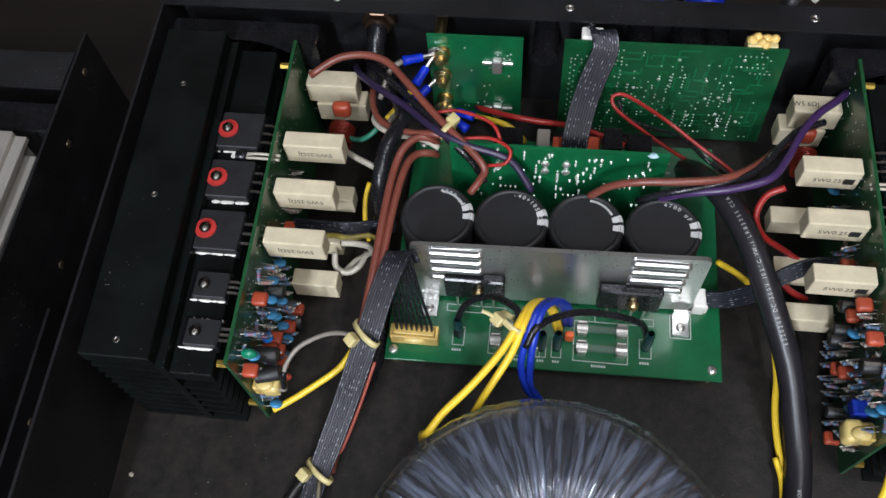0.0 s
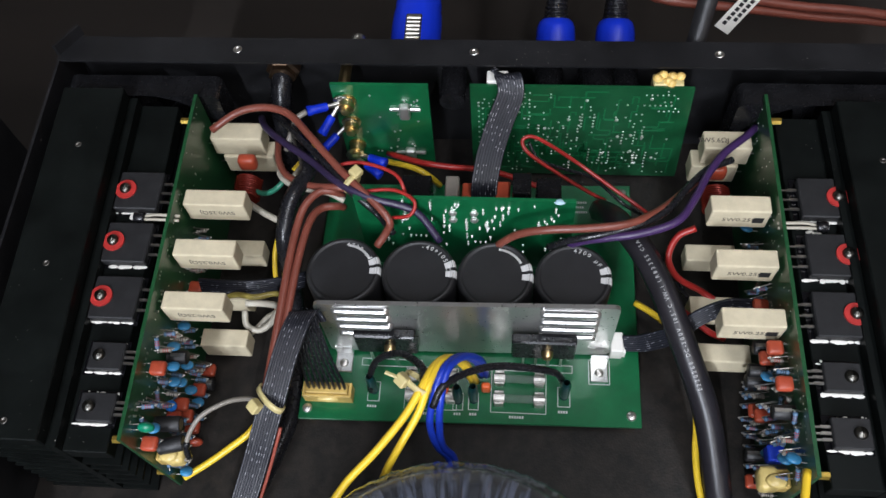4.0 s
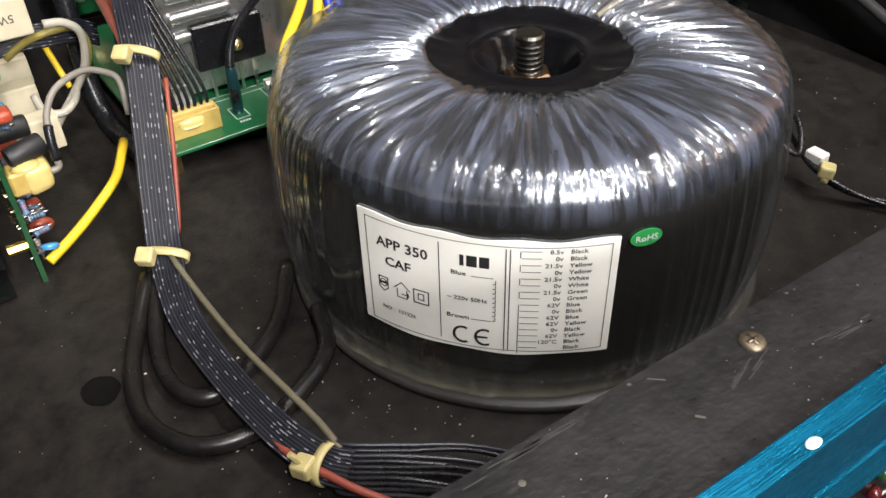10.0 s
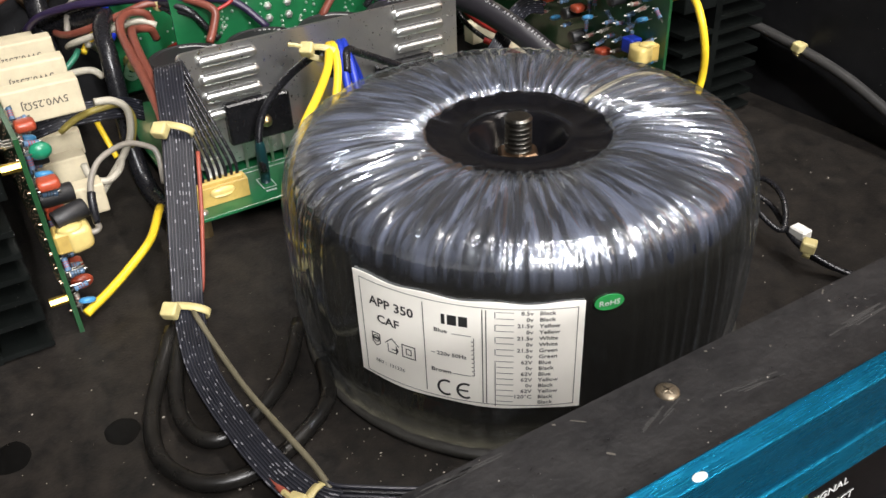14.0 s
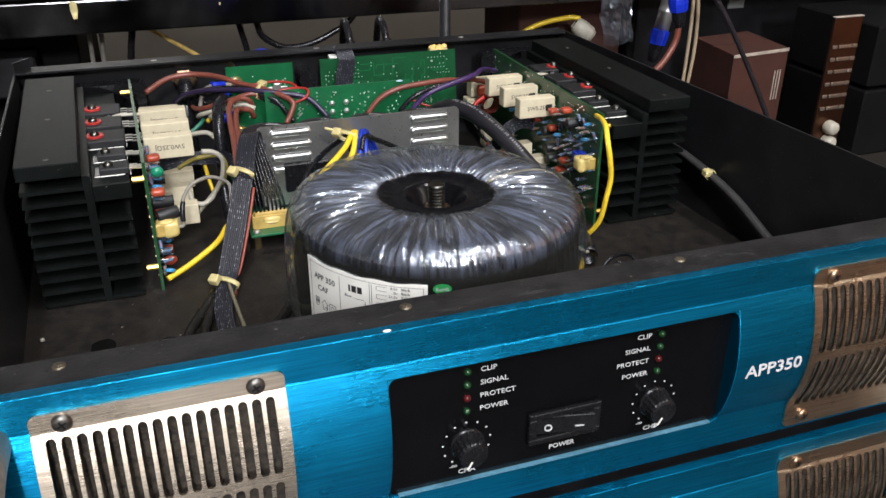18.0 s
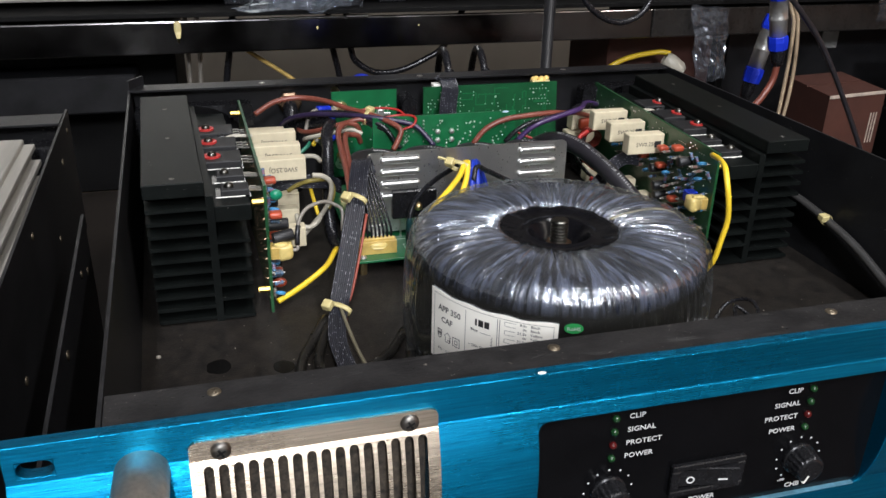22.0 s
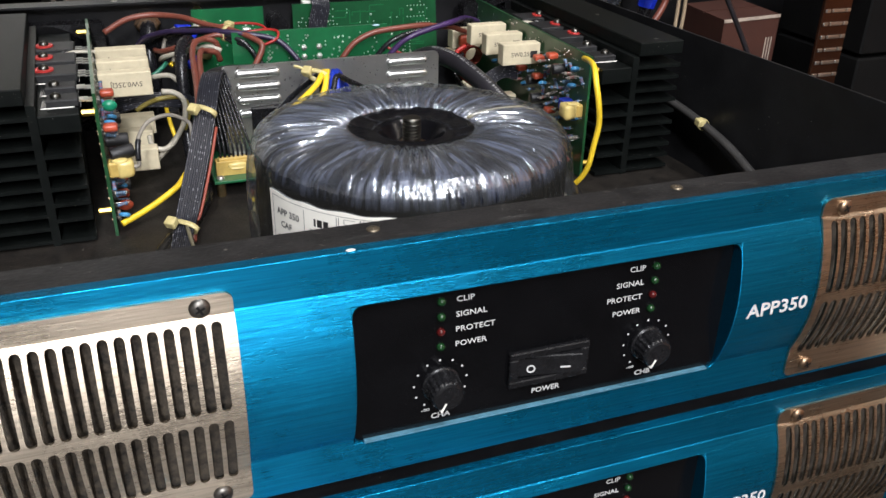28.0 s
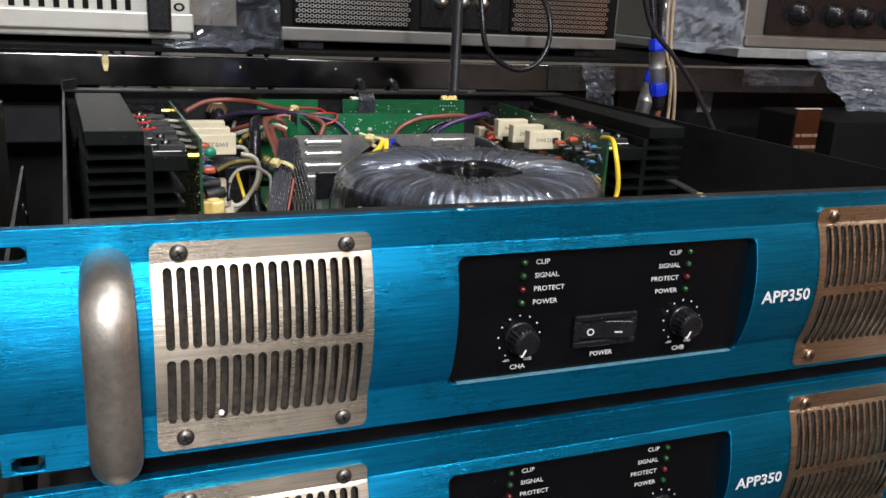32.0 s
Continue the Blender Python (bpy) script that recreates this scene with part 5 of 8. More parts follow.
def small_parts(parent, face_x, s, y0, y1, z0, z1, count, seed, keep_clear=()):
    """Loose mix of little components standing off a board's face at face_x, towards s."""
    rng = random.Random(seed)
    kinds = ["resistor"] * 14 + ["film_capacitor"] * 3 + ["disc_capacitor"] * 3 + ["electrolytic_capacitor"] * 2 + ["small_transistor"]
    taken = list(keep_clear)
    made = 0
    tries = 0
    while made < count and tries < 4000:
        tries += 1
        k = rng.choice(kinds)
        y, z = rng.uniform(y0, y1), rng.uniform(z0, z1)
        need = 3.1 if k == "resistor" else 4.6
        if any(math.hypot(y - a, z - b) < (need + c) * 0.62 for a, b, c in taken):
            continue
        taken.append((y, z, need))
        made += 1
        bm = bmesh.new()
        legs = bmesh.new()
        if k == "resistor":
            up = rng.random() < 0.75
            d = Vector((s, rng.uniform(-0.22, 0.22), rng.uniform(-0.25, 0.2))).normalized() if up else Vector((0, rng.choice((0, 1)), 1)).normalized()
            c = Vector((face_x + s * (2.0 if up else 2.2), y, z))
            a = c if up else c - d * 3.2
            lathe(bm, [(0, 0), (1.0, 0.15), (1.15, 0.8), (0.95, 1.4), (0.95, 3.9), (1.15, 4.5), (1.0, 5.1), (0, 5.3)], 10, turn_to(a, d))
            ob = part("resistor", bm, rng.choice((M_RESBLUE, M_RESBLUE, M_RESBLUE, M_GREYW)), parent, "", True)
            rod(legs, a - d * 2.0, a, 0.3, 5)
            tip = a + d * 5.3
            rod(legs, tip, tip + Vector((s * 1.0, 0.8, 0)), 0.3, 5)
            rod(legs, tip + Vector((s * 1.0, 0.8, 0)), (face_x, y + 2.2, z + 0.4), 0.3, 5)
            bands = bmesh.new()
            for q in (1.6, 2.5, 3.4):
                lathe(bands, [(0.98, q), (1.01, q + 0.15), (0.98, q + 0.3)], 10, turn_to(a, d))
            part("colour_band", bands, rng.choice((M_BROWN, M_RED, M_BLACKPRINT)), ob)
        elif k == "film_capacitor":
            box(bm, *sorted((face_x + s * 1.5, face_x + s * 8.5)), y - 3.2, y + 3.2, z - 1.9, z + 1.9, 1.4, seg=3)
            ob = part("film_capacitor", bm, M_REDCAP, parent, "rust-red film capacitor", True)
            for q in (-2, 2):
                rod(legs, (face_x, y + q, z), (face_x + s * 2.0, y + q, z), 0.3, 5)
        elif k == "disc_capacitor":
            lathe(bm, [(0, -1.2), (2.2, -1.0), (3.0, -0.4), (3.0, 0.4), (2.2, 1.0), (0, 1.2)], 14, turn_to((face_x + s * 5.0, y, z), (0.2, 0.6, 1)))
            ob = part("ceramic_capacitor", bm, M_BLUECAP, parent, "light blue dipped capacitor", True)
            for q in (-1.6, 1.6):
                rod(legs, (face_x, y + q, z), (face_x + s * 3.0, y + q * 0.8, z), 0.3, 5)
        elif k == "electrolytic_capacitor":
            lathe(bm, [(0, 0), (3.0, 0), (3.1, 0.6), (2.9, 1.2), (3.1, 1.8), (3.1, 8.6), (2.7, 9.0), (0, 8.8)], 16, turn_to((face_x + s * 0.6, y, z), (s, 0, 0)))
            ob = part("electrolytic_capacitor", bm, M_CAP, parent, "small black electrolytic capacitor", True)
            box(legs, *sorted((face_x + s * 2.5, face_x + s * 9.2)), y - 0.8, y + 0.8, z + 2.9, z + 3.15)
        else:
            box(bm, *sorted((face_x + s * 2.5, face_x + s * 6.5)), y - 2.0, y + 2.0, z - 1.2, z + 1.2, 0.3)
            ob = part("small_transistor", bm, M_BLACKPLASTIC, parent)
            for q in (-1.2, 0, 1.2):
                rod(legs, (face_x, y + q, z), (face_x + s * 2.6, y + q, z), 0.25, 5)
        part("lead", legs, M_LEAD, ob)


def channel_board(s, xf, xr, y0, y1, z1, res_x, rows, label):
    """An upright channel board along y: s is the side its parts face (1: +x)."""
    cb = thing("channel_board", ((xf + xr) / 2, (y0 + y1) / 2, 3.5), label, "circuit board", "channel boards")
    bm = bmesh.new()
    prism(bm, ((xf - 0.8, y0), (xf + 0.8, y0), (xr + 0.8, y1), (xr - 0.8, y1)), 3.6, z1)
    part("board", bm, M_PCBDARK, cb, "dark green fibreglass board")

    def fx(y):
        return xf + (xr - xf) * (y - y0) / (y1 - y0)

    rng = random.Random(11 + s)
    bm = bmesh.new()
    dots(bm, [(fx(y) + s * 0.8, y, rng.uniform(50, z1 - 2)) for y in [rng.uniform(y0 + 4, y1 - 4) for _ in range(70)]], (s, 0, 0), 0.42)
    stuff_part("solder_joints", bm, M_SOLDER, cb)
    bm = bmesh.new()
    dots(bm, [(fx(y) - s * 0.8, y, rng.uniform(6, z1 - 2)) for y in [rng.uniform(y0 + 2, y1 - 4) for _ in range(620)]], (-s, 0, 0), 0.38)
    stuff_part("solder_joints", bm, M_BRASSDULL, cb)
    for y, z0, text in rows:
        cement_resistor(cb, fx(y) + s * 2.2, res_x, y, z0, text=text, side=-s, end="flip" if s > 0 else "")
    # top pair at the rear
    for dx, y, z0 in ((0, 377.0, 46.5), (3.5, 376.0, 32.0)):
        cement_resistor(cb, fx(y) + s * (3.0 + dx), res_x + s * (-3.0 + dx), y, z0, 10.5, 13.6, "", -s)
    low = ((278.4, 16.5, 97.0, 27.0, 13.0), (301.5, 19.0, 97.4, 26.0, 13.0), (329.0, 22.0, 97.0, 24.0, 11.6))
    clear = []
    if s > 0:
        low = ((277.6, 14.0, -115.4, 23.0, 13.0), (300.5, 17.6, -116.6, 22.0, 13.0), (325.0, 20.0, -114.0, 22.0, 12.0))
        clear = [(223.5, 71.0, 6.0), (231.0, 50.5, 7.0), (222.5, 45.5, 9.0), (240.2, 47.5, 5.0), (234.0, 12.5, 6.0)]
        # dipped green capacitor, two small electrolytics, a blue disc and a red film capacitor near the corner
        for name, at, size, mat, lab in (("film_capacitor", (-136.2, 223.5, 71.0), (3.6, 2.2, 3.0), M_TEAL, "glossy green dipped capacitor"),
                                         ("ceramic_capacitor", (-137.4, 240.2, 47.5), (2.6, 2.6, 2.9), M_LUGDISC, "bright blue dipped capacitor"),
                                         ("film_capacitor", (-136.6, 234.0, 12.5), (4.2, 2.2, 3.0), M_REDCAP, "rust-red film capacitor")):
            bm = bmesh.new()
            lathe(bm, [(math.sin(radians(15 * k)), -math.cos(radians(15 * k))) for k in range(13)], 18, Matrix.Translation(at) @ Matrix.Diagonal((*size, 1)))
            ob = part(name, bm, mat, cb, lab, True)
            legs = bmesh.new()
            for q in (-1.2, 1.2):
                rod(legs, (fx(at[1]) + 0.8, at[1] + q, at[2]), (at[0] - 1.0, at[1] + q, at[2]), 0.3, 5)
            part("lead", legs, M_LEAD, ob)
        for a, d in (((-141.4, 231.0, 50.5), (1, 0.05, -0.03)), ((-139.4, 222.0, 45.6), (1, 0.22, 0.1))):
            bm = bmesh.new()
            lathe(bm, [(0, 0), (3.2, 0), (3.5, 0.6), (3.3, 1.3), (3.5, 2.0), (3.5, 11.0), (3.1, 11.5), (2.7, 11.4), (0, 11.3)], 18, turn_to(a, d))
            ob = part("electrolytic_capacitor", bm, M_CAP, cb, "small black electrolytic capacitor", True)
            bm = bmesh.new()
            lathe(bm, [(0, 0), (2.6, 0), (2.6, 0.08), (0, 0.1)], 16, turn_to(Vector(a) + Vector(d).normalized() * 11.35, d))
            part("can_top", bm, M_LEAD, ob, "dull aluminium top")
    for y, z0, x1, w, h in low:
        cement_resistor(cb, x1 - s * w, x1, y, z0, 9.2, h, "", -s)
    # output coil and film capacitor
    cx = res_x - s * 9.0
    bm = bmesh.new()
    helix = [2 * math.pi * i / 20 for i in range(9 * 20 + 1)]
    tube(bm, [(cx + 6.5 * math.cos(a), 349.5 + 1.25 * a / (2 * math.pi), 47.5 + 6.5 * math.sin(a)) for a in helix], 0.55, 6, 1)
    part("output_coil", bm, M_COIL, cb, "dark red enamelled copper coil", True)
    bm = boxed(cx - 5.0, cx + 4.5, 364.0, 370.0, 50.0, 59.0, 2.2, seg=3)
    part("film_capacitor", bm, M_REDCAP, cb, "rust-red film capacitor", True)
    small_parts(cb, fx(245) + s * 0.8, s, y0 + 4, 272, 9, z1 - 8, 66, 5 + s, clear)
    small_parts(cb, fx(320) + s * 0.8, s, 276, 350, 40, 58, 16, 9 + s)
    # output connector smeared with glue
    z = 38.8 if s > 0 else 45.5
    x = fx(220)
    bm = boxed(*sorted((x + s * 1.0, x + s * 13.0)), 217.0, 225.0, z - 4.0, z + 4.0, 0.8)
    conn = part("connector", bm, M_AMBER, cb, "amber plug connector smeared with glue")
    bm = bmesh.new()
    lathe(bm, [(0, -1.0), (3.2, -0.6), (4.2, 0.3), (3.0, 1.3), (0, 1.8)], 14, Matrix.Translation((x + s * 7.0, 219.5, z + 4.0)) @ Matrix.Diagonal((1.1, 0.8, 1, 1)))
    part("glue", bm, M_PALEGLUE, conn, "pale glue blob", True)
    bm = boxed(*sorted((x + s * 5.0, x + s * 13.6)), 216.3, 226.0, z - 4.8, z + 4.6, 2.4, seg=3)
    for v in bm.verts:
        v.co += Vector((0, 0.9, 0.7)) * noise.noise(v.co * 0.31)
    part("glue", bm, M_PALEGLUE, conn, "pale yellow glue smeared over the plug", True)
    if s < 0:
        bm = boxed(x - 9, x - 2, 228, 235, z - 3, z + 4, 0.6)
        part("trimmer", bm, M_BLUEW, cb, "blue trimmer block")
    # gold posts that hold the board off the heat sink
    for y, z in ((y0 + 3, 70), (y0 + 3, 17.4 if s > 0 else 12), (y1 - 12, 74)):
        bm = bmesh.new()
        rod(bm, (fx(y) - s * 0.8, y, z), (fx(y) - s * 6.8, y, z), 1.7, 6)
        part("standoff", bm, M_GOLD, cb, "brass hexagon standoff")
    bm = bmesh.new()
    for i in range(16):
        zz = 12 + 4.0 * i
        rod(bm, (fx(y0 + 4) - s * 0.8, y0 + 3.0 + (i % 3) * 4.0, zz), (fx(y0 + 4) - s * 1.5, y0 + 3.0 + (i % 3) * 4.0, zz), 0.28, 5)
    stuff_part("clipped_leads", bm, M_BRASSDULL, cb)
    return cb


channel_board(1, -142.4, -146.6, 215.3, 389.5, 80.0, -113.6, ((276.4, 59.2, "5W0.25\u03a9J"), (303.0, 59.2, "5W0.25\u03a9J"), (329.6, 59.6, "5W0.25\u03a9J")),
                        "upright green amplifier board with cream resistors, on brass posts")
board_r = channel_board(-1, 129.4, 130.2, 214.5, 395.3, 79.0, 101.2, ((277.6, 59.2, "5W0.25\u03a9J"), (305.6, 59.4, "5W0.25\u03a9J"), (333.2, 59.6, "5W0.25\u03a9J")),
                        "upright green amplifier board with purple wire at its corner")
for res in [o for o in board_r.children if o.name.startswith("cement_resistor")][:3]:
    b = base_of(res)
    x1 = max(v.co.x for v in res.data.vertices) / MM + b.x
    y0 = min(v.co.y for v in res.data.vertices) / MM + b.y
    z0 = min(v.co.z for v in res.data.vertices) / MM + b.z
    part("stamp", boxed(x1 - 7.0, x1 - 2.2, y0 - 0.06, y0 + 0.2, z0 + 4.2, z0 + 8.6), M_BLACKPRINT, res)
writing("5W5.6\u03a9J", 3.9, Matrix.Translation((101.5, 380.5, 60.12)), M_DARKPRINT, board_r, "print", 0.02, "LEFT", 1.0, 0.03)

# power supply board
pb = thing("power_board", (-6, 315, 3.5), "green power supply board with capacitors and fuses", "circuit board")
bm = bmesh.new()
prism(bm, ((-88, 247.4), (75, 250.2), (74.5, 384), (-88.5, 381)), 12.4, 14.0)
bmesh.ops.bevel(bm, geom=bm.edges[:], offset=0.25, segments=1, affect="EDGES")
part("board", bm, M_PCB, pb, "bright green board")
for x, y in ((-84, 252.7), (70.3, 255.5), (-84, 376), (70, 379)):
    bm = bmesh.new()
    rod(bm, (x, y, 3.5), (x, y, 12.4), 2.6, 8)
    part("standoff", bm, M_BRASS, pb)
    bm = bmesh.new()
    pan_head(bm, (x, y, 14.0), (0, 0, 1), 2.4, 1.4)
    part("screw", bm, M_CLIP, pb, "", True)
for i, x in enumerate((-65.2, -30.1, 4.8, 40.1)):
    bm = bmesh.new()
    lathe(bm, [(16.6, 0), (17.4, 1.0), (17.5, 3), (17.5, 44.6), (17.25, 46.2), (16.5, 47.2), (15.8, 47.45), (15.2, 47.35), (14.9, 47.0), (14.5, 46.9), (13.8, 46.9), (8, 46.9), (0, 46.9)], 48, Matrix.Translation((x, 304, 14.0)))
    cap = part("reservoir_capacitor", bm, M_CAP, pb, "large black electrolytic capacitor with white stripe", True)
    bm = bmesh.new()
    for k in (-1, 1):
        a0 = radians(2 + (4 - i) * 2.0)
        for q in range(4):
            a = a0 + k * radians(3 + 3.2 * q)
            b = a0 + k * radians(3 + 3.2 * (q + 1))
            ring = [(12.3, 46.96), (14.4, 47.0), (15.3, 47.5), (16.6, 47.3), (17.4, 46.2), (17.62, 44.6), (17.62, 30.0)]
            va = [bm.verts.new((x + r * math.cos(a), 304 + r * math.sin(a), 14 + z)) for r, z in ring]
            vb = [bm.verts.new((x + r * math.cos(b), 304 + r * math.sin(b), 14 + z)) for r, z in ring]
            for e in range(6):
                bm.faces.new((va[e], va[e + 1], vb[e + 1], vb[e]))
    part("stripe", bm, M_PRINT, cap, "white polarity stripe")
    word = ("4700 \u00b5F", "-40+105\u00b0C", "", "4700 \u00b5F")[i]
    for k, ch in enumerate(word):
        a = radians(86 - 9.5 * k)
        m = Matrix.Translation((x + 12.6 * math.cos(a), 304 + 12.6 * math.sin(a), 60.93)) @ Matrix.Rotation(a + math.pi / 2 + math.pi, 4, "Z")
        if ch != " ":
            writing(ch, 3.0, m, M_PRINT, cap, "print", 0.02, "CENTER", 1.0, 0.02)
    if i in (0, 2):
        bm = bmesh.new()
        for k in range(9):
            a = radians(80 - 6 * k)
            box(bm, -0.55, 0.55, -0.9, 0.9, -0.02, 0.04, m=Matrix.Translation((x + 13.2 * math.cos(a), 304 + 13.2 * math.sin(a), 60.93)) @ Matrix.Rotation(a, 4, "Z"))
        part("print", bm, M_PRINT, cap)

# rectifier heat sink plate with louvres
rings = [round_rect(-75.0, 59.8, 17.0, 70.4, 3.0)]
bm = bmesh.new()
pierced(bm, rings, lambda u, w: (u, 282.0 + (u + 75) * 0.02, w), 2.0)
plate = part("heat_plate", bm, M_ALU, pb, "bare aluminium heat plate with pressed louvres")
for x0, x1 in ((-67.5, -41.0), (25.0, 51.8)):
    for z in (65.6, 57.6, 49.6, 41.6):
        bm = bmesh.new()
        y = 282.0 + (x0 + 75) * 0.02 + 0.2
        outline = round_rect(x0, x1, z - 2.3, z + 2.3, 2.2, 5)
        prev = None
        cx, cz = (x0 + x1) / 2, z
        for inset, lift in ((0, 0), (0.25, 1.6), (0.7, 2.5), (1.5, 2.8)):
            cur = []
            for u, w in outline:
                du = max(-1, min(1, (u - cx) / ((x1 - x0) / 2))) * inset
                dw = max(-1, min(1, (w - cz) / 2.3)) * inset
                cur.append(bm.verts.new((u - du, y - lift, w - dw)))
            if prev:
                for i in range(len(cur)):
                    j = (i + 1) % len(cur)
                    bm.faces.new((prev[i], prev[j], cur[j], cur[i]))
            prev = cur
        bm.faces.new(prev)
        bmesh.ops.recalc_face_normals(bm, faces=bm.faces[:])
        part("louvre", bm, M_ALU, plate, "", True)
        # a dark strip on the solid louvre paints the shade of its opening
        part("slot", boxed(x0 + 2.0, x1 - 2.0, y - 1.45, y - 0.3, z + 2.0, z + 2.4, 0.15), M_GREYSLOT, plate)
for x in (-68.5, 55.6):
    bm = boxed(x - 4.2, x + 4.2, 271.5, 283.5, 14.05, 15.3, 0.3)
    box(bm, x - 4.2, x + 4.2, 281.0, 282.3, 14.6, 22.0)
    tab = part("mounting_tab", bm, M_ALU, plate, "bent foot with a screw")
    bm = bmesh.new()
    pan_head(bm, (x, 276.0, 15.3), (0, 0, 1), 2.2, 1.0)
    part("screw", bm, M_TIN, plate, "", True)
for x, w in ((-45.5, 14.5), (28.0, 14.8)):
    bm = boxed(x - w, x + w, 277.4, 282.4, 27.0, 46.0, 0.8)
    part("rectifier", bm, M_BLACKPLASTIC, pb, "flat black bridge rectifier with brass screw")
    bm = bmesh.new()
    pan_head(bm, (x + 1.8, 277.4, 35.5), (0, -1, 0), 2.8, 3.6)
    part("screw", bm, M_BRASS, pb, "", True)
    for k in (-9, -3, 3, 9):
        bm = boxed(x + k - 0.6, x + k + 0.6, 279.0, 279.8, 14.0, 27.0)
        part("lead", bm, M_TIN, pb)

# fuses
for x0 in (-36.0, 6.0):
    for y in (260.5, 270.5):
        for x in (x0 + 2.0, x0 + 21.0):
            bm = bmesh.new()
            for q in (-1, 1):
                box(bm, x - 2.2, x + 2.2, *sorted((y + q * 2.5, y + q * 2.9)), 14.0, 18.6, 0.15)
                box(bm, x - 2.2, x + 2.2, *sorted((y + q * 2.3, y + q * 3.3)), 18.4, 18.9, 0.15)
            box(bm, x - 2.2, x + 2.2, y - 2.5, y + 2.5, 14.0, 14.6)
            rod(bm, (x - 2.6, y, 17.2), (x + 2.6, y, 17.2), 2.3, 12)
            part("fuse_clip", bm, M_CLIP, pb, "tinned fuse clip")
        bm = bmesh.new()
        rod(bm, (x0 + 4.6, y, 17.2), (x0 + 18.4, y, 17.2), 2.1, 12)
        part("fuse_tube", bm, M_FUSE, pb, "glass fuse", True)
# flat lugs with dark sleeves
for x, y in ((-52.4, 262.9), (38.8, 263.8), (-11.5, 259.5), (-4.0, 260.2)):
    bm = bmesh.new()
    lathe(bm, [(0, 0), (2.1, 0), (2.3, 3), (2.4, 11), (2.2, 16.5), (1.7, 19.0), (1.5, 19.4)], 12, Matrix.Translation((x, y, 14.2)))
    part("terminal_sleeve", bm, material("dark_teal_sleeve", (0.006, 0.034, 0.038), 0.3), pb, "dark teal shrink sleeve", True)
for x, y in ((-18.2, 263), (1.7, 264.9)):
    bm = boxed(x - 2.2, x + 2.2, y - 1.6, y + 1.6, 15.0, 23.0, 1.2, seg=3)
    part("capacitor", bm, M_ORANGE, pb, "orange dipped capacitor", True)
# white legend
bm = bmesh.new()


def legend(x0, x1, y0, y1, t=0.35):
    for a in ((x0, x1, y0, y0 + t), (x0, x1, y1 - t, y1), (x0, x0 + t, y0, y1), (x1 - t, x1, y0, y1)):
        box(bm, *a, 14.0, 14.06)


for a in ((-37.5, -12.0, 254.5, 276.0), (4.0, 30.5, 254.5, 276.0), (-55.5, -49.5, 257.5, 267.5), (35.8, 41.8, 258.5, 268.5), (-14.0, -9.0, 254.8, 263.5), (-6.6, -1.6, 255.2, 264.0), (-60, -30, 275.5, 279.5), (14, 43, 275.5, 279.5), (50.6, 60.8, 270.4, 283)):
    legend(*a)
for x, y, w in ((-52.4, 254.5, 5.5), (-24.0, 252.0, 8), (17.0, 252.0, 8), (38.8, 255.5, 5.5), (-11.5, 252.4, 3.6), (-4.0, 252.6, 3.6), (44, 372, 16), (44, 369, 12), (48, 366, 9)):
    for k in range(int(w / 1.2)):
        box(bm, x - w / 2 + 1.2 * k, x - w / 2 + 1.2 * k + 0.8, y, y + 1.2, 14.0, 14.06)
stuff_part("legend", bm, M_PRINT, pb, "white printed legend")
# plug connector with glue, and a white one at the far edge
bm = bmesh.new()
box(bm, -85.5, -62.0, 256.0, 257.2, 14.0, 22.5, 0.2)
box(bm, -85.5, -62.0, 262.0, 263.2, 14.0, 22.5, 0.2)
box(bm, -85.5, -84.2, 257.2, 262.0, 14.0, 22.5)
box(bm, -63.3, -62.0, 257.2, 262.0, 14.0, 22.5)
box(bm, -83.8, -63.6, 257.4, 261.8, 14.0, 24.0, 0.3)
conn = part("plug_connector", bm, M_AMBER, pb, "amber eight-way plug smeared with pale glue")
bm = bmesh.new()
rng = random.Random(3)
lathe(bm, [(0, -2.4), (3.0, -1.6), (4.4, 0.2), (3.4, 1.8), (0, 2.6)], 16, Matrix.Translation((-73.5, 255.8, 19.5)) @ Matrix.Diagonal((1.3, 0.35, 1, 1)))
part("glue", bm, M_PALEGLUE, conn, "pale glue blob", True)
bm = boxed(60.5, 66.5, 284, 294, 14.0, 24.0, 0.5)
box(bm, 66.5, 68.0, 285, 293, 14.0, 20.0)
part("plug_connector", bm, M_WHITE, pb, "white plug connector")
# small upright board behind the capacitors
bm = bmesh.new()
prism(bm, ((-61.5, 333.2), (40.5, 333.2), (40.5, 334.8), (-61.5, 334.8)), 14.0, 78.0)
mid = part("regulator_board", bm, M_PCB, pb, "upright green board, solder side forward")
rng = random.Random(21)
bm = bmesh.new()
pts = []
for i in range(56):
    cx, cz = rng.uniform(-54, 36), rng.uniform(26, 74)
    dx, dz = rng.choice(((2.5, 0), (0, 2.5), (0, 2.5), (3.0, 3.0)))
    pts += [(cx + dx * k, 333.2, cz + dz * k) for k in range(rng.choice((1, 2, 2, 3, 4))) if cx + dx * k < 38 and cz + dz * k < 76]
for p in pts:
    r = rng.uniform(0.55, 0.95)
    lathe(bm, [(r, 0), (r * 0.7, r * 0.6), (r * 0.3, r * 1.6), (0, r * 1.9)], 6, turn_to(p, (0, -1, 0)))
for x in (-16, -6):
    dots(bm, [(x, 333.2, 66), (x, 333.2, 60)], (0, -1, 0), 2.2)
ob = part("solder_joints", bm, M_SOLDER, mid)
ob["kind"] = "stuff"
bm = bmesh.new()
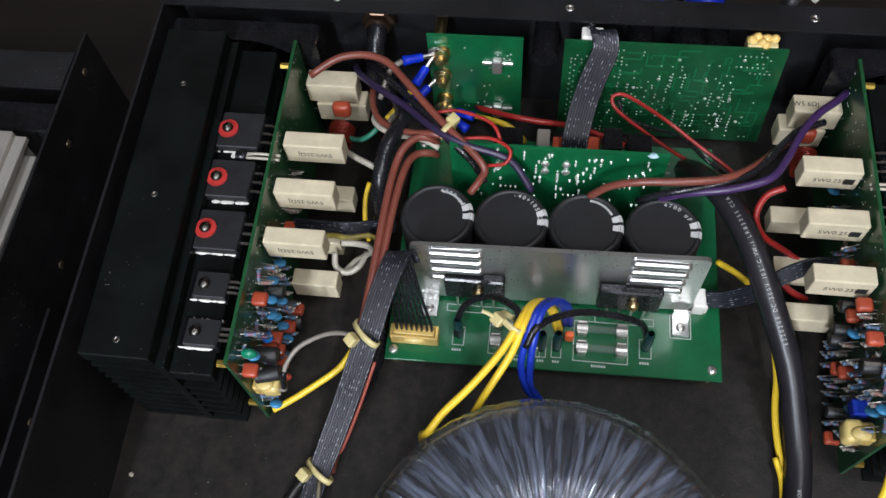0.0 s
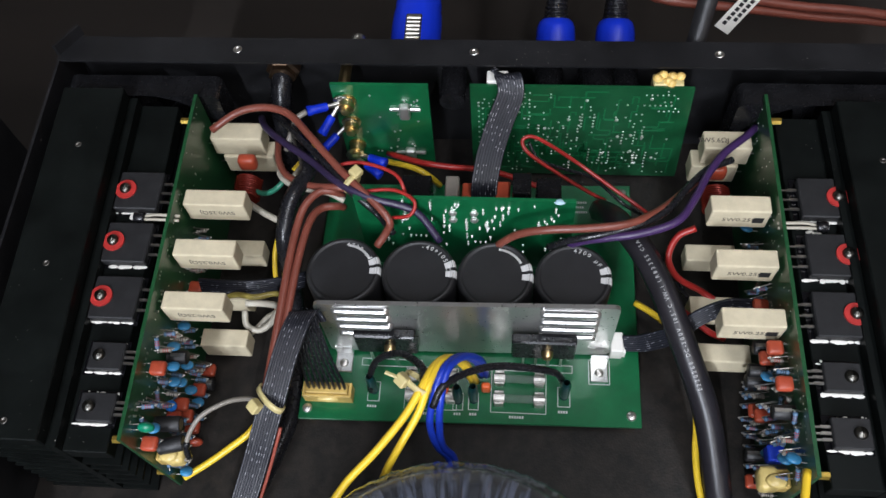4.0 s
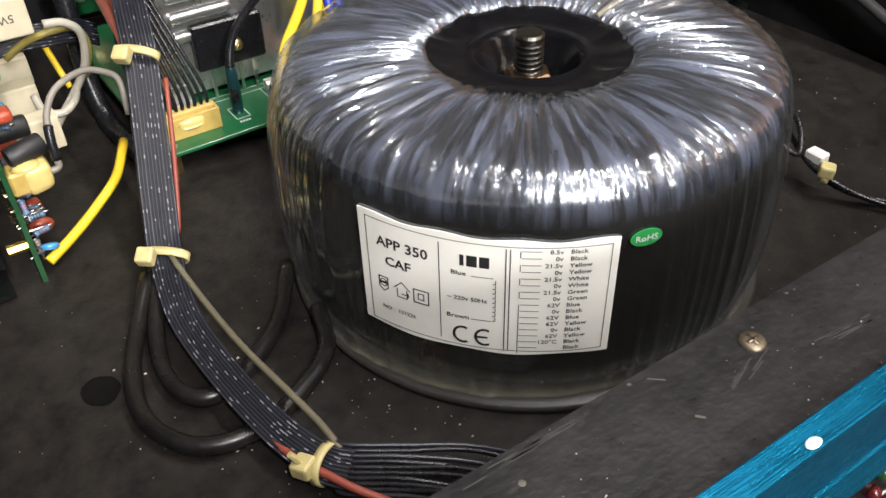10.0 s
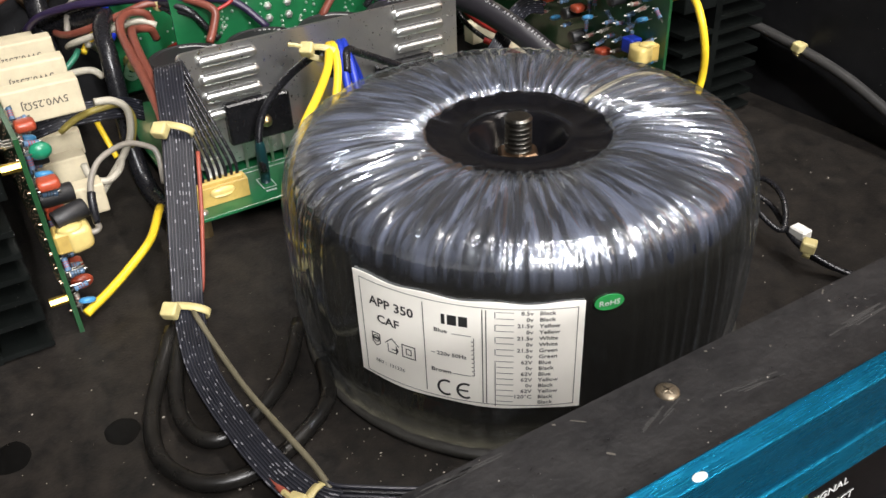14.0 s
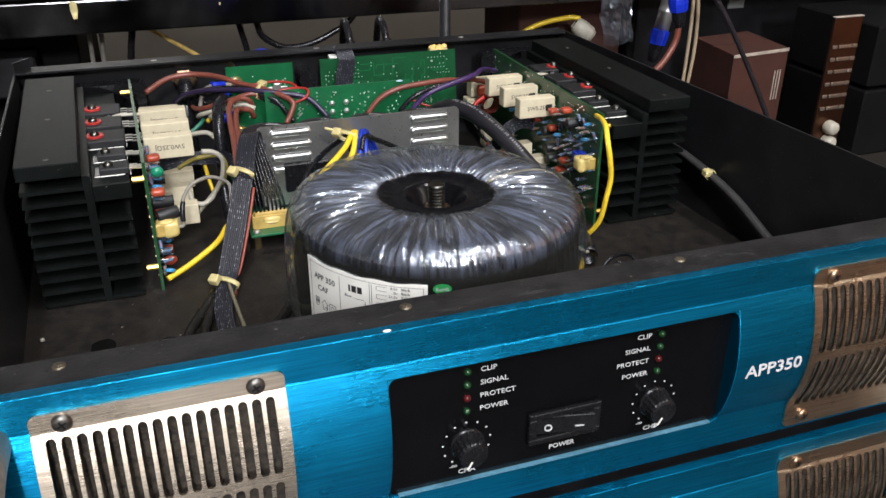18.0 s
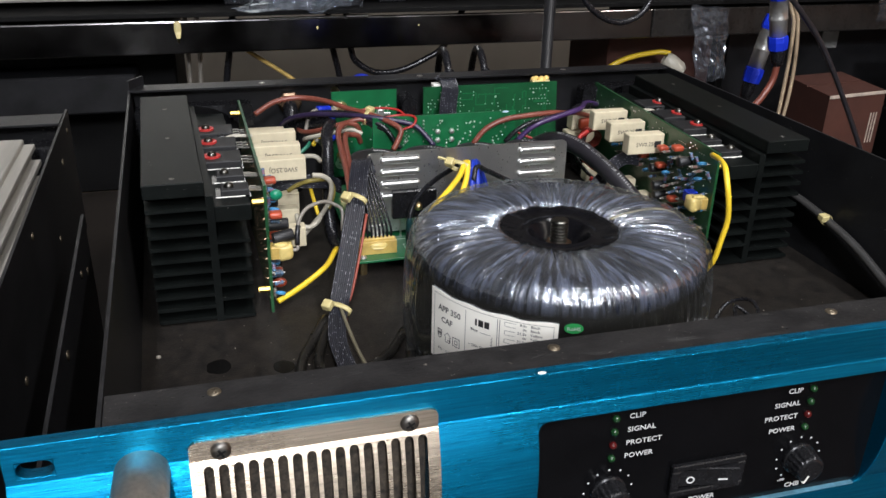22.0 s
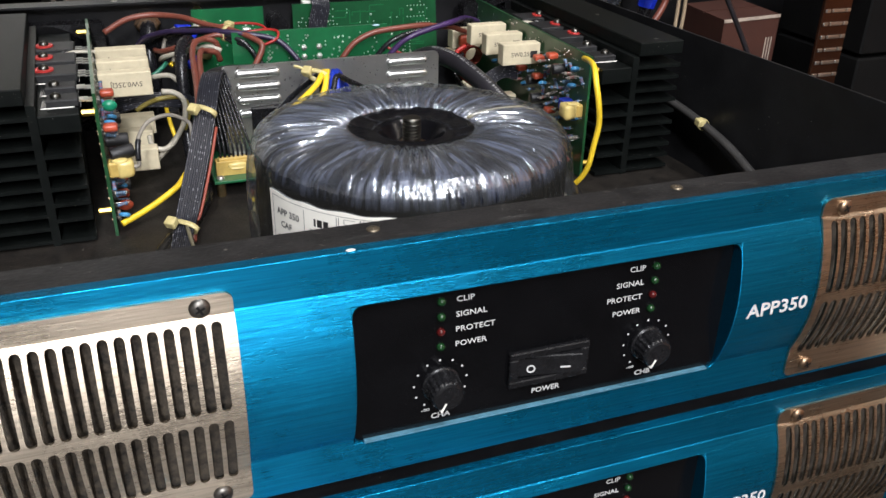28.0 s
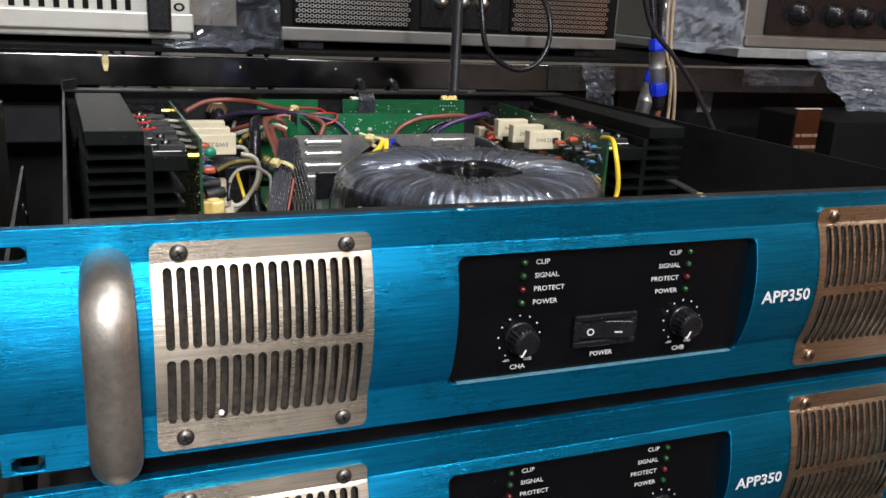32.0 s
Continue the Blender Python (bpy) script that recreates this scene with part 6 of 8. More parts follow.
lathe(bm, [(2.2, 0), (1.9, 0.4), (0.8, 0.8), (0, 0.9)], 9, Matrix.Translation((33, 333.6, 77.4)) @ Matrix.Diagonal((1.3, 0.8, 1, 1)))
part("glue_blob", bm, M_PALEBLUE, mid, "pale blue sealing blob", True)
for x0, x1, z1, mat, lab in ((-42, -28, 60, M_BLACKPLASTIC, "black relay"), (-21, -14.5, 60, M_GREYW, "grey film capacitor"), (-13, -6.5, 54, M_REDCAP, "red film capacitor"), (3.5, 10.5, 56, M_REDCAP, "red film capacitor"),
                             (11.5, 20.5, 64, M_BLACKPLASTIC, "black relay"), (23, 35, 60, M_BLACKPLASTIC, "black relay")):
    bm = boxed(x0, x1, 346, 358, 14.0, z1, 0.6)
    part(lab.split(" ", 1)[1].replace(" ", "_"), bm, mat, pb, lab)
bm = boxed(-6.0, 3.2, 346, 352, 14.0, 50, 0.5)
part("plug_connector", bm, M_WHITE, pb, "white plug under a ribbon cable")


def rear_board(name, x0, x1, x1b, z0, z1, label, dense, seed):
    rb = thing(name, ((x0 + x1) / 2, 397, z0), label, "circuit board", "rear panel boards")
    bm = bmesh.new()
    a = [bm.verts.new(c) for c in ((x0, 396.2, z0), (x1b, 396.2, z0), (x1, 396.2, z1), (x0, 396.2, z1))]
    b = [bm.verts.new((v.co.x, 397.8, v.co.z)) for v in a]
    bm.faces.new(a)
    bm.faces.new(b[::-1])
    for i in range(4):
        j = (i + 1) % 4
        bm.faces.new((a[j], a[i], b[i], b[j]))
    bmesh.ops.recalc_face_normals(bm, faces=bm.faces[:])
    part("board", bm, M_PCBREAR if dense else M_PCB, rb, "green board, solder side forward")
    rng = random.Random(seed)
    bm = bmesh.new()
    pts = []
    if dense:
        def inside(x, z):
            return x0 + 2 < x < x1 - 2 and z0 + 2 < z < z1 - 2
        # pairs of one small part, and double rows of a chip
        for i in range(105):
            cx, cz = x0 + 4 + 2.54 * rng.randrange(int((x1 - x0 - 8) / 2.54)), z0 + 4 + 2.54 * rng.randrange(int((z1 - z0 - 8) / 2.54))
            dx, dz = rng.choice(((5.08, 0), (0, 5.08), (0, 7.6), (2.54, 0), (0, 2.54)))
            pts += [(x + rng.uniform(-0.4, 0.4), 396.2, z + rng.uniform(-0.4, 0.4)) for x, z in ((cx, cz), (cx + dx, cz + dz)) if inside(x, z)]
        for cx, cz in ((x0 + 62, z0 + 14), (x0 + 78, z0 + 30), (x0 + 56, z0 + 44), (x0 + 86, z0 + 12)):
            pts += [(cx + q * 6.0, 396.2, cz + 2.54 * k) for k in range(5) for q in (0, 1) if inside(cx + q * 6.0, cz + 2.54 * k)]
        tracks = bmesh.new()
        for i in range(90):
            cx, cz = rng.uniform(x0 + 4, x1 - 6), rng.uniform(z0 + 4, z1 - 6)
            for k in range(rng.choice((2, 3, 4))):
                if k % 2:
                    nx, nz = cx + rng.uniform(-14, 14), cz
                else:
                    nx, nz = cx, cz + rng.uniform(-14, 14)
                if not inside(nx, nz):
                    break
                box(tracks, min(cx, nx) - 0.35, max(cx, nx) + 0.35, 396.12, 396.2, min(cz, nz) - 0.35, max(cz, nz) + 0.35)
                cx, cz = nx, nz
        stuff_part("copper_track", tracks, M_PCBTRACE, rb, "faint copper tracks under the mask")
        pts += [(x1 - 22 + 2.6 * k, 396.2, z1 - 5) for k in range(6)] + [(x1 - 22 + 2.6 * k, 396.2, z1 - 13) for k in range(6)] + [(x0 + 4 + (k % 2) * 2, 396.2, z0 + 16 + 2.2 * k) for k in range(22)]
        dots(bm, pts, (0, -1, 0), 0.55)
        dots(bm, [(rng.uniform(x0 + 20, x1 - 10), 396.2, rng.uniform(z0 + 8, z1 - 8)) for k in range(14)], (0, -1, 0), 1.0)
    else:
        pts = [(rng.uniform(x0 + 12, x1 - 4), 396.2, rng.uniform(z0 + 4, z1 - 4)) for k in range(22)]
        dots(bm, pts, (0, -1, 0), 0.7)
    stuff_part("solder_joints", bm, M_SOLDER, rb)
    return rb


board_a = rear_board("speaker_output_board", -80.0, -31.2, -31.6, 15.0, 80.7, "small green board with brass screw terminals", False, 4)
for z in (69.0, 51.5, 31.5):
    bm = bmesh.new()
    lathe(bm, [(4.6, 0), (4.6, 0.8), (3.4, 0.9), (3.4, 3.2), (3.9, 3.2), (3.9, 6.0), (2.3, 6.2), (2.3, 8.5), (0, 8.7)], 16, turn_to((-72.8, 396.2, z), (0, -1, 0)))
    part("terminal_screw", bm, M_BRASS, board_a, "brass stud with nut")
for z in (62.5, 25.0):
    bm = bmesh.new()
    box(bm, -47.0, -41.4, 392.0, 396.2, z - 5.0, z + 5.0, 1.2, seg=2)
    box(bm, -52.0, -36.0, 394.8, 396.2, z - 1.2, z + 1.2, 0.4)
    part("solder_lug", bm, M_SOLDER, board_a, "large bright solder lug")
board_b = rear_board("input_board", -10.6, 97.0, 100.5, 6.0, 81.0, "wide green input board full of solder joints", True, 8)
bm = boxed(-2.5, 8.0, 398.0, 405.0, 74.0, 82.5, 0.5)
part("plug_connector", bm, M_WHITE, board_b, "white plug behind the board's top edge")
bm = boxed(77.5, 92.0, 398.0, 405.0, 74.0, 81.5, 0.5)
pc = part("plug_connector", bm, M_IVORY, board_b, "ivory plug with yellow glue on top")
bm = bmesh.new()
rng = random.Random(5)
for k in range(8):
    lathe(bm, [(0, -1.4), (2.2, -0.8), (2.4, 0.3), (1.0, 1.4), (0, 1.6)], 9, Matrix.Translation((79 + 12 * rng.random(), 399 + 5 * rng.random(), 81.8 + rng.random())))
part("glue", bm, M_GLUE, pc, "yellow glue blobs", True)

# ---- fans behind the heat sinks ----
def fan(cx, label):
    f = thing("cooling_fan", (cx, 398, 3.5), label, "fan", "cooling fans")
    bm = bmesh.new()
    hole = [(39.0 * math.cos(2 * math.pi * i / 40) * 0.97 + cx, 39.5 + 37.0 * math.sin(2 * math.pi * i / 40)) for i in range(40)]
    pierced(bm, [round_rect(cx - 40, cx + 40, 3.6, 76.5, 4.0), hole[::-1]], lambda u, w: (u, 391.0, w), 13.0)
    part("frame", bm, M_BLACKPLASTIC, f, "square black plastic fan frame")
    bm = bmesh.new()
    lathe(bm, [(14, 0), (14.5, 1), (14.5, 10), (13, 11), (0, 11.2)], 24, turn_to((cx, 403, 39.5), (0, -1, 0)))
    hub = part("hub", bm, M_BLACKPLASTIC, f, "", True)
    for k in range(7):
        bm = bmesh.new()
        a = 2 * math.pi * k / 7
        m = Matrix.Translation((cx, 398, 39.5)) @ Matrix.Rotation(a, 4, "Y") @ Matrix.Translation((24, 0, 0)) @ Matrix.Rotation(radians(35), 4, "X")
        box(bm, -11, 11, -0.6, 0.6, -7, 7, 0.3, m)
        part("blade", bm, M_BLACKPLASTIC, f)
    return f


fan(-177, "black cooling fan behind a heat sink, at rest")
fan(158, "black cooling fan behind a heat sink, at rest")
# ---- ribbons, wires and ties ----
def flat_cable(name, line, widths, sides, mat, label, cores=10, step=5, stripe=M_STRIPE):
    """A flat cable: line of centres, sides of the width's direction at each; ridged cores and printed dashes."""
    top = thing(name, line[0], label, "cable")
    c = smooth_path(line, step)
    wide = [v.x for v in smooth_path([(w, 0, 0) for w in widths], step)]
    s = [v.normalized() for v in smooth_path(sides, step)]
    n = len(c)
    bm = bmesh.new()
    prof = []
    for k in range(cores):
        for q in range(4):
            prof.append(((k + q / 4) / cores - 0.5, 0.42 + 0.34 * math.sin(math.pi * q / 4)))
    prof.append((0.5, 0.42))
    up_ring, lo_ring = [], []
    normals = []
    for i in range(n):
        d = (c[min(i + 1, n - 1)] - c[max(i - 1, 0)]).normalized()
        side = (s[i] - d * s[i].dot(d)).normalized()
        nor = side.cross(d).normalized()
        normals.append((side, nor, d))
        up_ring.append([bm.verts.new(c[i] + side * u * wide[i] + nor * h) for u, h in prof])
        lo_ring.append([bm.verts.new(c[i] + side * u * wide[i] - nor * h) for u, h in prof])
    for i in range(n - 1):
        for k in range(len(prof) - 1):
            bm.faces.new((up_ring[i][k], up_ring[i][k + 1], up_ring[i + 1][k + 1], up_ring[i + 1][k]))
            bm.faces.new((lo_ring[i + 1][k], lo_ring[i + 1][k + 1], lo_ring[i][k + 1], lo_ring[i][k]))
        bm.faces.new((up_ring[i][0], up_ring[i + 1][0], lo_ring[i + 1][0], lo_ring[i][0]))
        bm.faces.new((up_ring[i + 1][-1], up_ring[i][-1], lo_ring[i][-1], lo_ring[i + 1][-1]))
    part("ribbon_body", bm, mat, top, "flat dark cable of joined cores", True)
    rng = random.Random(len(line) * 7)
    bm = bmesh.new()
    for i in range(n - 1):
        side, nor, d = normals[i]
        L = (c[i + 1] - c[i]).length
        for k in range(cores):
            for q in range(max(1, int(L / 2.0))):
                if rng.random() < 0.72:
                    continue
                for up in (1, -1):
                    o = c[i] + d * (q * 2.0 + rng.random()) + side * ((k + 0.5) / cores - 0.5) * wide[i] + nor * up * 0.785
                    l, w = rng.uniform(0.6, 1.9), 0.17
                    vs = [o + d * a + side * b for a, b in ((0, -w), (l, -w), (l, w), (0, w))]
                    if up < 0:
                        vs.reverse()
                    bm.faces.new([bm.verts.new(v + nor * up * 0.03) for v in vs])
    # thin grey strips paint the highlight that runs along each core
    stripes = bmesh.new()
    for k in range(cores):
        u = (k + 0.5) / cores - 0.5
        half = 0.15 if k in (0, 2, cores - 3, cores - 1) else 0.08
        for up in (1, -1):
            row = [(c[i] + normals[i][0] * (u * wide[i] - half) + normals[i][1] * up * 0.785, c[i] + normals[i][0] * (u * wide[i] + half) + normals[i][1] * up * 0.785) for i in range(n)]
            vs = [(stripes.verts.new(a), stripes.verts.new(b)) for a, b in row]
            for p, q in zip(vs, vs[1:]):
                f = (p[0], p[1], q[1], q[0])
                stripes.faces.new(f if up > 0 else f[::-1])
    st = part("core_highlight", stripes, stripe, top, "grey stripes painting the highlights along the cores")
    st["kind"] = "stuff"
    ob = part("print", bm, M_GREYPRINT, top, "rows of small grey print")
    ob["kind"] = "stuff"
    return top


flat_cable("ribbon_cable", [(-75.5, 278.5, 58), (-78, 280.0, 66.5), (-80.5, 272.0, 70.0), (-84.5, 258.0, 66.5), (-89.0, 241.4, 58.0), (-94.0, 228.2, 47.0), (-98.9, 215.9, 36.0), (-104.6, 201.3, 25.0), (-109.2, 187.9, 17.0), (-113.8, 163.0, 13.5),
                            (-113.4, 137.0, 13.0), (-110.2, 110.6, 12.8), (-105.0, 94.7, 11.0), (-100.5, 88.6, 10.5)],
           [11.2] * 7 + [11.0, 10.4, 9.4, 8.8, 8.8, 9.4, 10.0], [(1, 0.1, 0), (1, 0.1, 0), (1, 0.2, 0), (1, 0.25, 0.1), (1, 0.3, 0.1), (1, 0.3, 0.1), (1, 0.3, 0.1), (1, 0.3, 0.1), (1, 0.35, 0.15), (1, 0.25, 0.2), (1, 0.1, 0.3), (0.9, 0.3, 0.4), (0.6, 0.7, 0.5), (0.45, 0.8, 0.45)],
           M_RIBBON, "dark flat ribbon cable with printed cores, tied three times", stripe=M_PALESTRIPE)
# past the last tie the cores part and fan out under the front edge
for k in range(10):
    q = k / 9 - 0.5
    a = Vector((-100.0, 88.6, 10.5)) + Vector((0.45, 0.8, 0.45)).normalized() * q * 12.0
    b = Vector((-89.0 + 6.0 * q, 81.0 + 11.0 * q, 10.0 + 3.5 * q))
    c = Vector((-76.0 + 14.0 * q, 71.0 + 10.5 * q, 8.6 + 1.5 * math.sin(k * 1.7)))
    d = Vector((-60.0 + 16.0 * q, 52.0 + 6.0 * q, 7.5 + 1.2 * math.sin(k * 2.3)))
    wire("ribbon_core", [a - Vector((2.6, -3.4, 0)), a, b, c, d, d + Vector((18, -22, 1))], 0.72, M_STRIPE if k in (0, 7, 9) else M_RUBBER, "thin dark core fanned out of the ribbon cable", "wire", "fanned cores", 7, 5)
wire("red_wire", [(-106.0, 92.5, 7.0), (-100.5, 84.0, 6.5), (-93.0, 75.0, 6.5), (-84.0, 63.0, 6.0), (-70.0, 44.0, 6.0)], 1.2, M_EDGERED, "faded red wire beside the fanned cores", "wire")
for k in range(8):
    x = -82.2 + 2.45 * k
    tx = -84.0 + 1.55 * k
    wire("ribbon_core", [(x, 259.6, 22.5), (x, 260.5, 30), (x * 0.5 + tx * 0.5, 267.0, 46), (tx, 276.0, 62), (tx - 1, 279.0, 67.5)], 0.75, M_RUBBER, "thin black core from plug to ribbon cable", "wire", "ribbon cores", 6, 4)
flat_cable("ribbon_cable", [(4.0, 401, 82), (6.0, 401.0, 84.0), (8.4, 397.3, 85.2), (9.3, 392, 80), (5.0, 381, 74.0), (0.6, 367, 68), (-2.0, 354, 60), (-2.0, 349, 52)], [12.8] * 8, [(1, 0, 0)] * 8, M_RIBBON, "dark flat ribbon cable over the green board's edge")
flat_cable("ribbon_cable", [(-136, 300, 47), (-122, 298, 50), (-108, 299, 49), (-96, 303, 46), (-88, 309, 40)], [9.0] * 5, [(0.1, 0.5, 0.86)] * 5, M_RIBBON, "short dark flat cable leaving a channel board", 8)
flat_cable("ribbon_cable", [(121, 298, 48), (110, 297, 50), (98, 293, 46), (88, 288, 38), (76, 288, 26), (67, 289, 22)], [9.0] * 6, [(0.1, 0.5, 0.86)] * 6, M_RIBBON, "short dark flat cable from board to board", 8)


def cable_tie(at, way, r, label, flat_x=1.0, tail=(0, 0, 0), head=None):
    """A nylon tie round a bundle: way is the bundle's run."""
    t = thing("cable_tie", at, label, "cable tie", "nylon ties")
    m = turn_to(at, way) @ Matrix.Diagonal((flat_x, 1, 1, 1))
    bm = bmesh.new()
    lathe(bm, [(r, -1.3), (r + 0.6, -1.3), (r + 0.6, 1.3), (r, 1.3), (r, -1.3)], 24, m)
    part("band", bm, M_IVORY, t, "", True)
    h = Vector(head) if head else m @ Vector((r + 1.4, 0, 0))
    bm = bmesh.new()
    box(bm, -2.7, 2.7, -2.2, 2.2, -2.6, 2.6, 0.8, turn_to(h, way), 2)
    part("head", bm, M_IVORY, t, "ivory ratchet head")
    if Vector(tail).length > 0:
        bm = bmesh.new()
        e = h + Vector(tail)
        tube(bm, [h, h + Vector(tail) * 0.5 + Vector((0, 0, 0.6)), e], 0.9, 6, 3)
        part("tail", bm, M_IVORY, t)
    return t


cable_tie((-90.0, 242.5, 57.5), (-0.62, -0.62, -0.6), 4.0, "ivory nylon tie round ribbon and brown wires", 1.8, head=(-95.4, 237.6, 61.0))
cable_tie((-109.5, 189.0, 16.0), (-0.62, -0.78, -0.5), 3.8, "ivory nylon tie round the ribbon cable", 1.85, head=(-115.4, 185.6, 20.8))
cable_tie((-104.0, 94.5, 9.5), (0.5, -0.8, 0.1), 4.4, "ivory nylon tie round the ribbon cable at its bend", 1.2, (-2.5, 1, 5.5), head=(-109.5, 95.0, 12.0))
cable_tie((-63.5, 342.0, 76.0), (0.75, -0.6, -0.2), 4.6, "ivory nylon tie round the brown and purple bundle", 1.0, head=(-61.0, 345.0, 80.5))
cable_tie((-25.5, 247.5, 71.0), (-0.5, -0.55, -0.6), 4.6, "ivory nylon tie round the yellow and blue leads", 1.35, (-7, 2.0, 3.0), head=(-31.5, 247.5, 74.0))
cable_tie((96.0, 99.5, 12.5), (0.5, -0.8, -0.1), 2.0, "ivory nylon tie on a thin black lead", 1.0, head=(96.0, 99.5, 15.0))
cable_tie((200.5, 196.0, 37.0), (0.0, -0.98, -0.18), 3.0, "ivory nylon tie on a black cable by the wall", 1.0, head=(197.4, 195.0, 39.0))

# crimp sleeves on the brass studs
for a, b in (((-82, 391, 70), (-92, 387, 71)), ((-80, 388, 66), (-87, 377, 60)), ((-80, 388, 50), (-89, 379, 46)), ((-66, 388, 30), (-56, 384, 31)), ((-68, 386, 26), (-60, 380, 25))):
    t = thing("crimp_lug", a, "ring lug with blue crimp sleeve", "crimp lug", "blue crimp lugs")
    bm = bmesh.new()
    d = (Vector(b) - Vector(a)).normalized()
    lathe(bm, [(0, 0), (1.9, 0), (2.3, 1.5), (2.3, 6.5), (2.7, 10.5), (1.5, 10.7), (0, 10.7)], 14, turn_to(a, d))
    part("sleeve", bm, M_LUG, t, "blue vinyl sleeve", True)
    bm = bmesh.new()
    rod(bm, a, Vector(a) - d * 6.0, 1.3, 8)
    lathe(bm, [(2.4, -0.4), (4.2, -0.4), (4.2, 0.4), (2.4, 0.4)], 14, turn_to(Vector(a) - d * 9.0, (0, 1, 0.1)))
    part("ring", bm, M_TIN, t)
wire("yellow_wire", [(-87, 377, 60), (-93, 370, 56), (-99, 364, 52)], 1.6, M_YELLOW, "short yellow wire in a blue crimp")
wire("grey_wire", [(-92, 387, 71), (-98, 383, 68), (-103, 372, 58)], 1.5, M_GREYW, "short grey wire in a blue crimp")
wire("cream_wire", [(-89, 379, 46), (-94, 366, 54), (-97, 356, 58)], 1.5, M_WHITEW, "short cream wire in a blue crimp")
wire("wall_cable", [(196, 300, 46), (198, 262, 43.5), (200, 226.8, 41), (200.5, 196, 37), (201, 167, 30.8), (202, 136.5, 19), (202.5, 108, 9), (200, 80, 6.8), (192, 50, 6.5)], 2.7, M_WALLCABLE, "dark grey cable sloping down past the heat sink", "cable")
wire("black_wire", [(72, 128, 9), (84, 132, 12), (98, 140, 20), (106, 132, 25), (103, 119, 23), (95, 111, 16), (92, 120, 20), (98, 133, 22), (103, 124, 18), (97, 108, 14), (96, 99.5, 12.5), (102, 88, 8), (112, 72, 5.5), (124, 58, 5)], 1.1, M_RUBBER, "thin black lead coiled beside the transformer")
wire("black_wire", [(96, 101, 11), (103, 90, 7), (115, 76, 5.5), (128, 64, 5)], 1.1, M_RUBBER, "thin black lead running to the front")
bm = boxed(97, 102, 103, 110, 14, 18, 0.6, m=None)
solid("wire_connector", bm, M_WHITE, (99, 106, 14), "small white wire joint on a black lead", "connector")
wire("mains_cable", [(-108.7, 418.0, 69.0), (-108.9, 409.0, 67.0), (-109.5, 402.0, 60.0), (-110.5, 397.0, 48.0), (-111.0, 394.0, 30.0), (-110.0, 392.0, 8.0)], 5.4, M_RUBBER, "thick black mains cable through the gland", "cable")
# brass gland in the rear wall
g = thing("cable_gland", (-108.7, 414, 69), "brass cable gland in the rear wall", "cable gland")
bm = bmesh.new()
lathe(bm, [(4.0, 0), (7.5, 0), (9.0, 1.5), (9.0, 6.0), (7.0, 7.0), (7.0, 10.0), (4.0, 10.0), (4.0, 0)], 6, turn_to((-108.7, 420.0, 69), (0, -1, 0)))
part("nut", bm, M_BRASSDULL, g)
for x, w in ((-20.0, 6.5), (28.0, 7.0), (52.0, 9.0), (66, 7)):
    bm = bmesh.new()
    rod(bm, (x, 398.2, 66), (x, 420, 66), w, 18)
    solid("rear_socket", bm, M_BLACKPLASTIC, (x, 409, 66), "black rear panel socket body", "socket", "rear sockets", smooth=False)
bm = bmesh.new()
rod(bm, (-74, 398.2, 76), (-74, 420, 76), 3.0, 12)
solid("terminal_post", bm, M_BRASS, (-74, 409, 76), "brass post of an output terminal", "terminal")

bm = bmesh.new()
lathe(bm, [(0, -1), (5.6, -1), (6.1, 0), (5.8, 3), (5.4, 6), (5.0, 6), (4.8, 2), (0, 2)], 18, turn_to((99.8, 169.0, 10.5), (-0.28, -0.95, -0.06)))
solid("cable_tip", bm, M_RUBBER, (99.8, 169.0, 10.5), "open cut end of the black sheathed cable", "cable end", smooth=True)


def print_along(line, words, start, size, parent, toward):
    """Single letters that follow a cable's upper side; start is the way along the cable in millimetres."""
    path = smooth_path(line, 12)
    run = start
    dist = [0.0]
    for a, b in zip(path, path[1:]):
        dist.append(dist[-1] + (b - a).length)
    for ch in words:
        k = next((i for i, q in enumerate(dist) if q >= run), len(path) - 1)
        k = max(1, min(len(path) - 2, k))
        at = path[k - 1].lerp(path[k], (run - dist[k - 1]) / (dist[k] - dist[k - 1]))
        d = (path[k - 1] - path[k + 1]).normalized()
        out = (Vector(toward) - d * Vector(toward).dot(d)).normalized()
        up = out.cross(d)
        m = Matrix.Translation(at + out * 5.98 - up * size * 0.35) @ Matrix((d, up, out)).transposed().to_4x4()
        if ch != " ":
            writing(ch, size, m, M_GREYPRINT2, parent, "print", 0.0, "CENTER", 0.9, 0.1)
        run -= size * (0.55 if ch in "-1 " else 0.76)
    return None


wire("brown_wire", [(-136.8, 372.3, 74.0), (-123.0, 379.0, 80.0), (-109.0, 380.5, 82.0), (-96.8, 376.5, 82.0), (-85.8, 365.0, 82.0), (-75.0, 353.6, 80.0), (-63.5, 341.8, 79.0), (-51.5, 331.7, 76.0), (-44.3, 324.5, 72.0), (-46.1, 322.1, 66.0), (-50.8, 317.7, 60.0)], 1.9, M_BROWN, "thick brown wire arching from the board to a capacitor", "wire")
wire("purple_wire", [(-119.1, 392.5, 58.0), (-111.9, 378.4, 68.0), (-98.4, 364.8, 74.0), (-84.9, 354.5, 76.0), (-69.1, 340.7, 78.0), (-53.9, 333.8, 77.0), (-37.5, 330.9, 74.0), (-29.9, 328.3, 70.0), (-21.4, 321.1, 60.0)], 1.8, M_DARKPURPLE, "dark purple wire bundled with brown and black ones", "wire")
